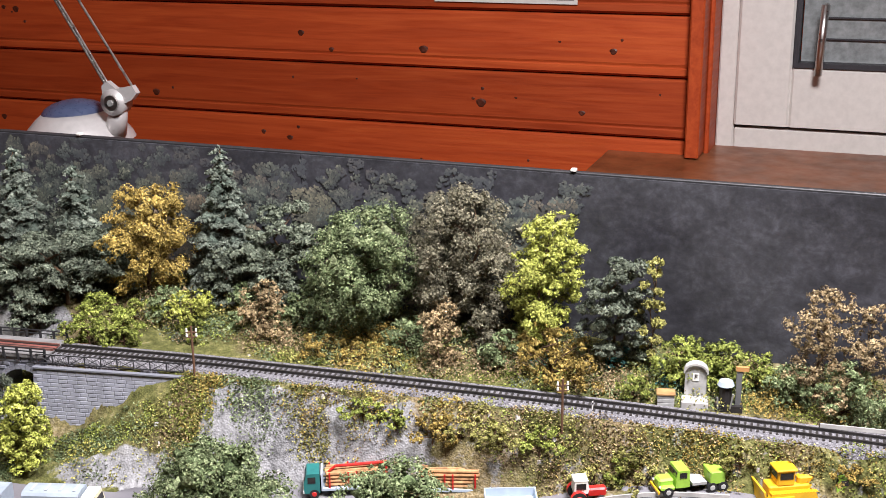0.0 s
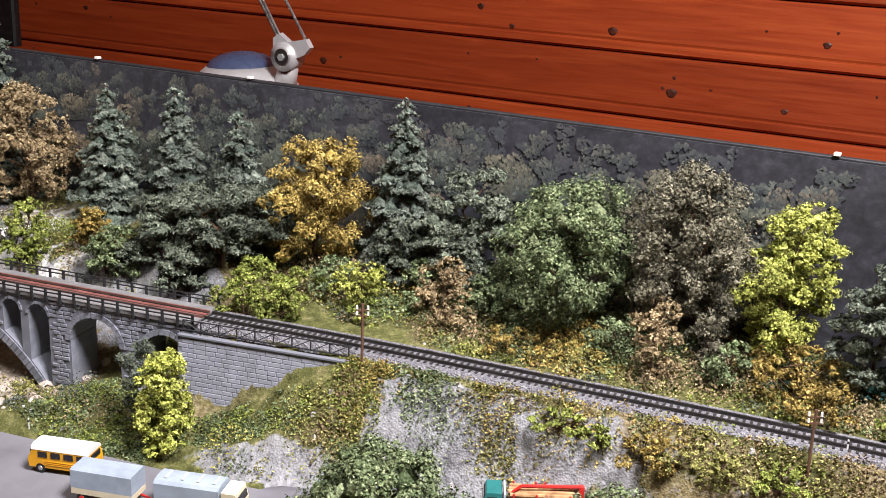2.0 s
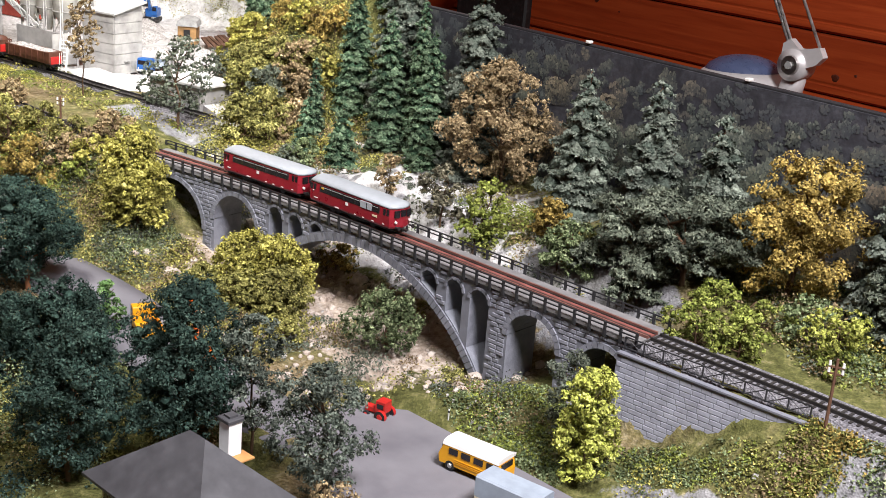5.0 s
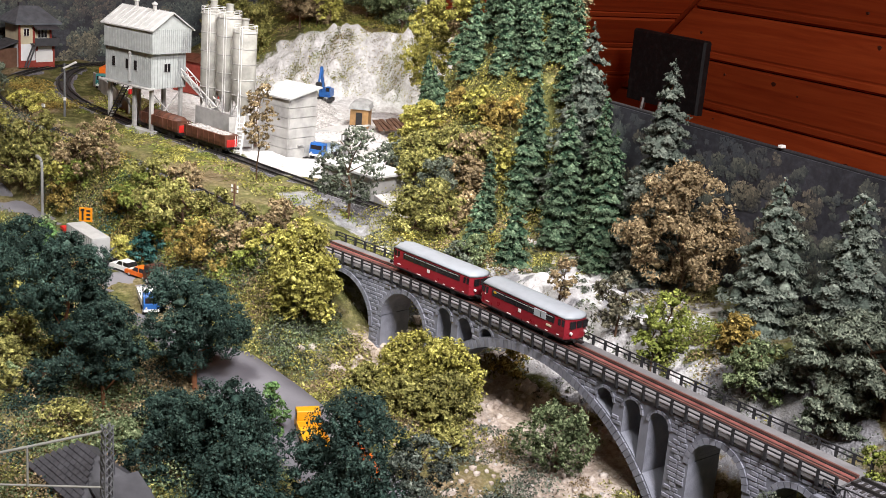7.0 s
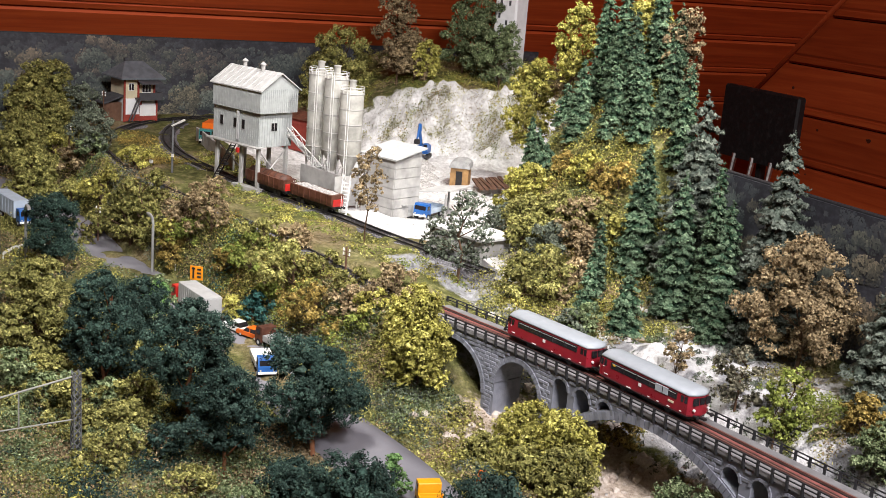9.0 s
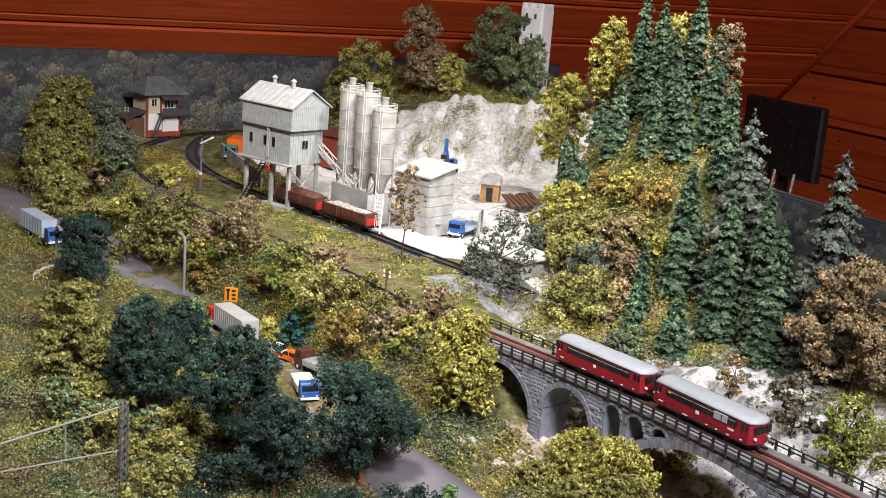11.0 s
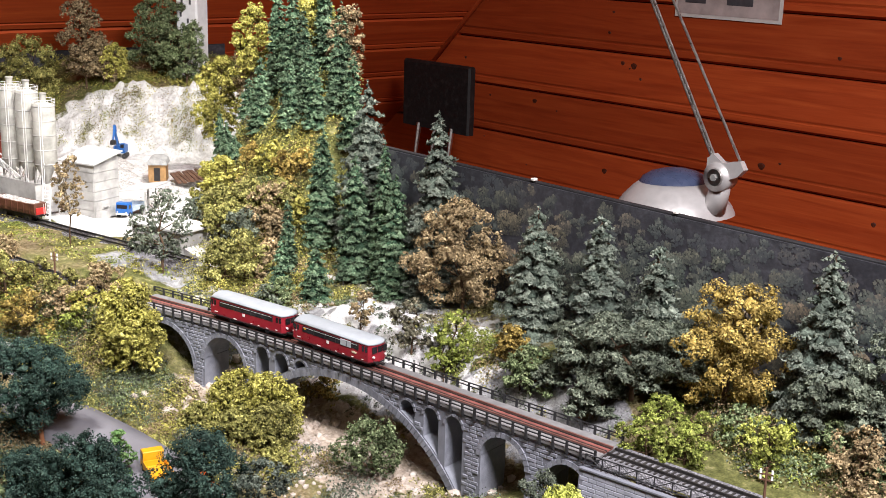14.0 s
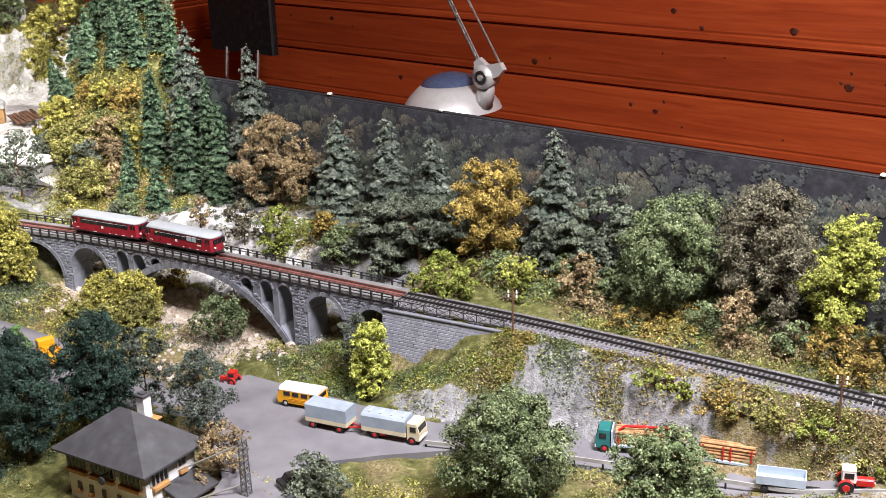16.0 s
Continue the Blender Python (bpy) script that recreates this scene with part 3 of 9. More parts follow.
part("print_sheet", Shape().box((-3.0, 0.75, 0.207), (0.006, 2.2, 0.374)), M["forest_print"], bw)
part("edge_strip", Shape().box((-3.003, 0.75, 0.396), (0.012, 2.2, 0.005), 0, 0.001), M["backdrop_edge"], bw)


# the printed picture on the sheets: rows of hazy leafy trees in flat flecks of ink
def print_trees(name, parent, rows, at, side, face, seed, fleck):
    """rows of (from, to, spacing, foot height, width, height, haze) along side from the point at; face is the sheet's outward way."""
    r = np.random.RandomState(seed)
    at, side, face = np.array(at), np.array(side), np.array(face)
    up = np.array((0, 0, 1.0))
    quads, light, hue, haze = [], [], [], []
    depth = 0.0002
    for a, b, step, foot, wide, tall, dim in rows:
        u = a
        while u < b:
            w, h, base = wide * r.uniform(0.7, 1.3), tall * r.uniform(0.75, 1.2), foot + r.uniform(-0.01, 0.01)
            tint, fog = r.uniform(0, 1) ** 1.4, dim * r.uniform(0.7, 1.2)
            for _ in range(int(9 + 60 * w)):
                cu, cv = r.normal(0, 0.26) * w, h * r.uniform(0.1, 0.92)
                cu *= 1.15 - 0.8 * abs(cv / h - 0.4)
                cr = r.uniform(0.09, 0.2) * min(w, h)
                n = int(1.7 * cr * cr / fleck ** 2) + 6
                ang, q = r.uniform(0, 6.283, n), np.sqrt(r.uniform(0, 1, n))
                fu, fv = u + cu + cr * q * np.cos(ang), base + cv + cr * 0.8 * q * np.sin(ang)
                shade = np.clip(0.36 + 0.3 * q * np.sin(ang) - 0.15 * q * np.cos(ang) + 0.18 * (cv / h - 0.5) + r.normal(0, 0.12, n), 0, 1)
                spin, s = r.uniform(0, 6.283, n), fleck * r.uniform(0.5, 1.3, n)
                keep = (fv < at[2] + 0.147) & (fv > at[2] - 0.147)
                depth += 0.0000012
                lay_z = depth + r.uniform(0, 0.00018, n)
                for k in range(4):
                    du, dv = s * np.cos(spin + k * 1.5708) * (1.3 if k % 2 else 0.8), s * np.sin(spin + k * 1.5708) * (1.3 if k % 2 else 0.8)
                    p = at[None] * np.array([1, 1, 0]) + (fu + du)[:, None] * side + (fv + dv)[:, None] * up + face * lay_z[:, None]
                    quads.append((p[keep], k))
                light.append(shade[keep]), hue.append(np.full(keep.sum(), tint)), haze.append(np.full(keep.sum(), min(0.9, fog)))
            u += step * r.uniform(0.6, 1.4)
    corner = [np.concatenate([p for p, k in quads if k == j]) for j in range(4)]
    co = np.stack(corner, 1).reshape(-1, 3)
    n = len(co) // 4
    me = bpy.data.meshes.new(name)
    me.vertices.add(4 * n)
    me.vertices.foreach_set("co", co.astype(np.float32).ravel())
    me.loops.add(4 * n)
    me.loops.foreach_set("vertex_index", np.arange(4 * n, dtype=np.int32))
    me.polygons.add(n)
    me.polygons.foreach_set("loop_start", np.arange(0, 4 * n, 4, dtype=np.int32))
    me.materials.append(M["print_ink"])
    me.update(calc_edges=True)
    for key, v in (("light", light), ("hue", hue), ("haze", haze)):
        me.attributes.new(key, "FLOAT", "POINT").data.foreach_set("value", np.repeat(np.concatenate(v), 4).astype(np.float32))
    ob = part(name, me, None, parent, "printed grey-green trees in mist")
    ob["kind"] = "stuff"
    return ob


print_trees("printed_forest", bd, ((-1.42, -0.02, 0.045, 0.335, 0.05, 0.05, 0.8), (-1.42, -0.03, 0.06, 0.285, 0.08, 0.075, 0.55), (-1.42, -0.05, 0.085, 0.225, 0.12, 0.115, 0.3), (-1.42, -0.08, 0.1, 0.17, 0.13, 0.12, 0.1)), (0, BACK_Y + 0.001, 0.24), (1.0, 0, 0), (0, -1.0, 0), 4, 0.0019)
print_trees("printed_forest", bw, ((-0.3, 1.8, 0.05, 0.33, 0.1, 0.05, 0.85), (-0.3, 1.8, 0.09, 0.285, 0.14, 0.085, 0.6), (-0.3, 1.8, 0.12, 0.225, 0.17, 0.12, 0.4), (-0.3, 1.8, 0.15, 0.15, 0.2, 0.13, 0.2)), (-2.997, 0, 0.246), (0, 1.0, 0), (1.0, 0, 0), 6, 0.0028)

# ---------------------------------------------------------------- terrain sheet
X0, X1, Y0, Y1 = -3.0, 0.75, -0.5, 1.75
NX, NY = 380, 224
gx, gy = np.meshgrid(np.linspace(X0, X1, NX), np.linspace(Y0, Y1, NY))
gz = ground_z(gx, gy)
gd = np.abs(gy - line_y(gx))
lump = np.array([noise.fractal(Vector((x * 14, y * 14, 0)), 0.9, 2.0, 4) for x, y in zip(gx.ravel(), gy.ravel())]).reshape(gx.shape)
gz = gz + 0.007 * np.clip((gd - 0.03) / 0.05, 0, 1) * lump
slope = np.hypot(*np.gradient(gz, (Y1 - Y0) / (NY - 1), (X1 - X0) / (NX - 1)))
north_end = np.where(gx > -1.42, BACK_Y, BACK_Y + (-1.42 - gx) * 0.72)
keep = gy <= north_end + 0.008
idx = np.arange(NX * NY).reshape(NY, NX)
quads = np.stack([idx[:-1, :-1], idx[:-1, 1:], idx[1:, 1:], idx[1:, :-1]], -1).reshape(-1, 4)
quads = quads[keep.ravel()[quads].all(1)]
line_d = gy - line_y(gx)
patch = np.array([noise.noise(Vector((a * 9, b * 9, 3.3))) for a, b in zip(gx.ravel(), gy.ravel())]).reshape(gx.shape)
r = rim(gx, gy)
back_b = -(gx + 2.45) * 0.62 + (gy - 1.25) * 0.78
pit = sm(-1.70, -1.76, gx) * sm(0.81, 0.85, gy) * sm(0.05, 0.0, r) * sm(-2.75, -2.6, gx) * (1 - 0.9 * sm(0.1, 0.16, back_b))
speck = np.array([noise.fractal(Vector((a * 42, b * 42, 8.1)), 0.8, 2.0, 3) for a, b in zip(gx.ravel(), gy.ravel())]).reshape(gx.shape)
snow = sm(-0.84, -0.92, gx) * sm(-1.5, -1.38, gx) * sm(0.04, 0.07, line_d) * sm(0.36, 0.2, line_d) * (0.42 + 0.5 * patch + 0.5 * speck)
pit = np.maximum(pit, snow)
bare = sm(0.6, 1.1, slope) * 0.75 * sm(-1.45, -1.35, gx)
ravine = sm(-0.80, -0.92, gx) * sm(-1.40, -1.28, gx) * sm(-0.16, -0.08, line_d) * sm(0.26, 0.14, line_d)
bare = np.maximum(bare, sm(-0.95, -1.05, gx) * sm(-1.75, -1.6, gx) * sm(0.03, 0.08, line_d) * sm(0.42, 0.2, line_d) * (0.5 + 0.6 * patch))
cliff = sm(-0.045, -0.06, line_d) * sm(-0.15, -0.11, line_d) * sm(-0.64, -0.56, gx)
bare = np.maximum(bare * (1 - 0.5 * sm(-0.3, -0.1, gx)), cliff * (0.30 + 0.35 * patch + 0.4 * sm(-0.18, -0.3, gx)))
# crags: broken faces on what is bare or steep
crag = np.array([noise.hetero_terrain(Vector((x * 30, y * 30, z * 30)), 0.7, 2.0, 5, 0.6) for x, y, z in zip(gx.ravel(), gy.ravel(), gz.ravel())]).reshape(gx.shape)
at_wall = sm(-0.7, -0.67, gx) * sm(-0.42, -0.46, gx) * sm(-0.1, -0.085, line_d)
bare = bare * (1 - at_wall)
gz = gz + (crag - crag.mean()) * (0.0085 * np.clip(bare, 0, 1) + 0.013 * pit * sm(-1.8, -1.85, gx) * sm(-0.1, 0.02, back_b))
me = bpy.data.meshes.new("ground")
me.from_pydata(np.stack([gx.ravel(), gy.ravel(), gz.ravel()], 1).tolist(), [], quads.tolist())
me.materials.append(M["ground"])
wash = ravine * (0.75 + 0.5 * patch) * sm(0.07, 0.02, line_d)
for key, values in (("bare", bare), ("pit", pit), ("wash", wash)):
    me.attributes.new(key, "FLOAT", "POINT").data.foreach_set("value", values.ravel().astype(np.float32))
me.polygons.foreach_set("use_smooth", np.ones(len(quads), bool))
me.update()
ground = tagged(new("ground", me), "scenic ground of the model railway with turf, earth and rock", "ground", kind="structure")
# the bench below
solid("layout_bench", Shape().box((-1.2, 0.3, -0.45), (3.8, 1.6, 0.9)), M["sill_wood"], "brown panelled bench that carries the layout", "bench", "structure")


def ribbon(pts, half, lift, width_at=None):
    """A strip of constant width over the ground along plan points, with a small depth."""
    s = Shape()
    pts = [Vector((*p, 0)) for p in pts]
    fine = []
    for k in range(len(pts) - 1):
        p0, p1, p2, p3 = pts[max(k - 1, 0)], pts[k], pts[k + 1], pts[min(k + 2, len(pts) - 1)]
        for j in range(10):
            t = j / 10
            fine.append(0.5 * ((2 * p1) + (p2 - p0) * t + (2 * p0 - 5 * p1 + 4 * p2 - p3) * t * t + (3 * p1 - p0 - 3 * p2 + p3) * t ** 3))
    fine.append(pts[-1])
    rows = []
    for k, p in enumerate(fine):
        way = (fine[min(k + 1, len(fine) - 1)] - fine[max(k - 1, 0)]).normalized()
        side = Vector((-way.y, way.x, 0))
        row = []
        for u in (-1, -0.5, 0, 0.5, 1):
            q = p + side * half * u
            row.append((q.x, q.y))
        rows.append(row)
    return fine, rows


def lay(name, rows, z_of, lift, material, label, category, drop=0.012):
    s = Shape()
    n = len(rows[0])
    for row in rows:
        zs = [z_of(x, y) + lift for x, y in row]
        s.v += [(x, y, z) for (x, y), z in zip(row, zs)]
        s.v += [(row[0][0], row[0][1], zs[0] - drop), (row[-1][0], row[-1][1], zs[-1] - drop)]
    w = n + 2
    for k in range(len(rows) - 1):
        a, b = k * w, (k + 1) * w
        s.f += [(a + i, a + i + 1, b + i + 1, b + i) for i in range(n - 1)]
        s.f += [(a + n, a, b, b + n), (a + n - 1, a + n + 1, b + n + 1, b + n - 1)]
    return solid(name, s, material, label, category, "structure", True)


ROAD = [(0.6, 0.963), (0.3, 0.943), (0.05, 0.918), (-0.2, 0.88), (-0.4, 0.81), (-0.6, 0.715), (-0.8, 0.65), (-1.0, 0.592), (-1.2, 0.58), (-1.45, 0.55), (-1.7, 0.545), (-1.95, 0.515), (-2.2, 0.46), (-2.5, 0.36), (-2.9, 0.2)]


def road_z(x, y):
    s = [level(x + a, y + b) for a in (-0.06, 0, 0.06) for b in (-0.05, 0.0)]
    return min(sum(s) / len(s), 0.16)


fine, rows = ribbon(ROAD, 0.042, 0)
lay("road", rows, lambda x, y: 0.069 + 0.03 * float(sm(-0.88, -1.12, x)) + 0.04 * float(sm(-2.0, -2.6, x)) + 0.038 * float(sm(-0.12, 0.12, x)), 0.0, M["road"], "grey asphalt road along the foot of the slope", "road", 0.05)
yard = Shape()
YARD = [(-0.86, 0.70), (-0.82, 0.745), (-0.70, 0.76), (-0.56, 0.775), (-0.45, 0.80), (-0.42, 0.76), (-0.50, 0.68), (-0.55, 0.62), (-0.5, 0.52), (-0.44, 0.42), (-0.55, 0.40), (-0.62, 0.52), (-0.74, 0.6), (-0.84, 0.63)]
n = len(YARD)
yard.add([(x, y, 0.073) for x, y in YARD] + [(x, y, 0.02) for x, y in YARD], [tuple(range(n))] + [(k, (k + 1) % n, (k + 1) % n + n, k + n) for k in range(n)])
solid("pavement", yard, M["road"], "grey asphalt yard in front of the viaduct", "yard", "structure")

# ---------------------------------------------------------------- railway lines
def line_point(x, off=0.0, z=None):
    """A place beside the main line: off metres to the north of its centre."""
    dy = float(line_y(x + 0.004) - line_y(x - 0.004)) / 0.008
    n = Vector((-dy, 1, 0)).normalized()
    p = Vector((x, float(line_y(x)), float(rail_z(x)) if z is None else z)) + n * off
    return p


def line_turn(x):
    return math.atan2(float(line_y(x + 0.01) - line_y(x - 0.01)), 0.02)


def smooth_path(pts, per=8):
    pts = [Vector(p) for p in pts]
    out = []
    for k in range(len(pts) - 1):
        p0, p1, p2, p3 = pts[max(k - 1, 0)], pts[k], pts[k + 1], pts[min(k + 2, len(pts) - 1)]
        for j in range(per):
            t = j / per
            out.append(0.5 * ((2 * p1) + (p2 - p0) * t + (2 * p0 - 5 * p1 + 4 * p2 - p3) * t * t + (3 * p1 - p0 - 3 * p2 + p3) * t ** 3))
    return out + [pts[-1]]


def sideways(pts, k):
    way = (pts[min(k + 1, len(pts) - 1)] - pts[max(k - 1, 0)])
    way.z = 0
    way.normalize()
    return Vector((-way.y, way.x, 0))


def swept(pts, profile):
    """A profile of (side, up) swept along points."""
    s = Shape()
    n = len(profile)
    for k, p in enumerate(pts):
        side = sideways(pts, k)
        s.v += [tuple(p + side * a + Vector((0, 0, b))) for a, b in profile]
    for k in range(len(pts) - 1):
        a, b = k * n, (k + 1) * n
        s.f += [(a + i, a + (i + 1) % n, b + (i + 1) % n, b + i) for i in range(n)]
    s.f += [tuple(range(n)), tuple(range(len(s.v) - 1, len(s.v) - n - 1, -1))]
    return s


GAUGE = 0.0165


def track(name, pts, label, bed=True, rail="rail_steel", pitch=0.0068, bed_half=0.027):
    """Rails on sleepers on ballast along rail-height points."""
    t = thing(name, label, "track", kind="structure")
    for s in (-1, 1):
        o = s * GAUGE / 2
        part("rail", swept(pts, [(o - 0.0011, 0.0), (o + 0.0011, 0.0), (o + 0.0009, -0.0028), (o - 0.0009, -0.0028)]), M[rail], t)
    tie = Shape()
    run = 0.0
    for k in range(len(pts) - 1):
        a, b = pts[k], pts[k + 1]
        far = (b - a).length
        while run < far:
            p = a + (b - a) * (run / far)
            ang = math.degrees(math.atan2((b - a).y, (b - a).x))
            tie.box((p.x, p.y, p.z - 0.0038), (0.0026, 0.03, 0.0022), ang)
            run += pitch
        run -= far
    part("sleeper", tie, M["sleeper"], t)["kind"] = "stuff"
    if bed:
        part("ballast_bed", swept(pts, [(-bed_half, -0.0125), (-bed_half + 0.009, -0.0036), (bed_half - 0.009, -0.0036), (bed_half, -0.0125), (bed_half, -0.03), (-bed_half, -0.03)]), M["ballast"], t)
    return t


east = [line_point(-0.652 + 0.03 * k) for k in range(46)]
track("track_east", east, "dark railway track on grey ballast east of the viaduct", bed_half=0.031)
west = [line_point(-1.425 - 0.03 * k) for k in range(40)]
loop = smooth_path([west[-1], (-2.69, 0.598, 0.21), (-2.78, 0.648, 0.211), (-2.85, 0.705, 0.212), (-2.91, 0.79, 0.213), (-2.945, 0.88, 0.213), (-2.965, 1.0, 0.213)], 5)
track("track_west", west + loop[1:], "dark railway track on ballast curving towards the signal cabin", bed_half=0.031)
SIDING = smooth_path([(-1.52, 0.885, 0.214), (-1.66, 0.852, 0.214), (-1.79, 0.822, 0.214), (-1.90, 0.80, 0.214), (-2.13, 0.735, 0.214), (-2.26, 0.712, 0.214), (-2.40, 0.693, 0.214), (-2.52, 0.692, 0.214), (-2.63, 0.708, 0.214), (-2.75, 0.745, 0.214), (-2.86, 0.80, 0.213), (-2.93, 0.875, 0.213), (-2.99, 1.0, 0.213)], 6)
track("track_siding", SIDING, "loading siding under the gravel tower")
front = smooth_path([(-1.75, 0.12, 0.062), (-1.5, 0.165, 0.062), (-1.3, 0.19, 0.062), (-1.05, 0.215, 0.062), (-0.7, 0.24, 0.062)], 6)
track("track_station", front, "station track in the foreground", rail="rail_rust")

# ---------------------------------------------------------------- viaduct
VX0, VX1, DECK = -1.44, -0.655, 0.006
HALF = 0.024


def arc(c, half, crown, foot):
    return lambda x: crown - half + math.sqrt(max(0.0, half * half - (x - c) ** 2)) if abs(x - c) < half else None


ARCHES = [(-1.374, 0.056, 0.172), (-1.2575, 0.0395, 0.174), (-0.777, 0.031, 0.170), (-0.691, 0.028, 0.164)]
SPANDREL = [(-1.1835, 0.0125, 0.179), (-1.147, 0.013, 0.178), (-1.109, 0.012, 0.177), (-0.9205, 0.0115, 0.176), (-0.883, 0.0115, 0.177), (-0.848, 0.013, 0.176)]
MX, MR, MCROWN, MHALF = -1.03, 0.217, 0.1705, 0.178


def main_hi(x):
    return MCROWN - MR + math.sqrt(MR * MR - (x - MX) ** 2)


def openings(x):
    out = []
    for c, h, crown in ARCHES:
        if abs(x - c) < h:
            out.append((None, crown - h + math.sqrt(max(0, h * h - (x - c) ** 2))))
    if abs(x - MX) < MHALF:
        out.append((None, main_hi(x)))
    for c, h, crown in SPANDREL:
        if abs(x - c) < h:
            hi = crown - h + math.sqrt(max(0, h * h - (x - c) ** 2))
            lo = MCROWN - MR + math.sqrt(max(0.0, (MR + 0.011) ** 2 - (x - MX) ** 2)) if abs(x - MX) < MR else 0.05
            out.append((min(lo, hi), hi))
    return out


def viaduct():
    v = thing("viaduct", "slate-grey stone arch railway viaduct with a large central arch", "viaduct")
    marks = {VX0, VX1, MX - MHALF, MX + MHALF}
    for c, h, _ in ARCHES + SPANDREL:
        marks |= {c + h * math.sin(math.pi / 2 * k / 9) for k in range(-9, 10)}
    marks |= {MX + MHALF * k / 36 for k in range(-36, 37)}
    marks |= {VX0 + (VX1 - VX0) * k / 60 for k in range(61)}
    xs = sorted(marks)
    xs = [x for k, x in enumerate(xs) if k == 0 or x - xs[k - 1] > 1e-6]
    s, soffit = Shape(), Shape()
    bottom = 0.03
    quad = lambda sh, *p: sh.add(p, [(0, 1, 2, 3)])
    eps = 1e-5

    def cuts(xa, xb):
        mid = (xa + xb) / 2
        a, b = openings(xa + eps), openings(xb - eps)
        return list(zip(a, b)) if len(a) == len(b) else []

    for xa, xb in zip(xs, xs[1:]):
        deck = (float(rail_z(xa)) - DECK, float(rail_z(xb)) - DECK)
        spans = []
        for (la, ha), (lb, hb) in cuts(xa, xb):
            spans.append(((la if la is not None else bottom, lb if lb is not None else bottom), (ha, hb), la is None))
        spans.sort(key=lambda q: q[0][0])
        low = (bottom, bottom)
        solids = []
        for lo, hi, ground in spans:
            if lo[0] > low[0] + 1e-5 or lo[1] > low[1] + 1e-5:
                solids.append((low, lo))
            low = hi
            for off_a, off_b in ((-HALF, HALF),):
                quad(soffit, line_point(xa, -HALF, hi[0]), line_point(xb, -HALF, hi[1]), line_point(xb, HALF, hi[1]), line_point(xa, HALF, hi[0]))
                if not ground:
                    quad(soffit, line_point(xa, -HALF, lo[0]), line_point(xb, -HALF, lo[1]), line_point(xb, HALF, lo[1]), line_point(xa, HALF, lo[0]))
        solids.append((low, deck))
        for lo, hi in solids:
            for off in (-HALF, HALF):
                quad(s, line_point(xa, off, lo[0]), line_point(xb, off, lo[1]), line_point(xb, off, hi[1]), line_point(xa, off, hi[0]))
    # jambs
    edges = [(c + k * h, None if i < 4 else 1, crown - h) for i, (c, h, crown) in enumerate(ARCHES + SPANDREL) for k in (-1, 1)]
    edges += [(MX - MHALF, None, main_hi(MX - MHALF)), (MX + MHALF, None, main_hi(MX + MHALF))]
    for x, lo, hi in edges:
        low = bottom if lo is None else (MCROWN - MR + math.sqrt(max(0.0, (MR + 0.011) ** 2 - (x - MX) ** 2)) if abs(x - MX) < MR else 0.05)
        if low < hi:
            quad(soffit, line_point(x, -HALF, low), line_point(x, HALF, low), line_point(x, HALF, hi), line_point(x, -HALF, hi))
    part("masonry", s.mesh("masonry", M["stone_joint"]), None, v)
    part("arch_soffit", soffit.mesh("arch_soffit", M["stone"]), None, v)
    # coursed stones, a little proud of the backing
    rng = random.Random(11)
    stones = Shape()
    course, z = 0.0049, 0.055
    row = 0
    while z < 0.187:
        x = VX0 + 0.002 + (0.005 if row % 2 else 0)
        while x < VX1 - 0.006:
            w = rng.uniform(0.008, 0.0125)
            xa, xb = x + 0.0004, min(x + w - 0.0004, VX1)
            top = float(rail_z(x)) - DECK
            ok = z + course < top
            for xx in (xa, (xa + xb) / 2, xb):
                for lo, hi in openings(xx):
                    if z + course > (lo if lo is not None else 0) - 0.0015 and z < hi + 0.0045:
                        ok = False
            if ok and xb - xa > 0.004:
                out = -HALF - rng.uniform(0.0006, 0.0015)
                za, zb = z + 0.0004, z + course - 0.0003
                a, b = line_point(xa, -HALF, za), line_point(xb, -HALF, za)
                c, d = line_point(xb, -HALF, zb), line_point(xa, -HALF, zb)
                n = (line_point(xa, out, za) - a)
                i = 0.0006
                ex = (b - a).normalized() * i
                ez = Vector((0, 0, i))
                stones.add([a, b, c, d, a + n + ex + ez, b + n - ex + ez, c + n - ex - ez, d + n + ex - ez], [(4, 5, 6, 7), (0, 1, 5, 4), (1, 2, 6, 5), (2, 3, 7, 6), (3, 0, 4, 7)])
            x += w
        z += course
        row += 1
    part("coursed_stone", stones.mesh("coursed_stone", M["stone"]), None, v)["kind"] = "stuff"
    # arch rings of separate voussoirs
    rings = [(c, crown - h, h, 0.0, math.pi, max(7, int(h * math.pi / 0.0062)), 0.006) for c, h, crown in ARCHES]
    rings += [(c, crown - h, h, 0.0, math.pi, 7, 0.003) for c, h, crown in SPANDREL]
    span = math.asin(MHALF / MR)
    rings.append((MX, MCROWN - MR, MR, math.pi / 2 - span, math.pi / 2 + span, 62, 0.0095))
    for cx, cz, r, a0, a1, n, deep in rings:
        for k in range(n):
            b0, b1 = a0 + (a1 - a0) * (k + 0.06) / n, a0 + (a1 - a0) * (k + 0.94) / n
            vs = Shape()
            q = [(r * math.cos(b), r * math.sin(b)) for b in (b0, b1)] + [((r + deep) * math.cos(b), (r + deep) * math.sin(b)) for b in (b1, b0)]
            if cz + q[0][1] < 0.06:
                continue
            vs.v = [tuple(line_point(cx + u, -HALF + 0.001, cz + w)) for u, w in q] + [tuple(line_point(cx + u, -HALF - 0.0018, cz + w)) for u, w in q]
            vs.f = [(0, 1, 5, 4), (1, 2, 6, 5), (2, 3, 7, 6), (3, 0, 4, 7), (4, 5, 6, 7)]
            part("voussoir", vs, M["stone"], v)
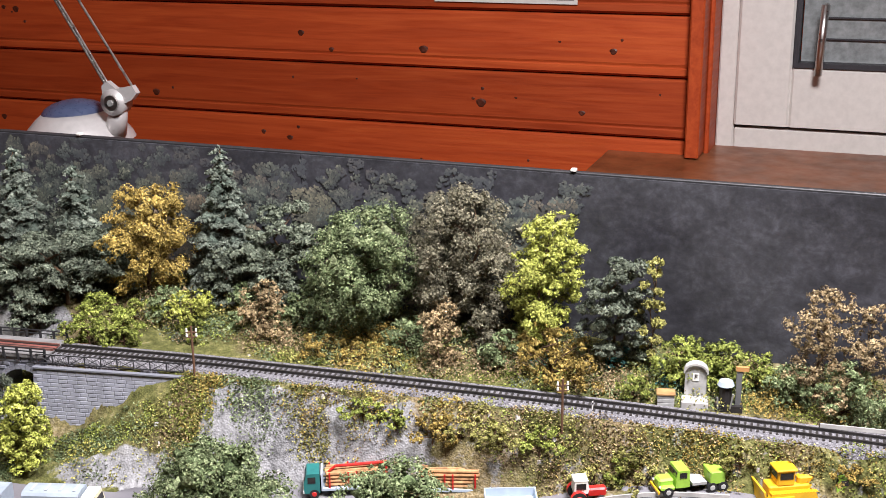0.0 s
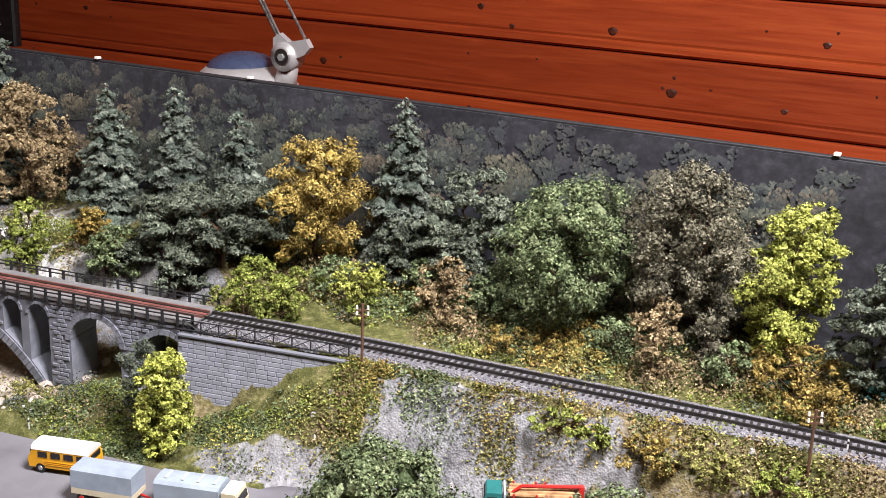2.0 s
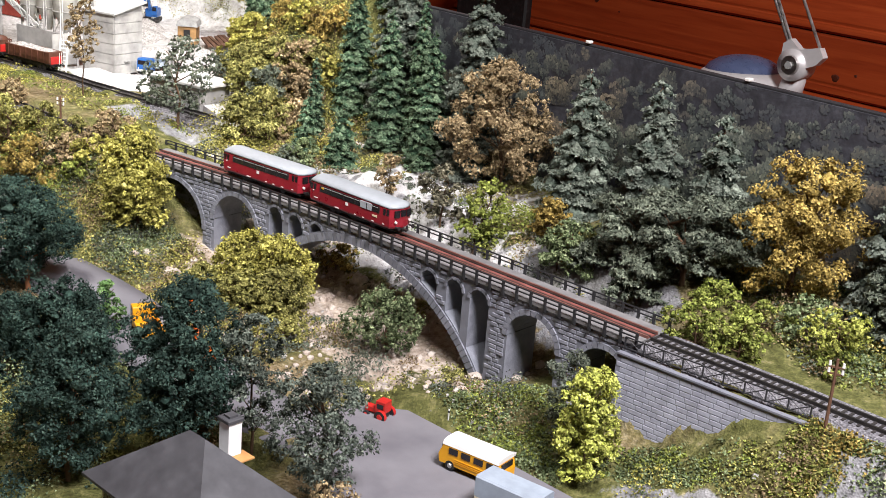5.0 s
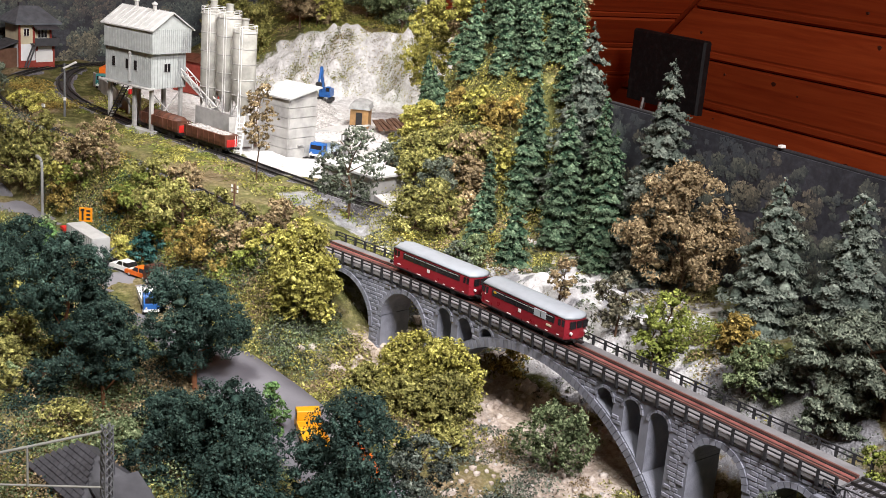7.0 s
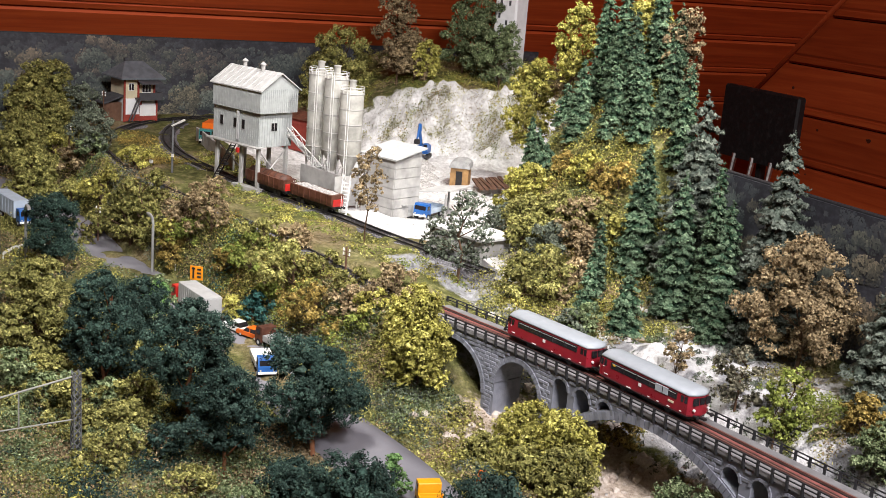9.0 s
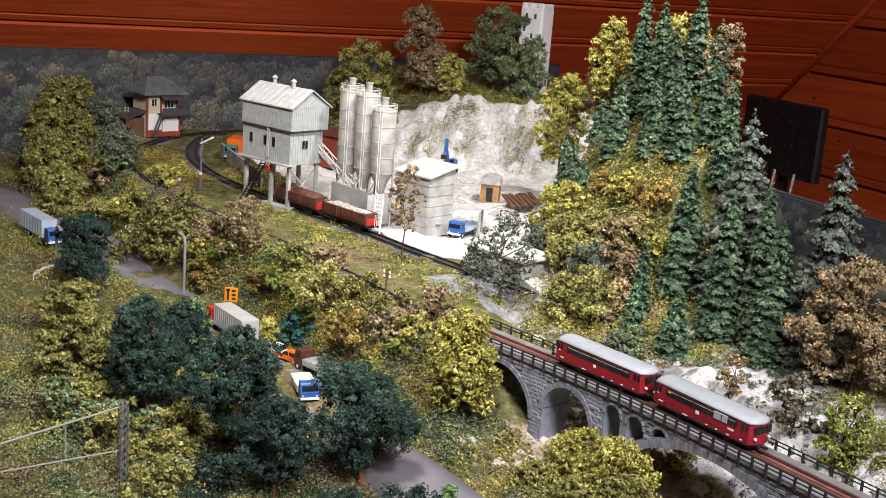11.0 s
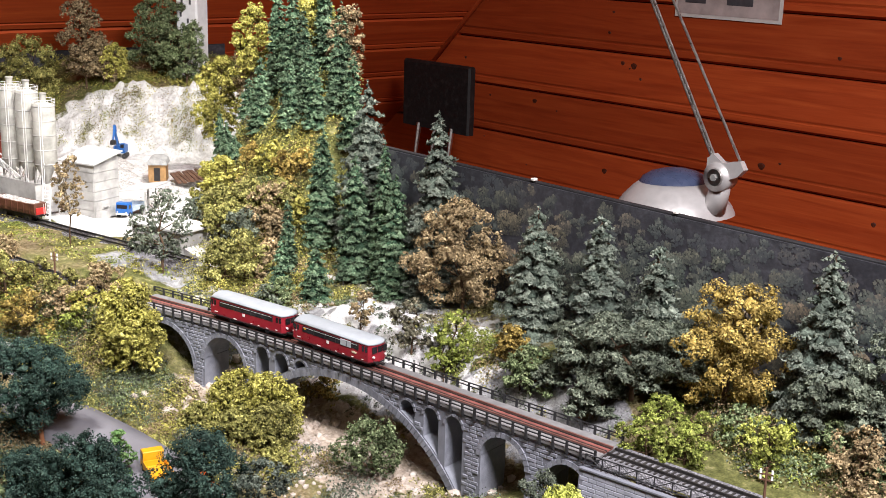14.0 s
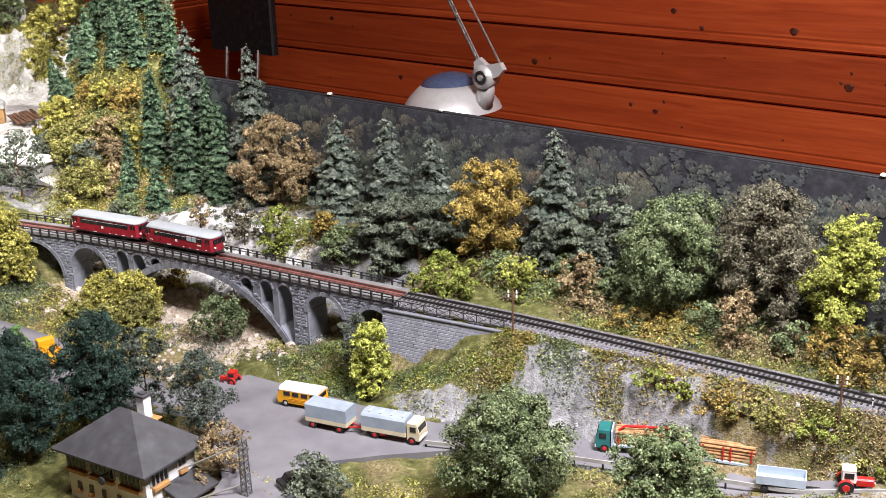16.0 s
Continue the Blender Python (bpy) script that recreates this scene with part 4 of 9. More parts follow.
    # deck, walkway, consoles and railings
    xs = [VX0 + (VX1 - VX0) * k / 40 for k in range(41)]
    mid = [line_point(x) for x in xs]
    part("deck", swept(mid, [(-HALF - 0.003, -0.0062), (HALF + 0.003, -0.0062), (HALF + 0.003, -0.0028), (-HALF - 0.003, -0.0028)]), M["deck_grey"], v)
    part("walkway", swept(mid, [(-0.0062, -0.0032), (0.0062, -0.0032), (0.0062, -0.0016), (-0.0062, -0.0016)]), M["deck_red"], v)
    for s_ in (-1, 1):
        o = s_ * GAUGE / 2
        part("rail", swept(mid, [(o - 0.0011, 0.0), (o + 0.0011, 0.0), (o + 0.0009, -0.0032), (o - 0.0009, -0.0032)]), M["rail_rust"], v)
        g_ = s_ * 0.0043
        part("guard_rail", swept(mid, [(g_ - 0.0008, -0.0008), (g_ + 0.0008, -0.0008), (g_ + 0.0008, -0.0032), (g_ - 0.0008, -0.0032)]), M["rail_steel"], v)
        e = s_ * (HALF + 0.0045)
        for h in (0.0072, 0.0030):
            part("handrail", swept(mid, [(e - 0.0006, h - 0.0006), (e + 0.0006, h - 0.0006), (e + 0.0006, h + 0.0006), (e - 0.0006, h + 0.0006)]), M["rail_black"], v)
        post = Shape().box((0, 0, 0.0), (0.0024, 0.0022, 0.0148)).box((0, -s_ * 0.0022, -0.0066), (0.003, 0.006, 0.0045))
        post_me = fix_normals(post.mesh("post", M["rail_black"]))
        n = 44
        for k in range(n + 1):
            x = VX0 + (VX1 - VX0) * k / n
            p = part("railing_post", post_me, None, v)
            p.matrix_world = Matrix.Translation(line_point(x, e)) @ Matrix.Rotation(line_turn(x), 4, "Z")
    return v


viaduct()


# ---------------------------------------------------------------- retaining wall with its lattice parapet
def wall_face(x, z, out=0.0):
    k = (x + 0.659) / 0.18
    return Vector((x, 0.866 + 0.030 * k - out - 0.05 * (0.17 - z), z))


def retaining_wall():
    w = thing("retaining_wall", "pale grey coursed retaining wall beside the viaduct", "wall")
    top = lambda x: 0.172
    body = Shape()
    xa, xb = -0.662, -0.472
    a, b = wall_face(xa, top(xa)), wall_face(xb, top(xb))
    c, d = wall_face(xb, 0.05), wall_face(xa, 0.05)
    back = Vector((0, 0.03, 0))
    body.add([a, b, c, d, a + back, b + back, c + back, d + back], [(0, 1, 2, 3), (4, 5, 1, 0), (0, 3, 7, 4), (1, 5, 6, 2), (4, 7, 6, 5)])
    part("core", body, M["stone_joint"], w)
    rng = random.Random(3)
    z, row = 0.078, 0
    while z < 0.168:
        x = xa + 0.001 + (0.004 if row % 2 else 0)
        while x < xb - 0.004:
            wd = rng.uniform(0.0095, 0.015)
            x1 = min(x + wd - 0.0006, xb)
            zb = z + 0.0046
            q = [wall_face(x, z), wall_face(x1, z), wall_face(x1, zb), wall_face(x, zb)]
            o = Vector((0, -rng.uniform(0.0002, 0.00045), 0))
            i = 0.0005
            s = Shape().add(q + [q[0] + o + Vector((i, 0, i)), q[1] + o + Vector((-i, 0, i)), q[2] + o + Vector((-i, 0, -i)), q[3] + o + Vector((i, 0, -i))], [(4, 5, 6, 7), (0, 1, 5, 4), (1, 2, 6, 5), (2, 3, 7, 6), (3, 0, 4, 7)])
            part("stone", s.mesh("stone", M["stone_light"]), None, w)
            x += wd
        z += 0.0051
        row += 1
    cap = Shape()
    a, b = wall_face(xa, 0.172, 0.002), wall_face(xb, 0.172, 0.002)
    up, bk = Vector((0, 0, 0.0018)), Vector((0, 0.006, 0))
    cap.add([a, b, b + bk, a + bk, a + up, b + up, b + bk + up, a + bk + up], [(0, 1, 2, 3), (7, 6, 5, 4), (0, 4, 5, 1), (1, 5, 6, 2), (2, 6, 7, 3), (3, 7, 4, 0)])
    part("coping", cap, M["stone_joint"], w)
    lattice(w, [wall_face(xa + 0.002 + (xb - xa - 0.004) * k / 9, 0.176) + Vector((0, 0.006, 0)) for k in range(10)])
    return w


def lattice(parent, pts, height=0.0115):
    """Lattice parapet of posts, two rails and crossed bars."""
    up = Vector((0, 0, height))
    for p in pts:
        part("post", Shape().tube(p, p + up, 0.0009, 0.0009, 5), M["rail_black"], parent)
    for h in (0.08, 1.0):
        part("parapet_rail", Shape().path([p + up * h for p in pts], 0.00075, 5), M["rail_black"], parent)
    for a, b in zip(pts, pts[1:]):
        part("lattice_bar", Shape().tube(a, b + up, 0.0005, 0.0005, 4).tube(a + up, b, 0.0005, 0.0005, 4), M["rail_black"], parent)


retaining_wall()
lw = thing("parapet_wall", "low concrete wall with black lattice railing at the viaduct's west end", "wall")
base = [line_point(-1.52 - 0.02 * k, -0.031) for k in range(6)]
part("coping", swept(base, [(-0.003, -0.03), (0.003, -0.03), (0.003, -0.003), (-0.003, -0.003)]), M["concrete"], lw)
lattice(lw, [p + Vector((0, 0, -0.003)) for p in base])

# ---------------------------------------------------------------- trees and shrubs
ICO_V = np.array([(0, 0, 1.0)] + [(0.894 * math.cos(0.4 * math.pi * k), 0.894 * math.sin(0.4 * math.pi * k), 0.447) for k in range(5)] + [(0.894 * math.cos(0.4 * math.pi * (k + 0.5)), 0.894 * math.sin(0.4 * math.pi * (k + 0.5)), -0.447) for k in range(5)] + [(0, 0, -1.0)])
OCT_V = np.array([(1.0, 0, 0), (0, 1, 0), (-1, 0, 0), (0, -1, 0), (0, 0, 1), (0, 0, -1)])
OCT_F = np.array([(0, 1, 4), (1, 2, 4), (2, 3, 4), (3, 0, 4), (1, 0, 5), (2, 1, 5), (3, 2, 5), (0, 3, 5)])
ICO_F = np.array([(0, 1 + k, 1 + (k + 1) % 5) for k in range(5)] + [(1 + k, 6 + k, 1 + (k + 1) % 5) for k in range(5)] + [(6 + k, 6 + (k + 1) % 5, 1 + (k + 1) % 5) for k in range(5)] + [(11, 6 + (k + 1) % 5, 6 + k) for k in range(5)])


def flakes(name, centres, outward, size, material, seed, stretch=1.5, jitter=1.0, heaps=None, tip=None):
    """Many loose three-cornered leaves, each at a centre, turned roughly to the given outward way, over rough inner heaps."""
    r = np.random.RandomState(seed)
    n = len(centres)
    normal = outward + jitter * r.normal(0, 0.6, (n, 3))
    normal /= np.linalg.norm(normal, axis=1, keepdims=True) + 1e-9
    side = np.cross(normal, r.normal(0, 1, (n, 3)))
    side /= np.linalg.norm(side, axis=1, keepdims=True) + 1e-9
    other = np.cross(normal, side)
    s = (size * r.uniform(0.6, 1.35, n))[:, None]
    a, b = side * s * 0.5 * stretch, other * s * 0.5
    bend = normal * s * 0.22
    co = np.stack([centres - a * 1.1, centres + a * 0.6 - b * 1.1 - bend, centres + a * 0.6 + b * 1.1 - bend], 1).reshape(-1, 3)
    loops = np.arange(3 * n)
    starts = np.arange(0, 3 * n, 3)
    tips = np.zeros(3 * n) if tip is None else np.repeat(tip, 3)
    if heaps is not None and len(heaps):
        m = len(heaps)
        lump = OCT_V[None] * r.uniform(0.6, 1.2, (m, 6, 1)) * heaps[:, None, 3:4] * np.array([1, 1, 0.85]) + heaps[:, None, :3]
        loops = np.concatenate([loops, (3 * n + (np.arange(m) * 6)[:, None, None] + OCT_F[None]).ravel()])
        starts = np.concatenate([starts, 3 * n + np.arange(0, m * 24, 3)])
        co = np.concatenate([co, lump.reshape(-1, 3)])
        tips = np.concatenate([tips, np.zeros(6 * m)])
    me = bpy.data.meshes.new(name)
    me.vertices.add(len(co))
    me.vertices.foreach_set("co", co.astype(np.float32).ravel())
    me.loops.add(len(loops))
    me.loops.foreach_set("vertex_index", loops.astype(np.int32))
    me.polygons.add(len(starts))
    me.polygons.foreach_set("loop_start", starts.astype(np.int32))
    me.materials.append(material)
    me.update(calc_edges=True)
    if tip is not None:
        me.attributes.new("tip", "FLOAT", "POINT").data.foreach_set("value", tips.astype(np.float32))
    return me


def leaf_size(x, y):
    """Finer leaves towards the front of the layout."""
    return min(0.0032, max(0.002, 0.0016 * math.hypot(x - 0.15, y + 0.15)))


def ball(r, n):
    v = r.normal(0, 1, (n, 3))
    return v / np.linalg.norm(v, axis=1, keepdims=True)


def crown_cloud(h, rad, seed, foot=0.0, shape="round", dense=1.0, lobes=15, size=0.003):
    """Leaf centres of an uneven crown: boughs, each a heap of small clumps, between foot*h and h, about rad wide."""
    r = np.random.RandomState(seed)
    lo, hi = foot * h, h
    cz, hz = (lo + hi) / 2, (hi - lo) / 2
    flat = {"pine": 0.5, "bush": 0.75}.get(shape, 0.8)
    lean = r.uniform(-0.1, 0.1, 2) * rad
    cs, rs = [], []
    n_main = int(lobes * 1.15)
    for k in range(n_main):
        z = 1 - 2 * (k + 0.5) / n_main
        ang = 2.4 * k + r.uniform(-0.6, 0.6)
        bulge = 1 + 0.2 * math.sin(2 * ang + seed) * math.sin(3.1 * z + seed * 0.7) + r.uniform(-0.16, 0.12)
        if shape == "column":
            ring = (0.78 - 0.42 * max(0, z) ** 1.3 - 0.2 * max(0, -z - 0.6)) * bulge * r.uniform(0.55, 0.85)
        elif shape == "bush":
            ring = math.sqrt(max(0.1, 1 - max(0, z) ** 2)) * bulge * r.uniform(0.4, 0.75)
        elif shape == "pine":
            ring = (1 - 0.62 * max(0, z) ** 1.2) * (1 - 0.25 * max(0, -z)) * bulge * r.uniform(0.45, 0.72)
        else:
            ring = math.sqrt(max(0.02, 1 - (z * 0.96) ** 2)) * (1 - 0.14 * z) * bulge * r.uniform(0.5, 0.74)
        cs.append((rad * ring * math.cos(ang) + lean[0] * (z + 1), rad * ring * math.sin(ang) + lean[1] * (z + 1), cz + hz * 0.84 * z * r.uniform(0.9, 1.04)))
        rs.append(r.uniform(0.24, 0.42) * min(rad, hz * 1.4) * (1.2 if k % 4 == 0 else 1))
    cs.append((0, 0, cz)), rs.append(0.4 * min(rad, hz))
    cs, rs = np.array(cs), np.array(rs)
    pts, out = [], []
    squash = np.array([1, 1, flat])
    heaps = [(*c, q * 0.4) for c, q in zip(cs, rs)] if dense > 0.85 else []
    for c, q in zip(cs, rs):
        for _ in range(max(8, int((14 if shape == "bush" else 20) * min(1.0, dense + 0.2)))):
            v = r.normal(0, 1, 3)
            v[2] = v[2] * 0.8 + 0.25
            v /= np.linalg.norm(v)
            s = q * r.uniform(0.17, 0.4)
            m = c + v * q * r.uniform(0.62, 0.95) * squash
            n = int(dense * 4.2 * s * s / (size * 0.86) ** 2) + 5
            heaps.append((*m, s * 0.5))
            w = ball(r, n)
            p = m + w * (s * (1.2 - 0.6 * r.uniform(0, 1, n) ** 1.3))[:, None] * squash
            ok = (p[:, 2] > lo * 0.85) & (((p - m) @ (m - c)) > -0.35 * s * q)
            pts.append(p[ok]), out.append(w[ok] + 0.5 * v + np.array([0, 0, 0.35]))
    pts, out = np.concatenate(pts), np.concatenate(out)
    inside = np.zeros(len(pts), bool)
    for c, q in zip(cs, rs):
        inside |= np.linalg.norm((pts - c) / squash, axis=1) < q * 0.55
    return pts[~inside], out[~inside], cs, np.array(heaps)


def trunk_shape(h, rad, foot, cs, seed, thick=0.05):
    r = random.Random(seed)
    s = Shape()
    w = max(0.0012, thick * rad)
    bend = [Vector((r.uniform(-1, 1) * rad * 0.06 * k, r.uniform(-1, 1) * rad * 0.06 * k, h * 0.82 * k / 5)) for k in range(6)]
    bend[0] = Vector((0, 0, -0.012))
    for k in range(5):
        s.tube(bend[k], bend[k + 1], w * (1 - 0.15 * k), w * (1 - 0.15 * (k + 1)), 7, k == 4)
    for c in cs[:: max(1, len(cs) // 9)]:
        tip = Vector(c)
        k = min(4, max(1, int(5 * (tip.z - rad * 0.3) / (h * 0.82))))
        s.tube(bend[k], bend[k].lerp(tip, 0.92), w * 0.42, w * 0.12, 5)
    return s


def leafy_tree(name, label, leaf, x, y, h, rad, foot=0.18, shape="round", dense=1.0, size=0.0, lobes=15, bark="bark", group="", thick=0.05, stretch=1.5):
    seed = int(abs(x * 7919 + y * 104729) * 100) % 99991
    z = rough_z(x, y)
    t = thing(name, label, "tree" if h > 0.075 else "shrub", pose(x, y, z - 0.002), group)
    size = size or leaf_size(x, y) * (1.1 if shape == "bush" else 1.05)
    p, v, cs, heaps = crown_cloud(h, rad * 1.1, seed, foot, shape, dense, lobes, size)
    part("trunk", trunk_shape(h, rad, foot, cs, seed, thick), M[bark], t, smooth=True)
    part("crown", flakes("crown", p, v, size, M[leaf], seed, stretch, 1.0, heaps), None, t)
    return t


def spruce(name, label, leaf, x, y, h, rad, group="", dense=1.0, lush=0.52, trim=False):
    """Whorls of drooping sprays; the outer ends of the sprays carry paler needles."""
    seed = int(abs(x * 6947 + y * 88741) * 100) % 99991
    r = np.random.RandomState(seed)
    size = min(0.0026, leaf_size(x, y) * 1.1)
    z0 = rough_z(x, y)
    t = thing(name, label, "tree", pose(x, y, z0 - 0.002), group)
    s = Shape().tube((0, 0, -0.012), (0, 0, h * 0.97), 0.018 * h, 0.0006, 7)
    co, out, tip, heaps = [], [], [], []
    tiers = max(9, int(h / (0.0068 if trim else 0.0085)))
    for k in range(tiers):
        u = (k + 0.2) / tiers
        reach = rad * (1 - u) ** lush * (1 + 0.12 * math.sin(k * 2.3 + seed)) + 0.0025
        z = h * (0.07 + 0.93 * u)
        n = max(5, int(4 + 9 * (1 - u)))
        base = r.uniform(0, 6.28)
        for j in range(n):
            a = base + 2 * math.pi * j / n + r.uniform(-0.22, 0.22)
            far = reach * (r.uniform(0.82, 1.06) if trim else r.uniform(0.7, 1.14))
            zz = z + r.uniform(-0.8, 0.8) * h / tiers
            if k % 2 == 0 and far > 0.01:
                s.tube((0, 0, zz + 0.003), (far * 0.8 * math.cos(a), far * 0.8 * math.sin(a), zz - far * 0.3), 0.0006, 0.0003, 3, False)
            for f in (0.3, 0.62):
                heaps.append((far * f * math.cos(a), far * f * math.sin(a), zz - far * f * 0.48, far * (0.3 - 0.12 * f) + 0.0012))
            m = max(6, int(dense * 1.05 * far * (far * 0.62 + 0.006) / (size * size * 1.7)))
            f = r.uniform(0.02, 1.0, m) ** 0.55
            rr = far * f
            wide = (0.10 + 0.34 * np.sqrt(np.maximum(0, 1 - f))) * far * 0.9
            off = r.uniform(-1, 1, m) * wide
            dz = -0.62 * rr + 0.30 * rr * f - 0.35 * np.abs(off) + r.uniform(-0.0022, 0.0014, m)
            co.append(np.stack([rr * math.cos(a) - off * math.sin(a), rr * math.sin(a) + off * math.cos(a), zz + dz], 1))
            out.append(np.stack([np.full(m, 0.75 * math.cos(a)), np.full(m, 0.75 * math.sin(a)), np.full(m, 0.8)], 1))
            tip.append(np.clip((f - 0.62) * 2.6, 0, 1))
    top = np.stack([r.normal(0, 0.0007, 14), r.normal(0, 0.0007, 14), h * r.uniform(0.93, 1.02, 14)], 1)
    co, out, tip = np.concatenate(co + [top]), np.concatenate(out + [ball(r, 14)]), np.concatenate(tip + [np.full(14, 0.7)])
    part("trunk", s, M["bark"], t)
    me = flakes("crown", co, out, size, M[leaf], seed, 2.0, 0.9, np.array(heaps), tip)
    part("crown", me, None, t)
    return t

def rise(x, y, top):
    """How tall a plant at that place is whose tip lies at the height top."""
    return top - rough_z(x, y) + 0.003


# --- planting: plan place, height, crown radius
for x, y, h, rad in [[-0.966, 1.1, 0.185, 0.056], [-0.854, 1.1, 0.174, 0.05], [-0.76, 1.1, 0.154, 0.047], [-0.528, 1.105, 0.202, 0.054]]:
    spruce("spruce", "dusty grey-green spruce at the backdrop", "leaf_spruce_pale", x, y, h, rad)
for x, y, h, rad in [[-0.785, 1.022, rise(-0.785, 1.022, 0.284), 0.066], [-0.715, 1.01, rise(-0.715, 1.01, 0.294), 0.068], [-0.75, 0.985, 0.06, 0.045], [-0.69, 1.05, rise(-0.69, 1.05, 0.29), 0.05], [-0.44, 1.09, rise(-0.44, 1.09, 0.344), 0.052], [-0.51, 1.07, 0.088, 0.037], [0.0, 1.09, rise(0.0, 1.09, 0.318), 0.044], [-0.831, 1.0, 0.039, 0.036], [-0.445, 1.06, 0.099, 0.032]]:
    leafy_tree("broadleaf_tree", "grey-green flocked tree before the backdrop", "leaf_grey", x, y, h, rad, foot=0.05, shape='pine', stretch=2.4)
for x, y, h, rad in [[-0.62, 1.066, rise(-0.62, 1.066, 0.354), 0.064]]:
    leafy_tree("autumn_tree", "ochre autumn tree with a full crown", "leaf_ochre", x, y, h, rad, foot=0.06)
for x, y, h, rad in [[-0.532, 1.01, rise(-0.532, 1.01, 0.232), 0.037]]:
    leafy_tree("young_tree", "small lime-green tree beside the track", "leaf_lime", x, y, h, rad, foot=0.3, dense=0.6)
for x, y, h, rad in [[-0.428, 1.022, rise(-0.428, 1.022, 0.255), 0.034], [-0.196, 1.02, 0.092, 0.026], [0.231, 1.08, 0.149, 0.045], [0.28, 1.1, 0.128, 0.028], [-1.476, 0.72, 0.052, 0.032], [-1.929, 0.6, 0.105, 0.042], [-0.636, 0.53, 0.083, 0.036]]:
    leafy_tree("shrub", "brown-olive leafy shrub beside the line", "leaf_brown", x, y, h, rad, foot=0.05, dense=0.75, shape='bush')
for x, y, h, rad in [[-0.318, 1.075, rise(-0.318, 1.075, 0.333), 0.072]]:
    leafy_tree("broadleaf_tree", "large mid-green leafy tree by the track", "leaf_mid", x, y, h, rad, foot=0.06, lobes=22)
for x, y, h, rad in [[-0.185, 1.11, rise(-0.185, 1.11, 0.371), 0.072], [-0.211, 1.1, 0.094, 0.039]]:
    leafy_tree("broadleaf_tree", "dark grey-brown leafy tree at the backdrop", "leaf_darkbrown", x, y, h, rad, foot=0.08, lobes=20, dense=0.8)
for x, y, h, rad in [[-0.09, 1.1, rise(-0.09, 1.1, 0.356), 0.043]]:
    leafy_tree("poplar", "tall bright lime-green tree by the track", "leaf_lime", x, y, h, rad, foot=0.06, shape='column', lobes=30)
for x, y, h, rad in [[0.043, 1.09, rise(0.043, 1.09, 0.327), 0.019]]:
    leafy_tree("poplar", "thin olive-yellow columnar tree", "leaf_olive", x, y, h, rad, foot=0.1, shape='column', lobes=14)
for x, y, h, rad in [[-1.1, 1.088, rise(-1.1, 1.088, 0.364), 0.06]]:
    leafy_tree("autumn_tree", "dense brown autumn tree on the rocky slope", "leaf_brown", x, y, h, rad, foot=0.08, lobes=20)
for x, y, top, rad in ((-1.361, 1.115, 0.494, 0.056), (-1.173, 1.1, 0.471, 0.056)):
    spruce("spruce", "pale grey-green frosted spruce on the hill", "leaf_spruce_pale", x, y, rise(x, y, top), rad, lush=0.62)
# tips of the dark spruces, foremost first, then the stand that climbs to the quarry's rim
for x, y, top, rad in (
    (-1.292, 0.968, 0.272, 0.026), (-1.365, 0.955, 0.262, 0.019), (-1.413, 1.0, 0.309, 0.016), (-1.425, 1.076, 0.414, 0.033),
    (-1.311, 1.055, 0.393, 0.032), (-1.22, 1.06, 0.376, 0.032), (-1.271, 1.08, 0.412, 0.026), 
    (-1.478, 1.175, 0.522, 0.024), (-1.541, 1.19, 0.545, 0.025), 
    (-1.6, 1.17, 0.54, 0.025), (-1.66, 1.2, 0.585, 0.027), (-1.72, 1.22, 0.62, 0.028),
    (-1.79, 1.235, 0.635, 0.027), (-1.62, 1.145, 0.5, 0.023), (-1.72, 1.15, 0.5, 0.024), (-1.852, 1.209, 0.443, 0.022),
    (-1.84, 1.136, 0.389, 0.016), (-1.79, 1.12, 0.375, 0.018), (-1.73, 1.1, 0.36, 0.020), (-1.55, 1.15, 0.5, 0.022), (-1.6, 1.24, 0.6, 0.024), (-1.69, 1.27, 0.64, 0.027)):
    spruce("spruce", "dark green slender spruce on the rocky hill", "leaf_spruce", x, y, rise(x, y, top), rad, trim=True)
for x, y, h, rad in [[-1.603, 1.255, rise(-1.603, 1.255, 0.597), 0.036], [-1.926, 1.26, 0.159, 0.034]]:
    leafy_tree("autumn_tree", "pinkish brown autumn tree among the spruces", "leaf_brown", x, y, h, rad, foot=0.1, shape='column')
for x, y, h, rad in [[-1.744, 1.29, rise(-1.744, 1.29, 0.6), 0.045], [-1.894, 1.24, 0.215, 0.034], [-2.05, 1.26, rise(-2.05, 1.26, 0.475), 0.05]]:
    leafy_tree("autumn_tree", "pale yellow-green tree on the hill", "leaf_yellow", x, y, h, rad, foot=0.3, dense=1.1, lobes=26)
for x, y, h, rad in [[-0.638, 0.944, 0.051, 0.031], [-0.59, 0.952, 0.044, 0.028], [-0.248, 0.917, 0.029, 0.028], [-0.21, 0.92, 0.025, 0.018], [-0.048, 0.941, 0.031, 0.034], [0.036, 1.036, 0.031, 0.022], [0.044, 0.954, 0.018, 0.021], [-1.779, 0.618, 0.068, 0.037], [0.075, 1.076, 0.061, 0.034], [0.126, 1.083, 0.063, 0.03], [0.036, 0.946, 0.021, 0.021]]:
    leafy_tree("bush", "bright lime-green leafy bush beside the line", "leaf_fresh", x, y, h, rad, foot=0.0, shape='bush', lobes=9)
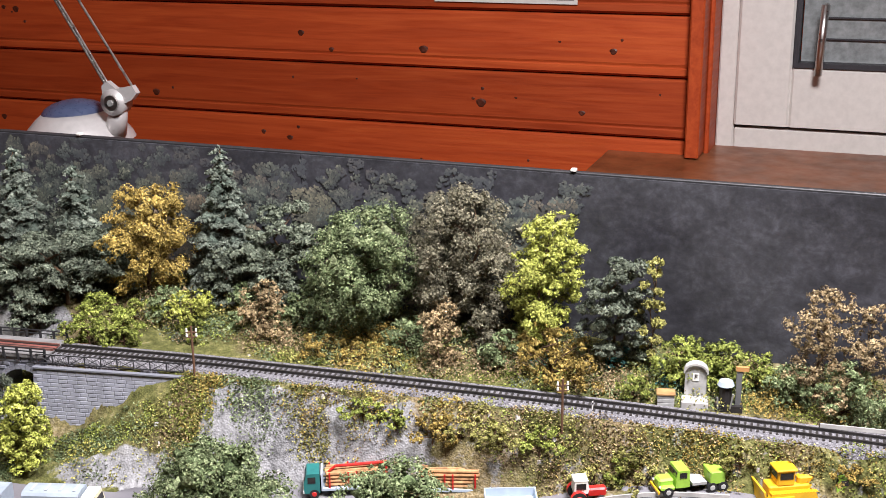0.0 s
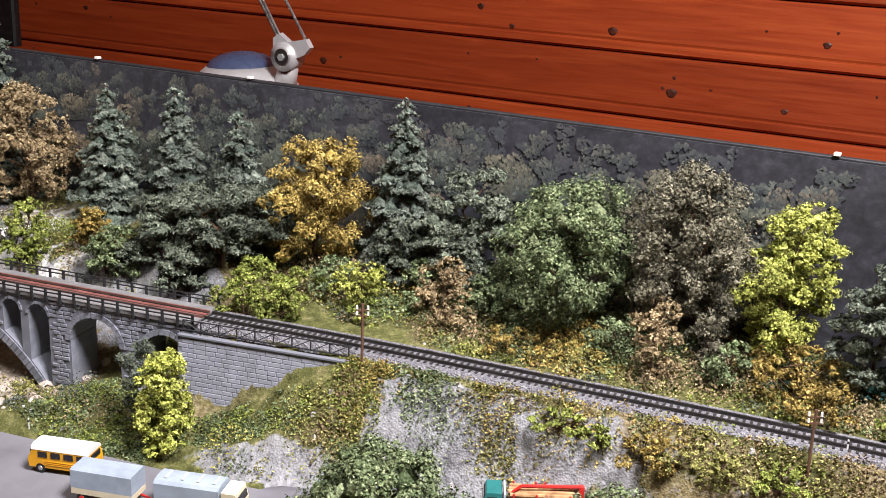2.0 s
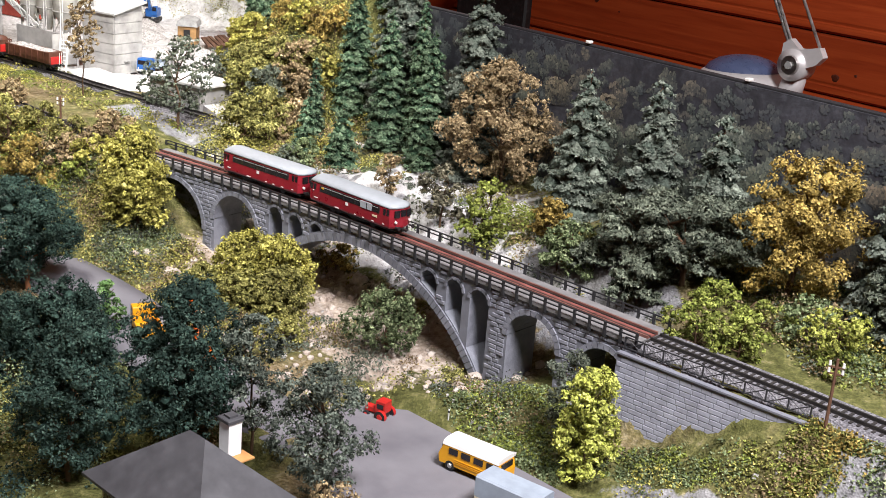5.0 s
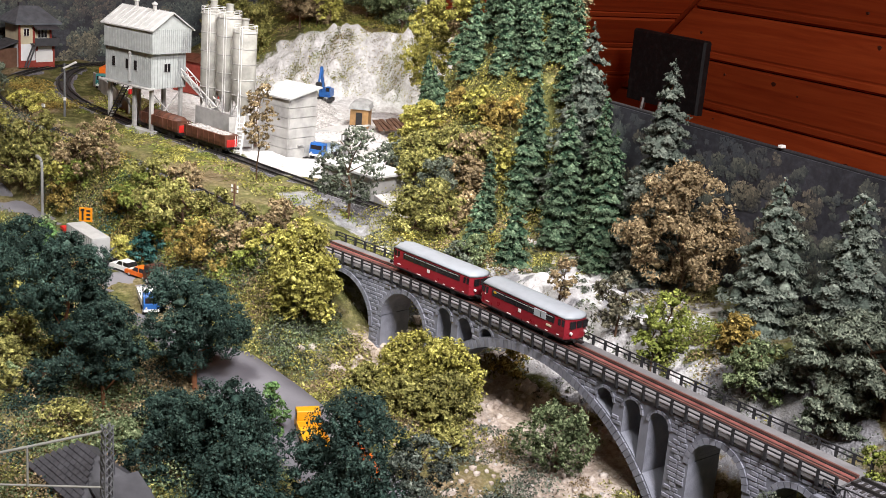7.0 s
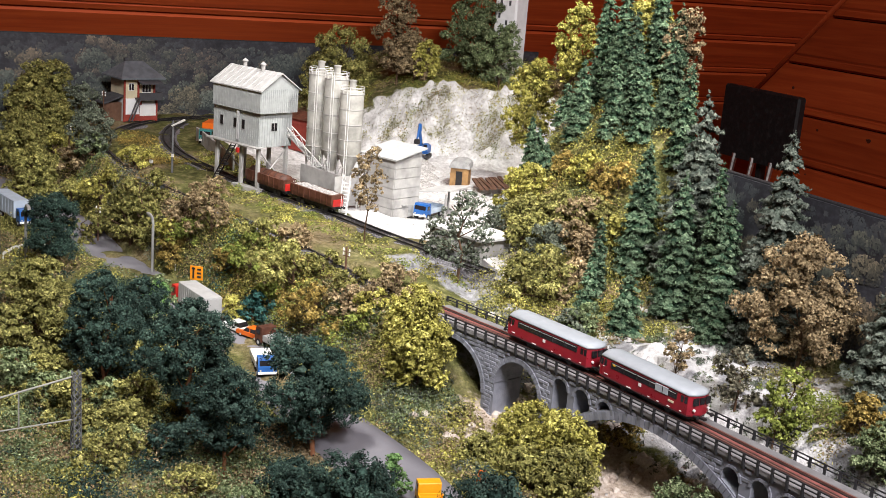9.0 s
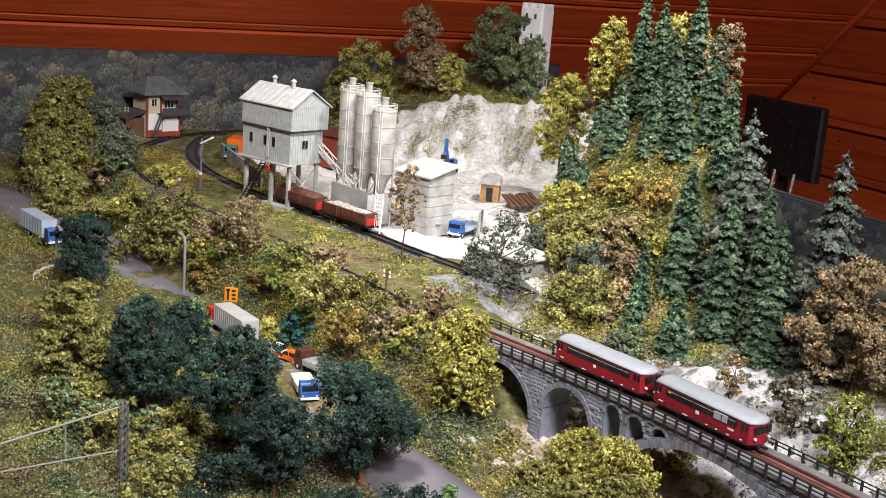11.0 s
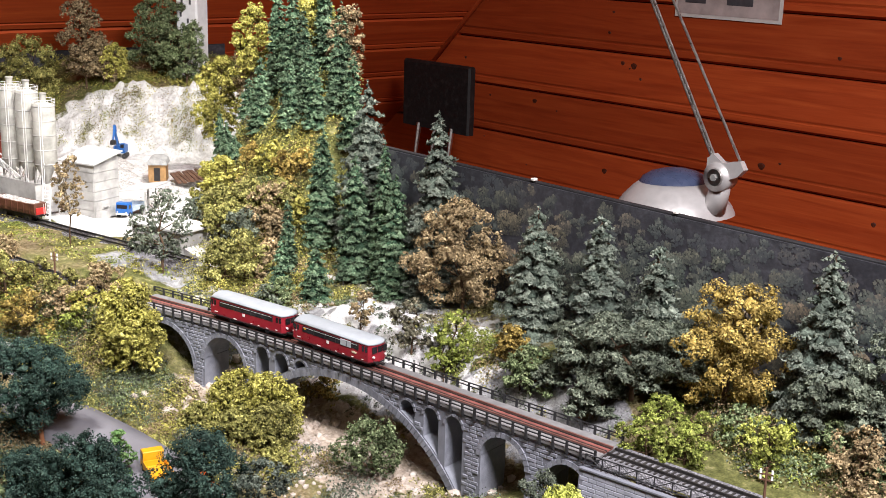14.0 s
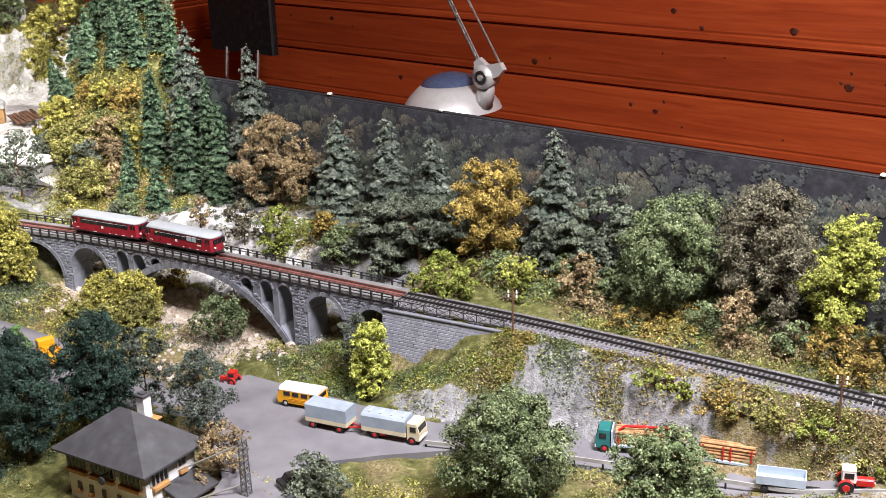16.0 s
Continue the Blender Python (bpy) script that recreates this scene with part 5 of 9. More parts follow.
for x, y, h, rad in [[-0.908, 1.001, 0.048, 0.026], [-0.066, 1.048, 0.066, 0.051], [-1.548, 0.634, 0.063, 0.049], [-0.915, 1.005, 0.046, 0.026], [-1.522, 1.073, 0.059, 0.019], [-1.154, 0.875, 0.036, 0.031], [-0.167, 0.922, 0.035, 0.028], [-1.983, 0.55, 0.048, 0.033], [-1.839, 0.601, 0.045, 0.031], [0.275, 0.973, 0.022, 0.026]]:
    leafy_tree("bush", "ochre-orange heather bush on the slope", "leaf_ochre", x, y, h, rad, foot=0.0, shape='bush', lobes=9)
for x, y, h, rad in [[-0.09, 0.933, 0.035, 0.033], [0.012, 0.94, 0.031, 0.033], [0.063, 0.947, 0.027, 0.035], [-2.12, 0.515, 0.081, 0.071], [-1.657, 0.64, 0.076, 0.058], [-1.415, 0.924, 0.09, 0.052], [-1.437, 0.897, 0.073, 0.035], [-1.404, 0.361, 0.058, 0.034], [-0.136, 0.928, 0.023, 0.024], [-2.096, 0.528, 0.128, 0.062], [-2.205, 0.453, 0.058, 0.05], [-1.782, 0.635, 0.06, 0.04], [-2.407, 0.461, 0.065, 0.051], [-1.375, 0.289, 0.043, 0.034], [-2.204, 0.507, 0.051, 0.042], [-1.545, 0.683, 0.04, 0.031], [-1.619, 0.671, 0.041, 0.037], [0.05, 0.955, 0.022, 0.024], [0.165, 0.966, 0.022, 0.023], [0.34, 0.978, 0.025, 0.031]]:
    leafy_tree("bush", "olive-green leafy bush on the slope", "leaf_olive", x, y, h, rad, foot=0.0, shape='bush', lobes=9)
for x, y, h, rad in [[-0.214, 1.072, 0.07, 0.025], [-1.513, 1.031, 0.065, 0.044], [-1.145, 0.941, 0.094, 0.021], [-2.52, 0.496, 0.068, 0.053], [-2.016, 0.578, 0.053, 0.039], [-1.742, 0.674, 0.044, 0.031], [-1.51, 0.662, 0.048, 0.031], [0.42, 0.98, 0.027, 0.033]]:
    leafy_tree("bush", "brown-olive twiggy bush on the slope", "leaf_brown", x, y, h, rad, foot=0.0, shape='bush', lobes=9)
for x, y, h, rad in [[-0.157, 1.07, 0.058, 0.027], [-1.059, 0.961, 0.084, 0.034]]:
    leafy_tree("bush", "dark grey-brown twiggy bush on white rock", "leaf_darkbrown", x, y, h, rad, foot=0.0, shape='bush', lobes=9)
for x, y, h, rad in [[-0.858, 0.986, 0.066, 0.034], [-1.43, 0.316, 0.043, 0.037], [-0.872, 0.985, 0.058, 0.026], [-1.768, 0.474, 0.063, 0.027], [-1.311, 0.913, 0.048, 0.027], [0.26, 1.06, 0.069, 0.04], [0.202, 1.067, 0.056, 0.028], [-2.48, 0.525, 0.053, 0.046], [-1.459, 0.267, 0.051, 0.043], [-1.493, 0.234, 0.066, 0.036], [-1.313, 0.317, 0.04, 0.03]]:
    leafy_tree("bush", "mid-green leafy bush on the bank", "leaf_mid", x, y, h, rad, foot=0.0, shape='bush', lobes=9)
for x, y, h, rad in [[-1.685, 0.593, 0.053, 0.03], [0.004, 1.089, 0.025, 0.02]]:
    leafy_tree("bush", "low teal-green bush by the bank", "leaf_teal", x, y, h, rad, foot=0.0, shape='bush', lobes=9)
for x, y, h, rad in [[-1.677, 1.045, 0.066, 0.038], [-1.706, 0.571, 0.044, 0.02], [-1.382, 0.41, 0.05, 0.029], [-2.307, 0.501, 0.065, 0.065], [-2.698, 0.486, 0.068, 0.06], [-2.34, 0.572, 0.043, 0.038], [-2.003, 0.557, 0.053, 0.038], [-1.477, 0.685, 0.04, 0.027]]:
    leafy_tree("bush", "yellow-green leafy bush on the bank", "leaf_yellow", x, y, h, rad, foot=0.0, shape='bush', lobes=9)
for x, y, h, rad in [[-0.995, 0.972, 0.078, 0.037], [-0.989, 0.958, 0.066, 0.02], [-1.965, 0.577, 0.049, 0.045], [-1.691, 0.623, 0.035, 0.025], [-1.466, 0.669, 0.039, 0.023]]:
    leafy_tree("bush", "fresh bright-green bush on the white rock", "leaf_fresh", x, y, h, rad, foot=0.0, shape='bush', lobes=9)
for x, y, h, rad in [[-2.73, 1.155, rise(-2.73, 1.155, 0.47), 0.066], [-2.78, 1.1, rise(-2.78, 1.1, 0.4), 0.05]]:
    leafy_tree("broadleaf_tree", "olive-green tree above the quarry", "leaf_olive", x, y, h, rad, foot=0.06)
for x, y, h, rad in [[-2.69, 1.272, rise(-2.69, 1.272, 0.562), 0.06], [-2.66, 1.3, rise(-2.66, 1.3, 0.46), 0.05]]:
    leafy_tree("autumn_tree", "tall brown autumn tree above the quarry", "leaf_brown", x, y, h, rad, foot=0.1, shape='column', lobes=20)
for x, y, h, rad in [[-2.62, 1.315, rise(-2.62, 1.315, 0.452), 0.036]]:
    leafy_tree("broadleaf_tree", "yellow-green tree above the quarry", "leaf_yellow", x, y, h, rad, foot=0.06)
for x, y, h, rad in [[-2.7, 1.45, rise(-2.7, 1.45, 0.565), 0.062], [-2.6, 1.46, rise(-2.6, 1.46, 0.55), 0.07], [-2.5, 1.44, rise(-2.5, 1.44, 0.5), 0.058]]:
    leafy_tree("broadleaf_tree", "dark green tree above the quarry face", "leaf_mid", x, y, h, rad, foot=0.06)
for x, y, h, rad in [[-1.51, 0.832, rise(-1.51, 0.832, 0.334), 0.05], [-1.623, 0.86, 0.032, 0.025]]:
    leafy_tree("broadleaf_tree", "airy grey-green tree with an open crown", "leaf_grey", x, y, h, rad, foot=0.2, dense=0.42)
for x, y, h, rad in [[-1.711, 0.775, rise(-1.711, 0.775, 0.365), 0.027]]:
    leafy_tree("young_tree", "slender brown-leaved tree by the siding", "leaf_brown", x, y, h, rad, foot=0.3, dense=0.5, shape='column')
for x, y, h, rad in [[-1.355, 0.7, rise(-1.355, 0.7, 0.246), 0.046]]:
    leafy_tree("autumn_tree", "big yellow-green tree at the viaduct end", "leaf_yellow", x, y, h, rad, foot=0.03, shape='column', lobes=32)
for x, y, h, rad in [[-1.325, 0.397, rise(-1.325, 0.397, 0.262), 0.047], [-1.47, 0.332, rise(-1.47, 0.332, 0.255), 0.045], [-1.255, 0.523, rise(-1.255, 0.523, 0.222), 0.056], [-1.25, 0.418, rise(-1.25, 0.418, 0.2), 0.043]]:
    leafy_tree("pine", "dark blue-green pine with a bare red trunk", "leaf_dark", x, y, h, rad, foot=0.24, bark='bark_red', lobes=26, thick=0.065, size=0.0018)
for x, y, h, rad in [[-2.03, 0.362, rise(-2.03, 0.362, 0.228), 0.047], [-1.6, 0.4, rise(-1.6, 0.4, 0.2), 0.042], [-1.05, 0.478, rise(-1.05, 0.478, 0.177), 0.05], [-1.12, 0.46, 0.06, 0.036], [-0.88, 0.42, 0.15, 0.05], [-0.86, 0.52, rise(-0.86, 0.52, 0.236), 0.058]]:
    leafy_tree("broadleaf_tree", "dark blue-green flocked tree by the road", "leaf_dark", x, y, h, rad, foot=0.14, lobes=24, size=0.0019)
for x, y, h, rad in [[-0.72, 0.578, rise(-0.72, 0.578, 0.197), 0.05], [-0.825, 0.57, 0.149, 0.034]]:
    leafy_tree("broadleaf_tree", "dark grey-green tree beside the yard", "leaf_spruce_pale", x, y, h, rad, foot=0.15, dense=0.8)
for x, y, h, rad in [[-1.6, 0.285, rise(-1.6, 0.285, 0.2), 0.066], [-1.5, 0.272, rise(-1.5, 0.272, 0.15), 0.05], [-1.78, 0.3, rise(-1.78, 0.3, 0.19), 0.05]]:
    leafy_tree("pine", "yellow-olive pine with layered foliage", "leaf_olive", x, y, h, rad, foot=0.2, lobes=20, shape='pine')
for x, y, h, rad in [[-1.096, 0.55, 0.083, 0.017], [-1.745, 0.463, rise(-1.745, 0.463, 0.156), 0.022]]:
    leafy_tree("young_tree", "fresh green narrow young tree by the road", "leaf_fresh_mid", x, y, h, rad, foot=0.08, shape='column')
for x, y, h, rad in [[-0.31, 0.7, rise(-0.31, 0.7, 0.204), 0.076], [-0.128, 0.732, rise(-0.128, 0.732, 0.186), 0.06]]:
    leafy_tree("broadleaf_tree", "mid-green leafy tree beside the road", "leaf_mid", x, y, h, rad, foot=0.05, lobes=24)
for x, y, h, rad in [[-0.494, 0.56, 0.062, 0.038], [-0.663, 0.815, 0.108, 0.026]]:
    leafy_tree("shrub", "grey-green leafy shrub beside the road", "leaf_grey", x, y, h, rad, foot=0.04, dense=0.8)
for x, y, h, rad in [[-0.626, 0.8, 0.116, 0.03]]:
    leafy_tree("young_tree", "lime-green lumpy tree at the retaining wall", "leaf_lime", x, y, h, rad, foot=0.04, shape='column', dense=1.2, lobes=26)
for x, y, h, rad in [[-1.122, 0.772, rise(-1.122, 0.772, 0.162), 0.044], [-1.175, 0.755, rise(-1.175, 0.755, 0.15), 0.038], [-1.075, 0.745, rise(-1.075, 0.745, 0.135), 0.036], [-1.13, 0.728, rise(-1.13, 0.728, 0.12), 0.036], [-1.02, 0.72, rise(-1.02, 0.72, 0.1), 0.03], [-1.2, 0.71, rise(-1.2, 0.71, 0.11), 0.032]]:
    leafy_tree("shrub", "yellow-green spreading shrub under the viaduct", "leaf_yellow" if rad > 0.037 else "leaf_olive", x, y, h, rad, foot=0.03, lobes=22, dense=0.85)
for x, y, h, rad in [[-0.938, 0.8, rise(-0.938, 0.8, 0.151), 0.045]]:
    leafy_tree("shrub", "mid-green twiggy shrub under the viaduct", "leaf_mid", x, y, h, rad, foot=0.1, dense=0.7)
for x, y, h, rad in [[-2.9, 0.5, 0.2, 0.07], [-2.76, 0.48, 0.16, 0.055], [-2.84, 0.44, 0.171, 0.059], [-2.62, 0.42, 0.15, 0.055], [-2.45, 0.4, 0.13, 0.05]]:
    leafy_tree("autumn_tree", "tall olive-green tree west of the junction", "leaf_olive", x, y, h, rad, foot=0.06, dense=0.9, lobes=24)
for x, y, h, rad in [[-2.495, 0.52, 0.101, 0.047], [-2.806, 0.56, 0.107, 0.039], [-2.746, 0.42, 0.103, 0.064]]:
    leafy_tree("broadleaf_tree", "dark grey-green thin tree west of the junction", "leaf_grey", x, y, h, rad, foot=0.25, dense=0.7)

for x, y, h, rad in ((-1.73, 1.07, 0.05, 0.034), (-1.77, 1.06, 0.045, 0.03), (-1.472, 1.065, 0.045, 0.026), (-1.69, 1.04, 0.04, 0.03), (-1.6, 1.09, 0.05, 0.03), (-1.8, 1.1, 0.05, 0.03)):
    leafy_tree("bush", "bright yellow-green bush on the wooded slope", "leaf_yellow", x, y, h, rad, foot=0.0, shape='bush', lobes=10)
for x, y, h, rad in ((-1.55, 1.085, 0.05, 0.026), (-1.52, 1.1, 0.045, 0.022), (-1.66, 1.095, 0.04, 0.022)):
    leafy_tree("bush", "orange autumn bush on the wooded slope", "leaf_ochre", x, y, h, rad, foot=0.0, shape='bush', lobes=9)
for x, y, h, rad in ((-1.57, 1.02, 0.06, 0.036), (-1.507, 1.045, 0.06, 0.034), (-1.564, 0.965, 0.055, 0.036), (-1.48, 1.02, 0.05, 0.03), (-1.63, 1.0, 0.055, 0.036), (-1.45, 0.985, 0.05, 0.03), (-1.42, 0.955, 0.04, 0.03)):
    leafy_tree("shrub", "tan and olive leafy shrub on the wooded slope", "leaf_olive" if x < -1.5 else "leaf_brown", x, y, h, rad, foot=0.06, dense=0.8, lobes=14)
for x, y, h, rad in ((-1.514, 0.975, 0.06, 0.032), (-1.32, 0.905, 0.035, 0.026), (-1.66, 0.985, 0.05, 0.03)):
    leafy_tree("shrub", "grey-green shrub on the wooded slope", "leaf_grey", x, y, h, rad, foot=0.06, dense=0.7, lobes=12)
for x, y, h, rad in ((-1.36, 0.33, 0.05, 0.036), (-1.2, 0.36, 0.045, 0.034), (-1.28, 0.3, 0.05, 0.036), (-1.42, 0.28, 0.06, 0.04), (-1.55, 0.36, 0.06, 0.04), (-1.14, 0.4, 0.04, 0.03), (-1.38, 0.46, 0.05, 0.036), (-1.66, 0.4, 0.06, 0.04)):
    leafy_tree("bush", "dull olive undergrowth bush among the pines", "leaf_olive" if y < 0.37 else "leaf_mid", x, y, h, rad, foot=0.0, shape='bush', lobes=10)
for x, y, h, rad in ((-1.3, 0.36, 0.045, 0.032), (-1.5, 0.39, 0.05, 0.034), (-1.19, 0.47, 0.045, 0.034), (-1.08, 0.42, 0.05, 0.036)):
    leafy_tree("bush", "dark green undergrowth bush among the pines", "leaf_dark", x, y, h, rad, foot=0.0, shape='bush', lobes=10)
for x, y, h, rad in ((-0.345, 1.003, 0.03, 0.036), (-0.3, 1.008, 0.027, 0.032), (-0.255, 1.01, 0.024, 0.026), (-0.03, 1.03, 0.04, 0.034)):
    leafy_tree("bush", "low ochre heather bush on the verge", "leaf_ochre", x, y, h, rad, foot=0.0, shape='bush', lobes=9)
for x, y, h, rad in ((-0.465, 1.045, 0.055, 0.036), (-0.385, 1.05, 0.055, 0.036), (-0.245, 1.04, 0.05, 0.03), (-0.13, 1.045, 0.05, 0.03), (-0.57, 1.02, 0.04, 0.03), (0.33, 1.06, 0.05, 0.036)):
    leafy_tree("bush", "mid-green leafy bush under the trees", "leaf_mid", x, y, h, rad, foot=0.0, shape='bush', lobes=9)
for x, y, h, rad in ((-0.61, 1.0, 0.034, 0.038), (-0.665, 1.0, 0.03, 0.03), (-0.51, 1.0, 0.024, 0.028), (0.1, 1.1, 0.05, 0.034), (0.16, 1.1, 0.045, 0.03)):
    leafy_tree("bush", "low fresh yellow-green bush on the verge", "leaf_fresh", x, y, h, rad, foot=0.0, shape='bush', lobes=9)

# ---------------------------------------------------------------- turf, moss and low shrubs
def on_road(x, y):
    for a, b in zip(ROAD, ROAD[1:]):
        if b[0] <= x <= a[0]:
            t = (x - a[0]) / (b[0] - a[0])
            if abs(y - (a[1] + (b[1] - a[1]) * t)) < 0.05 - 0.02 * float(sm(-0.2, 0.0, x)):
                return True
    return -0.86 < x < -0.43 and 0.42 < y < 0.775 and y > 0.62 - 0.9 * max(0, -0.62 - x) and not (x > -0.6 and y < 0.66 - 0.0 and x > -0.45)


def clear_ground(x, y):
    """Whether plants may grow there."""
    d = y - float(line_y(x))
    if y > BACK_Y - 0.01 + max(0.0, (-1.42 - x) * 0.72):
        return False
    if abs(d) < 0.034 and not -1.42 < x < -0.67:
        return False
    if -1.45 < x < -0.64 and abs(d) < 0.026:
        return False
    if x < -1.5 and any(abs(x - p.x) < 0.03 and abs(y - p.y) < 0.026 for p in SIDING[::3]):
        return False
    if -2.75 < x < -1.74 and y > 0.83 and rim(x, y) < 0.0 and -(x + 2.45) * 0.62 + (y - 1.25) * 0.78 < 0.02:
        return False
    if -0.66 < x < -0.47 and -0.062 < d < -0.02:
        return False
    return not on_road(x, y)


class Bed:
    """Leaf flakes gathered for one tone of ground cover."""

    def __init__(self):
        self.p, self.n = [], []

    def mound(self, r, x, y, rad, high, count):
        a, q = r.uniform(0, 6.283, count), np.sqrt(r.uniform(0, 1, count))
        px, py = x + rad * q * np.cos(a), y + rad * q * np.sin(a)
        z = ground_z(px, py) + high * np.sqrt(np.maximum(0, 1 - q * q)) * r.uniform(0.55, 1.1, count)
        self.p.append(np.stack([px, py, z], 1))
        self.n.append(np.stack([0.7 * q * np.cos(a), 0.7 * q * np.sin(a), np.full(count, 0.8)], 1))


def cover(seed, tries, xr, yr, tones, rad, high, where=None, dense=1.0):
    """Mounds of mixed tones over a stretch of the plan."""
    r = np.random.RandomState(seed)
    for _ in range(tries):
        x, y = r.uniform(*xr), r.uniform(*yr)
        spot = noise.noise(Vector((x * 9, y * 9, seed * 3.1))) * 1.1 + 0.5 + r.uniform(-0.16, 0.16)
        tone = tones[int(len(tones) * min(0.999, max(0.0, spot)))]
        q = r.uniform(*rad)
        if not clear_ground(x, y) or (where and not where(x, y)):
            continue
        BEDS.setdefault(tone, Bed()).mound(r, x, y, q, min(high, q * 0.9) * r.uniform(0.5, 1.1), int(dense * 16 + dense * 1.1 * q * q / 0.0024 ** 2))


BEDS = {}
south = lambda x, y: y < float(line_y(x)) - 0.034
north = lambda x, y: y > float(line_y(x)) + 0.034
rocky = lambda x, y: noise.noise(Vector((x * 9, y * 9, 3.3))) > 0.02
# verge and slope east of the viaduct
cover(1, 900, (-0.65, 0.6), (0.98, 1.14), ["leaf_mid", "leaf_mid", "leaf_olive", "leaf_fresh", "leaf_grey", "leaf_brown"], (0.007, 0.02), 0.012, north)
cover(2, 430, (-0.62, 0.55), (1.0, 1.12), ["leaf_ochre", "leaf_olive", "leaf_mid", "leaf_mid", "leaf_olive", "leaf_brown"], (0.014, 0.032), 0.036, north)
slope_band = lambda x, y: south(x, y) and y > float(line_y(x)) - 0.1 - 0.035 * float(sm(-0.28, -0.2, x)) and noise.noise(Vector((x * 8, y * 16, 0))) > -0.8 + 1.05 * float(sm(-0.22, -0.33, x)) * float(sm(-0.47, -0.42, x))
cover(3, 5200, (-0.47, 0.6), (0.82, 1.0), ["leaf_olive", "leaf_fresh", "leaf_brown", "leaf_olive", "leaf_ochre", "leaf_mid"], (0.006, 0.016), 0.009, slope_band)
cover(4, 620, (-0.27, 0.6), (0.85, 1.0), ["leaf_fresh", "leaf_ochre", "leaf_olive", "leaf_fresh", "leaf_brown"], (0.012, 0.022), 0.018, slope_band)
cover(20, 1300, (-2.75, -2.1), (1.15, 1.55), ["leaf_olive", "leaf_fresh", "leaf_ochre", "leaf_olive", "leaf_yellow"], (0.008, 0.02), 0.014, lambda x, y: noise.noise(Vector((x * 11, y * 11, 7.7))) > -0.02 and x < -2.3)
cover(5, 1000, (-0.82, -0.42), (0.74, 0.9), ["leaf_mid", "leaf_fresh", "leaf_mid", "leaf_olive", "leaf_fresh"], (0.006, 0.016), 0.006, lambda x, y: south(x, y) and (x < -0.64 or y > float(line_y(x)) - 0.085 - 0.02 * float(sm(-0.5, -0.62, x))))
# ravine
cover(6, 700, (-1.45, -0.7), (0.6, 0.98), ["leaf_olive", "leaf_yellow", "leaf_brown", "leaf_olive", "leaf_grey"], (0.006, 0.018), 0.014, lambda x, y: noise.noise(Vector((x * 9, y * 9, 3.3))) < 0.12)
# wooded hill
cover(7, 1700, (-1.95, -0.92), (0.84, 1.45), ["leaf_olive", "leaf_brown", "leaf_olive", "leaf_yellow", "leaf_mid"], (0.007, 0.022), 0.014, lambda x, y: north(x, y) and rim(x, y) > 0.0 and (x < -1.5 or noise.noise(Vector((x * 9, y * 9, 3.3))) < 0.1))
cover(8, 420, (-1.95, -1.35), (0.86, 1.25), ["leaf_ochre", "leaf_yellow", "leaf_olive", "leaf_yellow", "leaf_brown", "leaf_grey"], (0.016, 0.032), 0.03, lambda x, y: north(x, y) and rim(x, y) > 0.0)
# embankment and meadow west of the viaduct
cover(9, 2700, (-2.6, -1.42), (0.5, 0.72), ["leaf_olive", "leaf_yellow", "leaf_olive", "leaf_brown", "leaf_mid", "leaf_fresh"], (0.007, 0.022), 0.016, south)
cover(10, 300, (-2.6, -1.45), (0.53, 0.69), ["leaf_olive", "leaf_yellow", "leaf_brown", "leaf_ochre", "leaf_grey", "leaf_fresh"], (0.02, 0.036), 0.034, south)
cover(11, 600, (-2.5, -1.5), (0.66, 0.84), ["leaf_olive", "leaf_yellow", "leaf_fresh", "leaf_olive"], (0.006, 0.016), 0.009, north)
cover(12, 150, (-2.72, -2.35), (0.58, 0.68), ["leaf_yellow", "leaf_ochre"], (0.01, 0.02), 0.01, north)
# woods in front and to the west
cover(13, 1900, (-2.9, -0.85), (0.1, 0.6), ["leaf_olive", "leaf_mid", "leaf_dark", "leaf_brown", "leaf_mid"], (0.008, 0.028), 0.018, lambda x, y: x < -1.8 or y > 0.27)
cover(18, 160, (-2.2, -0.95), (0.2, 0.56), ["leaf_olive", "leaf_mid", "leaf_yellow", "leaf_brown", "leaf_dark"], (0.02, 0.04), 0.045)
cover(19, 110, (-1.3, -0.72), (0.66, 0.84), ["leaf_yellow", "leaf_olive", "leaf_brown", "leaf_grey"], (0.014, 0.03), 0.028, lambda x, y: abs(y - float(line_y(x))) > 0.05)
cover(14, 230, (-3.05, -2.2), (0.25, 0.56), ["leaf_olive", "leaf_yellow", "leaf_brown", "leaf_grey"], (0.02, 0.045), 0.05)
cover(15, 900, (-0.6, 0.5), (0.3, 0.85), ["leaf_olive", "leaf_yellow", "leaf_olive", "leaf_mid"], (0.008, 0.026), 0.014)
cover(21, 1100, (-1.8, -0.95), (0.15, 0.5), ["leaf_dark", "leaf_olive", "leaf_mid", "leaf_brown", "leaf_dark"], (0.012, 0.03), 0.03)
cover(22, 900, (-1.5, -1.08), (0.555, 0.75), ["leaf_olive", "leaf_yellow", "leaf_brown", "leaf_olive", "leaf_grey", "leaf_mid"], (0.008, 0.022), 0.016, lambda x, y: y < float(line_y(x)) - 0.03)
cover(23, 900, (-1.48, -0.86), (0.83, 1.06), ["leaf_mid", "leaf_grey", "leaf_olive", "leaf_grey"], (0.003, 0.008), 0.005, north)
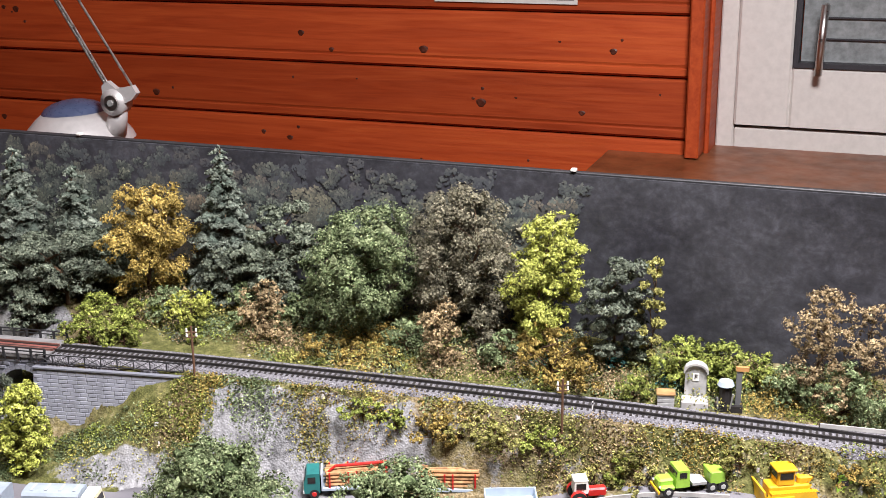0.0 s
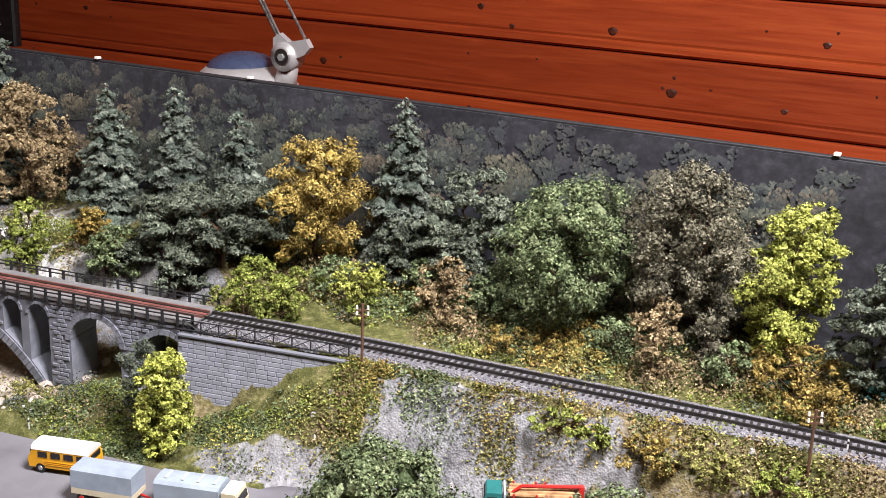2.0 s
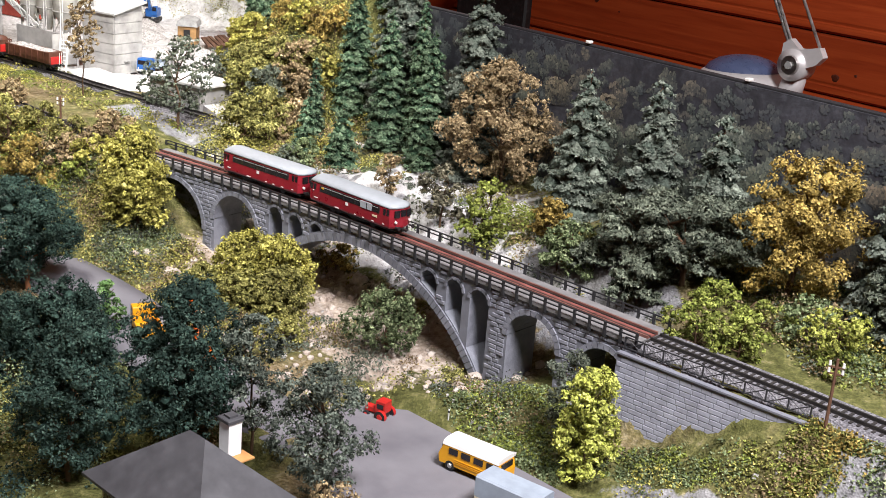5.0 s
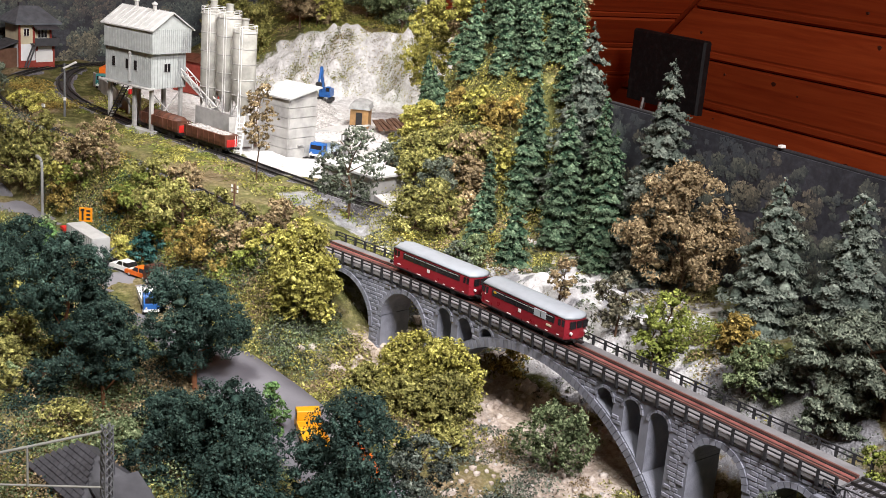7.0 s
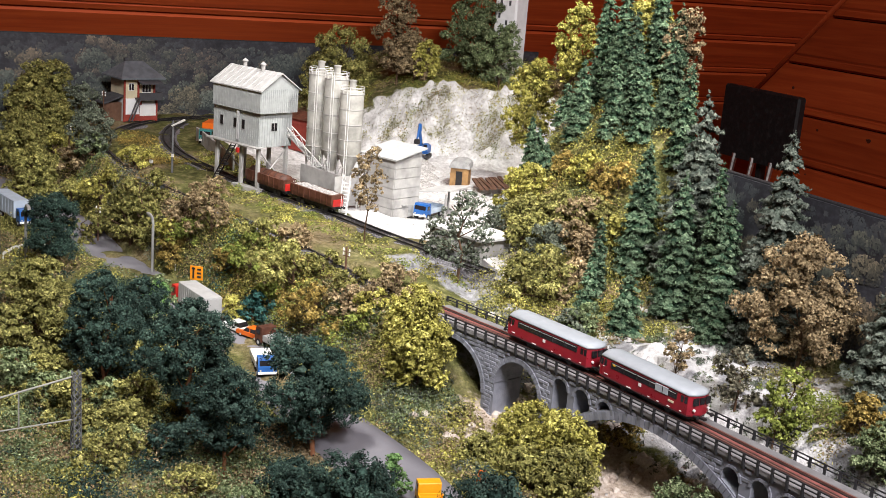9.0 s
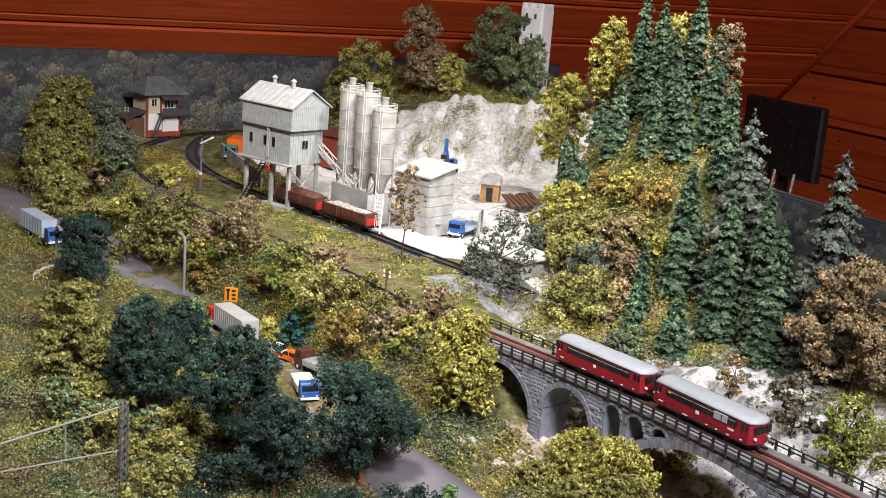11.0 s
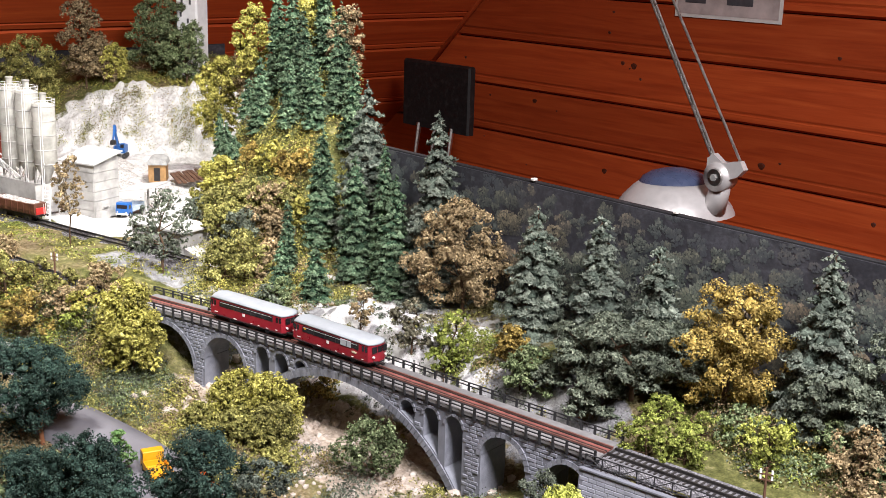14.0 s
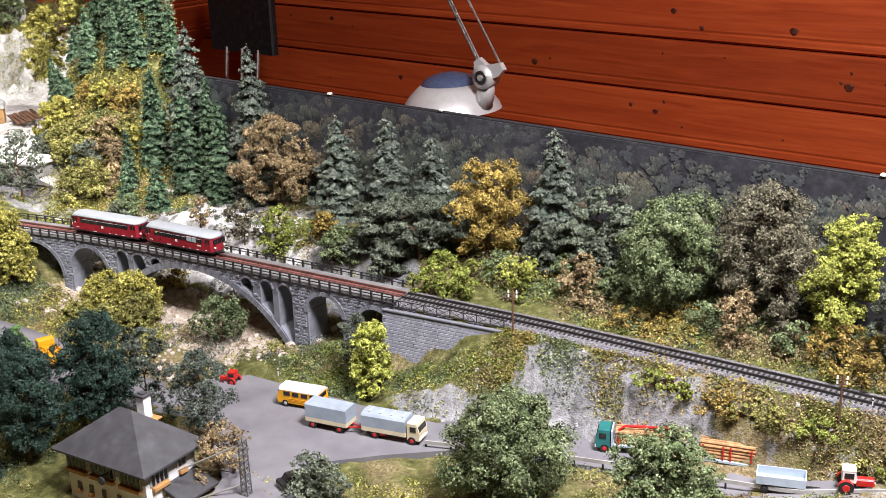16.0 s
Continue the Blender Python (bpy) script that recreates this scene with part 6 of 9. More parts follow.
# above the quarry face
cover(16, 420, (-3.05, -2.1), (1.15, 1.75), ["leaf_olive", "leaf_yellow", "leaf_brown", "leaf_fresh", "leaf_olive"], (0.012, 0.035), 0.026, lambda x, y: rim(x, y) < 0.05)
cover(17, 60, (-0.85, -0.55), (0.08, 0.4), ["leaf_olive", "leaf_mid"], (0.01, 0.02), 0.01)
TONE = {"leaf_olive": "olive turf", "leaf_mid": "mid-green turf", "leaf_yellow": "yellow-green turf", "leaf_brown": "brown heather tufts", "leaf_ochre": "ochre heather tufts", "leaf_fresh": "bright green moss", "leaf_grey": "grey-green lichen tufts", "leaf_teal": "teal moss", "leaf_dark": "dark green undergrowth"}
for k, (x, y, q) in enumerate(((-1.86, 0.60, 0.03), (-1.83, 0.585, 0.025), (-1.535, 0.66, 0.022), (0.07, 1.06, 0.02), (-0.08, 1.075, 0.018))):
    BEDS.setdefault("leaf_teal", Bed()).mound(np.random.RandomState(k), x, y, q, q * 0.8, 260)
for x, y, q in ((-0.975, 1.0, 0.038), (-0.995, 1.03, 0.03), (-0.95, 1.02, 0.026)):
    BEDS.setdefault("leaf_fresh", Bed()).mound(np.random.RandomState(77), x, y, q, q * 0.75, 420)
for tone, bed in BEDS.items():
    me = flakes("ground_cover", np.concatenate(bed.p), np.concatenate(bed.n), 0.0021, M[tone], 9)
    tagged(new("ground_cover", me), TONE[tone] + " scattered over the scenic ground", "ground cover", kind="stuff")
# loose stones
stones = Shape()
r = random.Random(21)
for _ in range(900):
    x, y = r.choice(((r.uniform(-1.3, -0.75), r.uniform(0.68, 0.98)), (r.uniform(-0.5, 0.5), r.uniform(0.84, 0.98)), (r.uniform(-2.4, -1.8), r.uniform(0.9, 1.3)), (r.uniform(-1.35, -0.95), r.uniform(0.9, 1.1))))
    if abs(y - float(line_y(x))) < 0.03 or on_road(x, y):
        continue
    s = r.uniform(0.0012, 0.0042)
    z = rough_z(x, y)
    top = [Vector((x + s * math.cos(a) * r.uniform(0.5, 0.9), y + s * math.sin(a) * r.uniform(0.5, 0.9), z + s * r.uniform(0.4, 0.8))) for a in (0.3, 1.8, 3.3, 4.9)]
    low = [Vector((x + s * math.cos(a), y + s * math.sin(a), z - 0.002)) for a in (0, 1.57, 3.14, 4.71)]
    stones.add(low + top, [(4, 5, 6, 7), (0, 1, 5, 4), (1, 2, 6, 5), (2, 3, 7, 6), (3, 0, 4, 7)])
rubble = Shape()
for _ in range(700):
    x, y = r.uniform(-1.32, -0.8), r.uniform(0.66, 0.92)
    if on_road(x, y) or abs(noise.noise(Vector((x * 7, y * 7, 1)))) > 0.3:
        continue
    s, z = r.choice((0.002, 0.003, 0.004, 0.006, 0.009)) * r.uniform(0.7, 1.2), rough_z(x, y)
    rubble.add([Vector((x, y, z)) + Vector(p) * s * r.uniform(0.75, 1.15) for p in ICO_V], [tuple(f) for f in ICO_F.tolist()])
solid("rubble", rubble, rock_mat("pinkish_rubble", (0.2, 0.15, 0.12), (0.42, 0.35, 0.29), (0.66, 0.6, 0.54)), "pinkish beige rubble in the dry stream under the viaduct", "rubble", "stuff")
M["rock"] = rock_mat("grey_plaster_rock", (0.16, 0.15, 0.14), (0.4, 0.38, 0.36), (0.66, 0.64, 0.62))
solid("loose_stone", stones, M["rock"], "pale loose stones and rubble on the slopes", "rubble", "stuff")

# ---------------------------------------------------------------- rolling stock
def wheelset(parent, x, z=0.0048, r=0.0048, half=0.0082):
    w = Shape()
    for s in (-1, 1):
        w.tube((x, s * half - 0.0011, z), (x, s * half + 0.0011, z), r, r, 14)
    w.tube((x, -half, z), (x, half, z), 0.0012, 0.0012, 6)
    return part("wheelset", w, M["frame_black"], parent)


def railcar(m, label, white_blind):
    """Two-axle railbus: red body, window band, silver roof, dark underframe."""
    L, W, H0_, H1 = 0.150, 0.0325, 0.0085, 0.0315
    t = thing("railcar", label, "railcar", m, "red railbus pair")
    body = Shape()
    # body side with inward lean above the waist and rounded ends
    def ring(z, w, l):
        pts = []
        for sx in (1, -1):
            for k in range(5):
                a = math.pi / 2 * (k / 4) - math.pi / 4
                e = (l / 2 - 0.004) + 0.004 * math.cos(a * 2 if False else a)
                y = (w / 2) * math.sin(a) / math.sin(math.pi / 4)
                pts.append((sx * (l / 2 - 0.006 * (abs(y) / (w / 2)) ** 2), sx * y, z))
        return pts
    rows = [ring(H0_, W * 0.95, L * 0.985), ring(H0_ + 0.002, W, L), ring(0.021, W, L), ring(H1, W * 0.95, L * 0.99)]
    n = len(rows[0])
    for r_ in rows:
        body.v += r_
    for i in range(3):
        body.f += [(i * n + k, i * n + (k + 1) % n, (i + 1) * n + (k + 1) % n, (i + 1) * n + k) for k in range(n)]
    body.f += [tuple(range(n - 1, -1, -1)), tuple(range(3 * n, 4 * n))]
    part("body", body, M["car_red"], t)
    roof = Shape()
    rr = [ring(H1 + 0.0002, W * 0.985, L * 1.0), ring(H1 + 0.0022, W * 0.97, L * 0.99), ring(H1 + 0.0046, W * 0.80, L * 0.965), ring(H1 + 0.0062, W * 0.45, L * 0.93), ring(H1 + 0.0066, W * 0.1, L * 0.9)]
    for r_ in rr:
        roof.v += r_
    for i in range(4):
        roof.f += [(i * n + k, i * n + (k + 1) % n, (i + 1) * n + (k + 1) % n, (i + 1) * n + k) for k in range(n)]
    roof.f += [tuple(range(n - 1, -1, -1)), tuple(range(4 * n, 5 * n))]
    part("roof", roof, M["roof_silver"], t, "silver grey rounded roof", True)
    for s in (-1, 1):
        y = s * (W / 2 * 0.985 + 0.0001)
        part("window_band", Shape().box((0.001, s * (W / 2 - 0.0006), 0.0262), (0.102, 0.0018, 0.0076)), M["glass_dark"], t)
        for k in range(6):
            x = -0.05 + 0.0204 * k
            part("window_bar", Shape().box((x, s * (W / 2 + 0.0002), 0.0262), (0.0011, 0.0014, 0.0074)), M["frame_black"], t)
        part("vent_strip", Shape().box((0.001, s * (W / 2 + 0.0003), 0.0284), (0.1, 0.0008, 0.0005)), M["grey_box"], t)
        for k, x in enumerate((-0.066, -0.0605, 0.0605, 0.066)):
            part("door_window", Shape().box((x, s * (W / 2 - 0.0007), 0.0262), (0.0036, 0.0016, 0.0072)), M["glass_dark"], t)
        part("number_plate", Shape().box((-0.003, s * (W / 2 + 0.0002), 0.0193), (0.0042, 0.0008, 0.0036)), M["white"], t)
        for x, w, z in ((-0.058, 0.006, 0.0135), (-0.02, 0.007, 0.0105), (0.012, 0.003, 0.011), (0.026, 0.003, 0.011), (0.042, 0.004, 0.0112), (-0.063, 0.002, 0.0215), (0.06, 0.003, 0.0122)):
            part("lettering_bar", Shape().box((x, s * (W / 2 + 0.0002), z), (w, 0.0007, 0.0009)), M["white"], t)
        if white_blind:
            part("blind", Shape().box((0.030, s * (W / 2 + 0.0002), 0.0262), (0.019, 0.0012, 0.0078)), M["roof_silver"], t)
            part("plate", Shape().box((0.045, s * (W / 2 + 0.0002), 0.0178), (0.008, 0.0007, 0.0022)), M["ivory"], t)
            part("notice", Shape().box((-0.046, s * (W / 2 + 0.0004), 0.0275), (0.004, 0.0007, 0.0022)), M["dozer"], t)
    for s in (-1, 1):
        for y in (-0.0085, 0.0, 0.0085):
            part("end_window", Shape().box((s * (L / 2 - 0.0012), y, 0.0258), (0.0022, 0.007, 0.0078)), M["glass_dark"], t)
        for y in (-0.0105, 0.0105):
            part("buffer", Shape().tube((s * (L / 2 - 0.001), y, 0.0108), (s * (L / 2 + 0.005), y, 0.0108), 0.0011, 0.0011, 8).tube((s * (L / 2 + 0.0045), y, 0.0108), (s * (L / 2 + 0.0053), y, 0.0108), 0.0023, 0.0023, 10), M["frame_black"], t)
            part("headlight", Shape().tube((s * (L / 2 - 0.002), y, 0.0165), (s * (L / 2 + 0.0002), y, 0.0165), 0.0015, 0.0015, 10), M["white"], t)
        part("coupling", Shape().box((s * (L / 2 + 0.003), 0, 0.0075), (0.008, 0.004, 0.002)), M["frame_black"], t)
    part("underframe", Shape().box((0, 0, 0.0072), (0.136, 0.022, 0.005), 0, 0.001).box((0.008, 0, 0.005), (0.03, 0.018, 0.005), 0, 0.001).box((-0.03, 0, 0.005), (0.022, 0.019, 0.005), 0, 0.001), M["frame_black"], t)
    wheelset(t, -0.035)
    wheelset(t, 0.035)
    return t


def on_line(x, lift=0.0):
    p = line_point(x)
    slope = float(rail_z(x + 0.05) - rail_z(x - 0.05)) / 0.1
    return Matrix.Translation(p + Vector((0, 0, lift))) @ Matrix.Rotation(line_turn(x), 4, "Z") @ Matrix.Rotation(-math.atan(slope), 4, "Y")


railcar(on_line(-1.064), "deep red railbus with silver roof on the viaduct", True)
railcar(on_line(-1.224), "deep red railbus car coupled behind on the viaduct", False)


def hopper(m, loaded, label):
    t = thing("hopper_wagon", label, "wagon", m, "hopper wagons on the siding")
    L, W = 0.118, 0.03
    s = Shape()
    prof = [(-0.013, 0.012), (-0.0152, 0.019), (-0.0148, 0.031), (0.0148, 0.031), (0.0152, 0.019), (0.013, 0.012)]
    n = len(prof)
    for x, k in ((-L / 2, 0.9), (-L / 2 + 0.008, 1), (L / 2 - 0.008, 1), (L / 2, 0.9)):
        s.v += [(x, y * k, z) for y, z in prof]
    for i in range(3):
        s.f += [(i * n + k, i * n + (k + 1) % n, (i + 1) * n + (k + 1) % n, (i + 1) * n + k) for k in range(n)]
    s.f += [tuple(range(n)), tuple(range(4 * n - 1, 3 * n - 1, -1))]
    part("hopper_body", s, M["rust_wagon"], t)
    for k in range(7):
        x = -0.048 + 0.016 * k
        for sd in (-1, 1):
            part("rib", Shape().box((x, sd * 0.0157, 0.0225), (0.0013, 0.0012, 0.017)), M["rust_wagon"], t)
    if loaded:
        ld = Shape()
        r = random.Random(8)
        for i in range(13):
            for j in range(5):
                ld.v.append((-0.052 + 0.104 * i / 12, -0.012 + 0.006 * j, 0.0305 + (0.0035 if 0 < i < 12 and 0 < j < 4 else 0) * r.uniform(0.5, 1.2)))
        ld.f = [(i * 5 + j, i * 5 + j + 1, i * 5 + j + 6, i * 5 + j + 5) for i in range(12) for j in range(4)]
        part("gravel_load", ld, M["gravel"], t, "pale gravel load")
    else:
        part("swing_roof", Shape().tube((-0.052, 0, 0.0255), (0.052, 0, 0.0255), 0.0125, 0.0125, 16), M["rust_wagon"], t, "rounded rust-red roof", True)
        for k in range(6):
            part("roof_band", Shape().tube((-0.044 + 0.0175 * k, 0, 0.0255), (-0.0432 + 0.0175 * k, 0, 0.0255), 0.0129, 0.0129, 16), M["frame_black"], t)
    part("underframe", Shape().box((0, 0, 0.0085), (L * 0.98, 0.02, 0.003)).box((0, 0, 0.0055), (0.05, 0.012, 0.006)), M["frame_black"], t)
    for s_ in (-1, 1):
        part("platform", Shape().box((s_ * (L / 2 - 0.003), 0, 0.0115), (0.008, 0.026, 0.0015)), M["frame_black"], t)
        part("end_plate", Shape().box((s_ * (L / 2 + 0.0005), 0, 0.018), (0.0015, 0.02, 0.012)), M["bright_red"] if s_ > 0 else M["rust_wagon"], t)
        part("end_ladder", Shape().tube((s_ * (L / 2 + 0.0015), 0.006, 0.01), (s_ * (L / 2 + 0.0015), 0.006, 0.03), 0.0005).tube((s_ * (L / 2 + 0.0015), 0.010, 0.01), (s_ * (L / 2 + 0.0015), 0.010, 0.03), 0.0005), M["white"], t)
        for y in (-0.0095, 0.0095):
            part("buffer", Shape().tube((s_ * L / 2, y, 0.0098), (s_ * (L / 2 + 0.006), y, 0.0098), 0.001).tube((s_ * (L / 2 + 0.0055), y, 0.0098), (s_ * (L / 2 + 0.0063), y, 0.0098), 0.0023), M["frame_black"], t)
    for x in (-0.04, -0.028, 0.028, 0.04):
        wheelset(t, x)
    return t


def on_siding(x):
    k = min(range(len(SIDING) - 1), key=lambda i: abs(SIDING[i].x - x))
    a, b = SIDING[k], SIDING[max(0, k - 1)]
    return Matrix.Translation((x, a.y + (x - a.x) * (b.y - a.y) / (b.x - a.x), a.z)) @ Matrix.Rotation(math.atan2(b.y - a.y, b.x - a.x), 4, "Z")


hopper(on_siding(-1.948), True, "rust-brown hopper wagon heaped with pale gravel")
hopper(on_siding(-2.078), False, "rust-brown covered hopper wagon under the tower")

# goods van at the station
van = thing("goods_van", "brown-grey goods van with a rounded pale roof", "wagon", pose(-1.115, 0.222, 0.062, 0, 0, 6))
part("body", Shape().box((0, 0, 0.0235), (0.11, 0.029, 0.029), 0, 0.0006), M["frame_black"], van)
part("roof", Shape().prism([(-0.0155, 0.037), (-0.012, 0.0415), (-0.005, 0.0435), (0.005, 0.0435), (0.012, 0.0415), (0.0155, 0.037)], 0.114, Matrix.Translation((-0.057, 0, 0)) @ Matrix.Rotation(-math.pi / 2, 4, "Z")), paint("dusty_brown_roof", (0.2, 0.15, 0.14), 0.8, 0.2), van, "dusty brown roof")
part("underframe", Shape().box((0, 0, 0.008), (0.108, 0.02, 0.004)), M["frame_black"], van)
wheelset(van, -0.035)
wheelset(van, 0.035)

# ---------------------------------------------------------------- road vehicles (1:87), x forward, on their wheels
def wheels(parent, xs, half, r=0.0055, rim_mat="white", wide=0.004):
    for x in xs:
        for s in (-1, 1):
            w = part("wheel", Shape().tube((x, s * half - wide / 2, r), (x, s * half + wide / 2, r), r, r, 16), M["tyre"], parent)
            part("rim", Shape().tube((x, s * (half + wide / 2 - 0.0002), r), (x, s * (half + wide / 2 + 0.0004), r), r * 0.55, r * 0.45, 12), M[rim_mat], w)


def cab_body(parent, x0, length, width, z0, height, paint_, roof=None, lean=0.0022):
    """A forward-control cab with raked windscreen, windows, bumper and lamps."""
    s = Shape()
    x1 = x0 + length
    h = width / 2
    prof = [(x0, z0), (x1, z0), (x1 + 0.0006, z0 + height * 0.45), (x1 - lean, z0 + height * 0.93), (x1 - lean - 0.001, z0 + height), (x0 + 0.0006, z0 + height), (x0, z0 + height * 0.95)]
    s.prism(prof, width, Matrix.Translation((0, -h, 0)))
    cab = part("cab", s, M[paint_], parent)
    if roof:
        part("cab_roof", Shape().box(((x0 + x1 - lean) / 2, 0, z0 + height + 0.0006), (length - lean, width * 0.96, 0.0016), 0, 0.0006), M[roof], cab)
    zc, wh = z0 + height * 0.68, height * 0.32
    win = Shape()
    m = Matrix.Translation((x1 - lean * 0.45, 0, zc)) @ Matrix.Rotation(-math.atan2(lean * 0.8, height * 0.4), 4, "Y")
    win.box((0.0004, 0, 0), (0.0008, width * 0.84, wh), 0, 0, m)
    part("windscreen", win, M["glass_dark"], cab)
    for sd in (-1, 1):
        part("side_window", Shape().box((x0 + length * 0.52, sd * (h + 0.0001), zc), (length * 0.5, 0.0008, wh * 0.95)), M["glass_dark"], cab)
    part("bumper", Shape().box((x1 + 0.0006, 0, z0 + height * 0.08), (0.0016, width * 1.0, height * 0.14), 0, 0.0004), M["white"], cab)
    for sd in (-1, 1):
        part("headlight", Shape().tube((x1 + 0.0002, sd * h * 0.72, z0 + height * 0.24), (x1 + 0.0012, sd * h * 0.72, z0 + height * 0.24), 0.0012, 0.0012, 10), M["ivory"], cab)
    return cab


def tilt_body(parent, x0, x1, width, z0, z1, arched, hoops):
    """Tarpaulin tilt over a drop-side body."""
    h = width / 2
    part("drop_sides", Shape().box(((x0 + x1) / 2, 0, z0 + 0.003), (x1 - x0, width, 0.006), 0, 0.0004), M["ivory"], parent, "ivory drop-side body")
    if arched:
        prof = [(-h, z0 + 0.006), (h, z0 + 0.006), (h, z1 - 0.004), (h * 0.8, z1 - 0.0012), (h * 0.3, z1), (-h * 0.3, z1), (-h * 0.8, z1 - 0.0012), (-h, z1 - 0.004)]
    else:
        prof = [(-h, z0 + 0.006), (h, z0 + 0.006), (h * 0.98, z1 - 0.0015), (h * 0.86, z1), (-h * 0.86, z1), (-h * 0.98, z1 - 0.0015)]
    s = Shape().prism(prof, x1 - x0, Matrix.Translation((x1, 0, 0)) @ Matrix.Rotation(math.pi / 2, 4, "Z"))
    t = part("tilt", s, M["tarp"], parent, "blue-grey tarpaulin tilt")
    for k in range(hoops):
        x = x0 + (x1 - x0) * (k + 0.6) / hoops
        part("tilt_hoop", Shape().box((x, 0, z1 + 0.0001), (0.0032, width * 0.56, 0.0007), 0, 0.0002), M["roof_silver"], t)


def bus(m):
    t = thing("minibus", "orange-yellow minibus with a white roof in the yard", "bus", m)
    s = Shape().prism([(-0.026, 0.0045), (0.0265, 0.0045), (0.0275, 0.0105), (0.0265, 0.0135), (0.0235, 0.0195), (-0.0245, 0.0195), (-0.026, 0.012)], 0.0205, Matrix.Translation((0, -0.01025, 0)))
    part("body", s, M["yellow"], t)
    part("roof", Shape().prism([(-0.0105, 0.0195), (0.0105, 0.0195), (0.0095, 0.0222), (0.005, 0.0235), (-0.005, 0.0235), (-0.0095, 0.0222)], 0.049, Matrix.Translation((0.0243, 0, 0)) @ Matrix.Rotation(math.pi / 2, 4, "Z")), M["white"], t, "white roof")
    for sd in (-1, 1):
        for x in (-0.0185, -0.0075, 0.0035, 0.0145):
            part("side_window", Shape().box((x, sd * 0.0103, 0.0160), (0.0078, 0.0008, 0.0046)), M["glass_dark"], t)
        for z in (0.0075, 0.009, 0.0105):
            part("ribbing", Shape().box((-0.004, sd * 0.0104, z), (0.034, 0.0006, 0.0005)), M["yellow"], t)
        part("headlight", Shape().tube((0.0268, sd * 0.007, 0.009), (0.028, sd * 0.007, 0.009), 0.0014, 0.0014, 10), M["white"], t)
    part("windscreen", Shape().box((0.0252, 0, 0.0165), (0.0012, 0.0175, 0.005), 0, 0), M["glass_dark"], t)
    part("rear_window", Shape().box((-0.0252, 0, 0.0165), (0.0012, 0.014, 0.0042)), M["glass_dark"], t)
    wheels(t, (0.017, -0.0165), 0.0088, 0.0040, "steel", 0.0032)
    return t


def tilt_truck(m):
    t = thing("tilt_truck", "ivory truck with a blue-grey tilt and red chassis", "truck", m)
    part("chassis", Shape().box((-0.008, 0, 0.0072), (0.072, 0.012, 0.003)).box((-0.016, 0.0, 0.0065), (0.012, 0.022, 0.004)), M["bright_red"], t, "red chassis")
    cab_body(t, 0.022, 0.0165, 0.0255, 0.0065, 0.0225, "ivory", "white")
    tilt_body(t, -0.043, 0.020, 0.0275, 0.0095, 0.0345, True, 4)
    wheels(t, (0.0285, -0.0245), 0.0112, 0.0055, "bright_red")
    return t


def tilt_trailer(m):
    t = thing("tilt_trailer", "blue-grey tilt trailer with red running gear", "trailer", m)
    part("chassis", Shape().box((0, 0, 0.0078), (0.056, 0.012, 0.0026)), M["bright_red"], t)
    tilt_body(t, -0.031, 0.031, 0.0275, 0.0095, 0.0345, False, 0)
    part("drawbar", Shape().tube((0.03, 0.006, 0.0075), (0.047, 0, 0.0075), 0.0012).tube((0.03, -0.006, 0.0075), (0.047, 0, 0.0075), 0.0012), M["bright_red"], t, "red drawbar")
    wheels(t, (0.0195, -0.0205), 0.0112, 0.0052, "bright_red")
    return t


def log_load(parent, x0, x1, half, z0, rows):
    r = random.Random(int(x1 * 1e4) + rows)
    for k in range(rows):
        for j in range(4):
            y = -half + (j + 0.5) * half / 2
            z = z0 + 0.0024 + 0.0044 * k
            part("log", Shape().tube((x0 + r.uniform(0, 0.002), y, z), (x1 - r.uniform(0, 0.002), y + r.uniform(-0.0006, 0.0006), z), r.uniform(0.0021, 0.0027), r.uniform(0.0019, 0.0025), 8), M["log"], parent)
    for x in (x0 + 0.005, (x0 + x1) / 2 - 0.004, (x0 + x1) / 2 + 0.005, x1 - 0.005):
        for sd in (-1, 1):
            part("stake", Shape().box((x, sd * (half + 0.0012), z0 + 0.009), (0.0018, 0.0016, 0.019)), M["bright_red"], parent)


def log_truck(m):
    t = thing("log_truck", "teal timber truck with red crane and a load of logs", "truck", m)
    part("chassis", Shape().box((-0.01, 0, 0.0072), (0.078, 0.012, 0.003)), M["frame_black"], t)
    cab_body(t, 0.024, 0.0175, 0.0265, 0.0065, 0.024, "teal", None)
    part("flatbed", Shape().box((-0.012, 0, 0.0105), (0.068, 0.0275, 0.003), 0, 0.0004), M["pale_blue"], t, "pale blue flatbed")
    part("headboard", Shape().box((0.0215, 0, 0.0195), (0.0018, 0.027, 0.021)), M["pale_blue"], t)
    log_load(t, -0.044, 0.018, 0.0115, 0.012, 4)
    crane = Shape().box((-0.05, 0, 0.022), (0.005, 0.007, 0.026)).tube((-0.05, 0, 0.034), (0.006, 0.004, 0.0345), 0.0022, 0.0018).tube((0.006, 0.004, 0.0345), (0.014, 0.004, 0.028), 0.0016)
    part("crane", crane, M["bright_red"], t, "red loading crane folded over the logs")
    wheels(t, (0.0305, -0.0205, -0.0335), 0.0115, 0.0056, "bright_red")
    return t


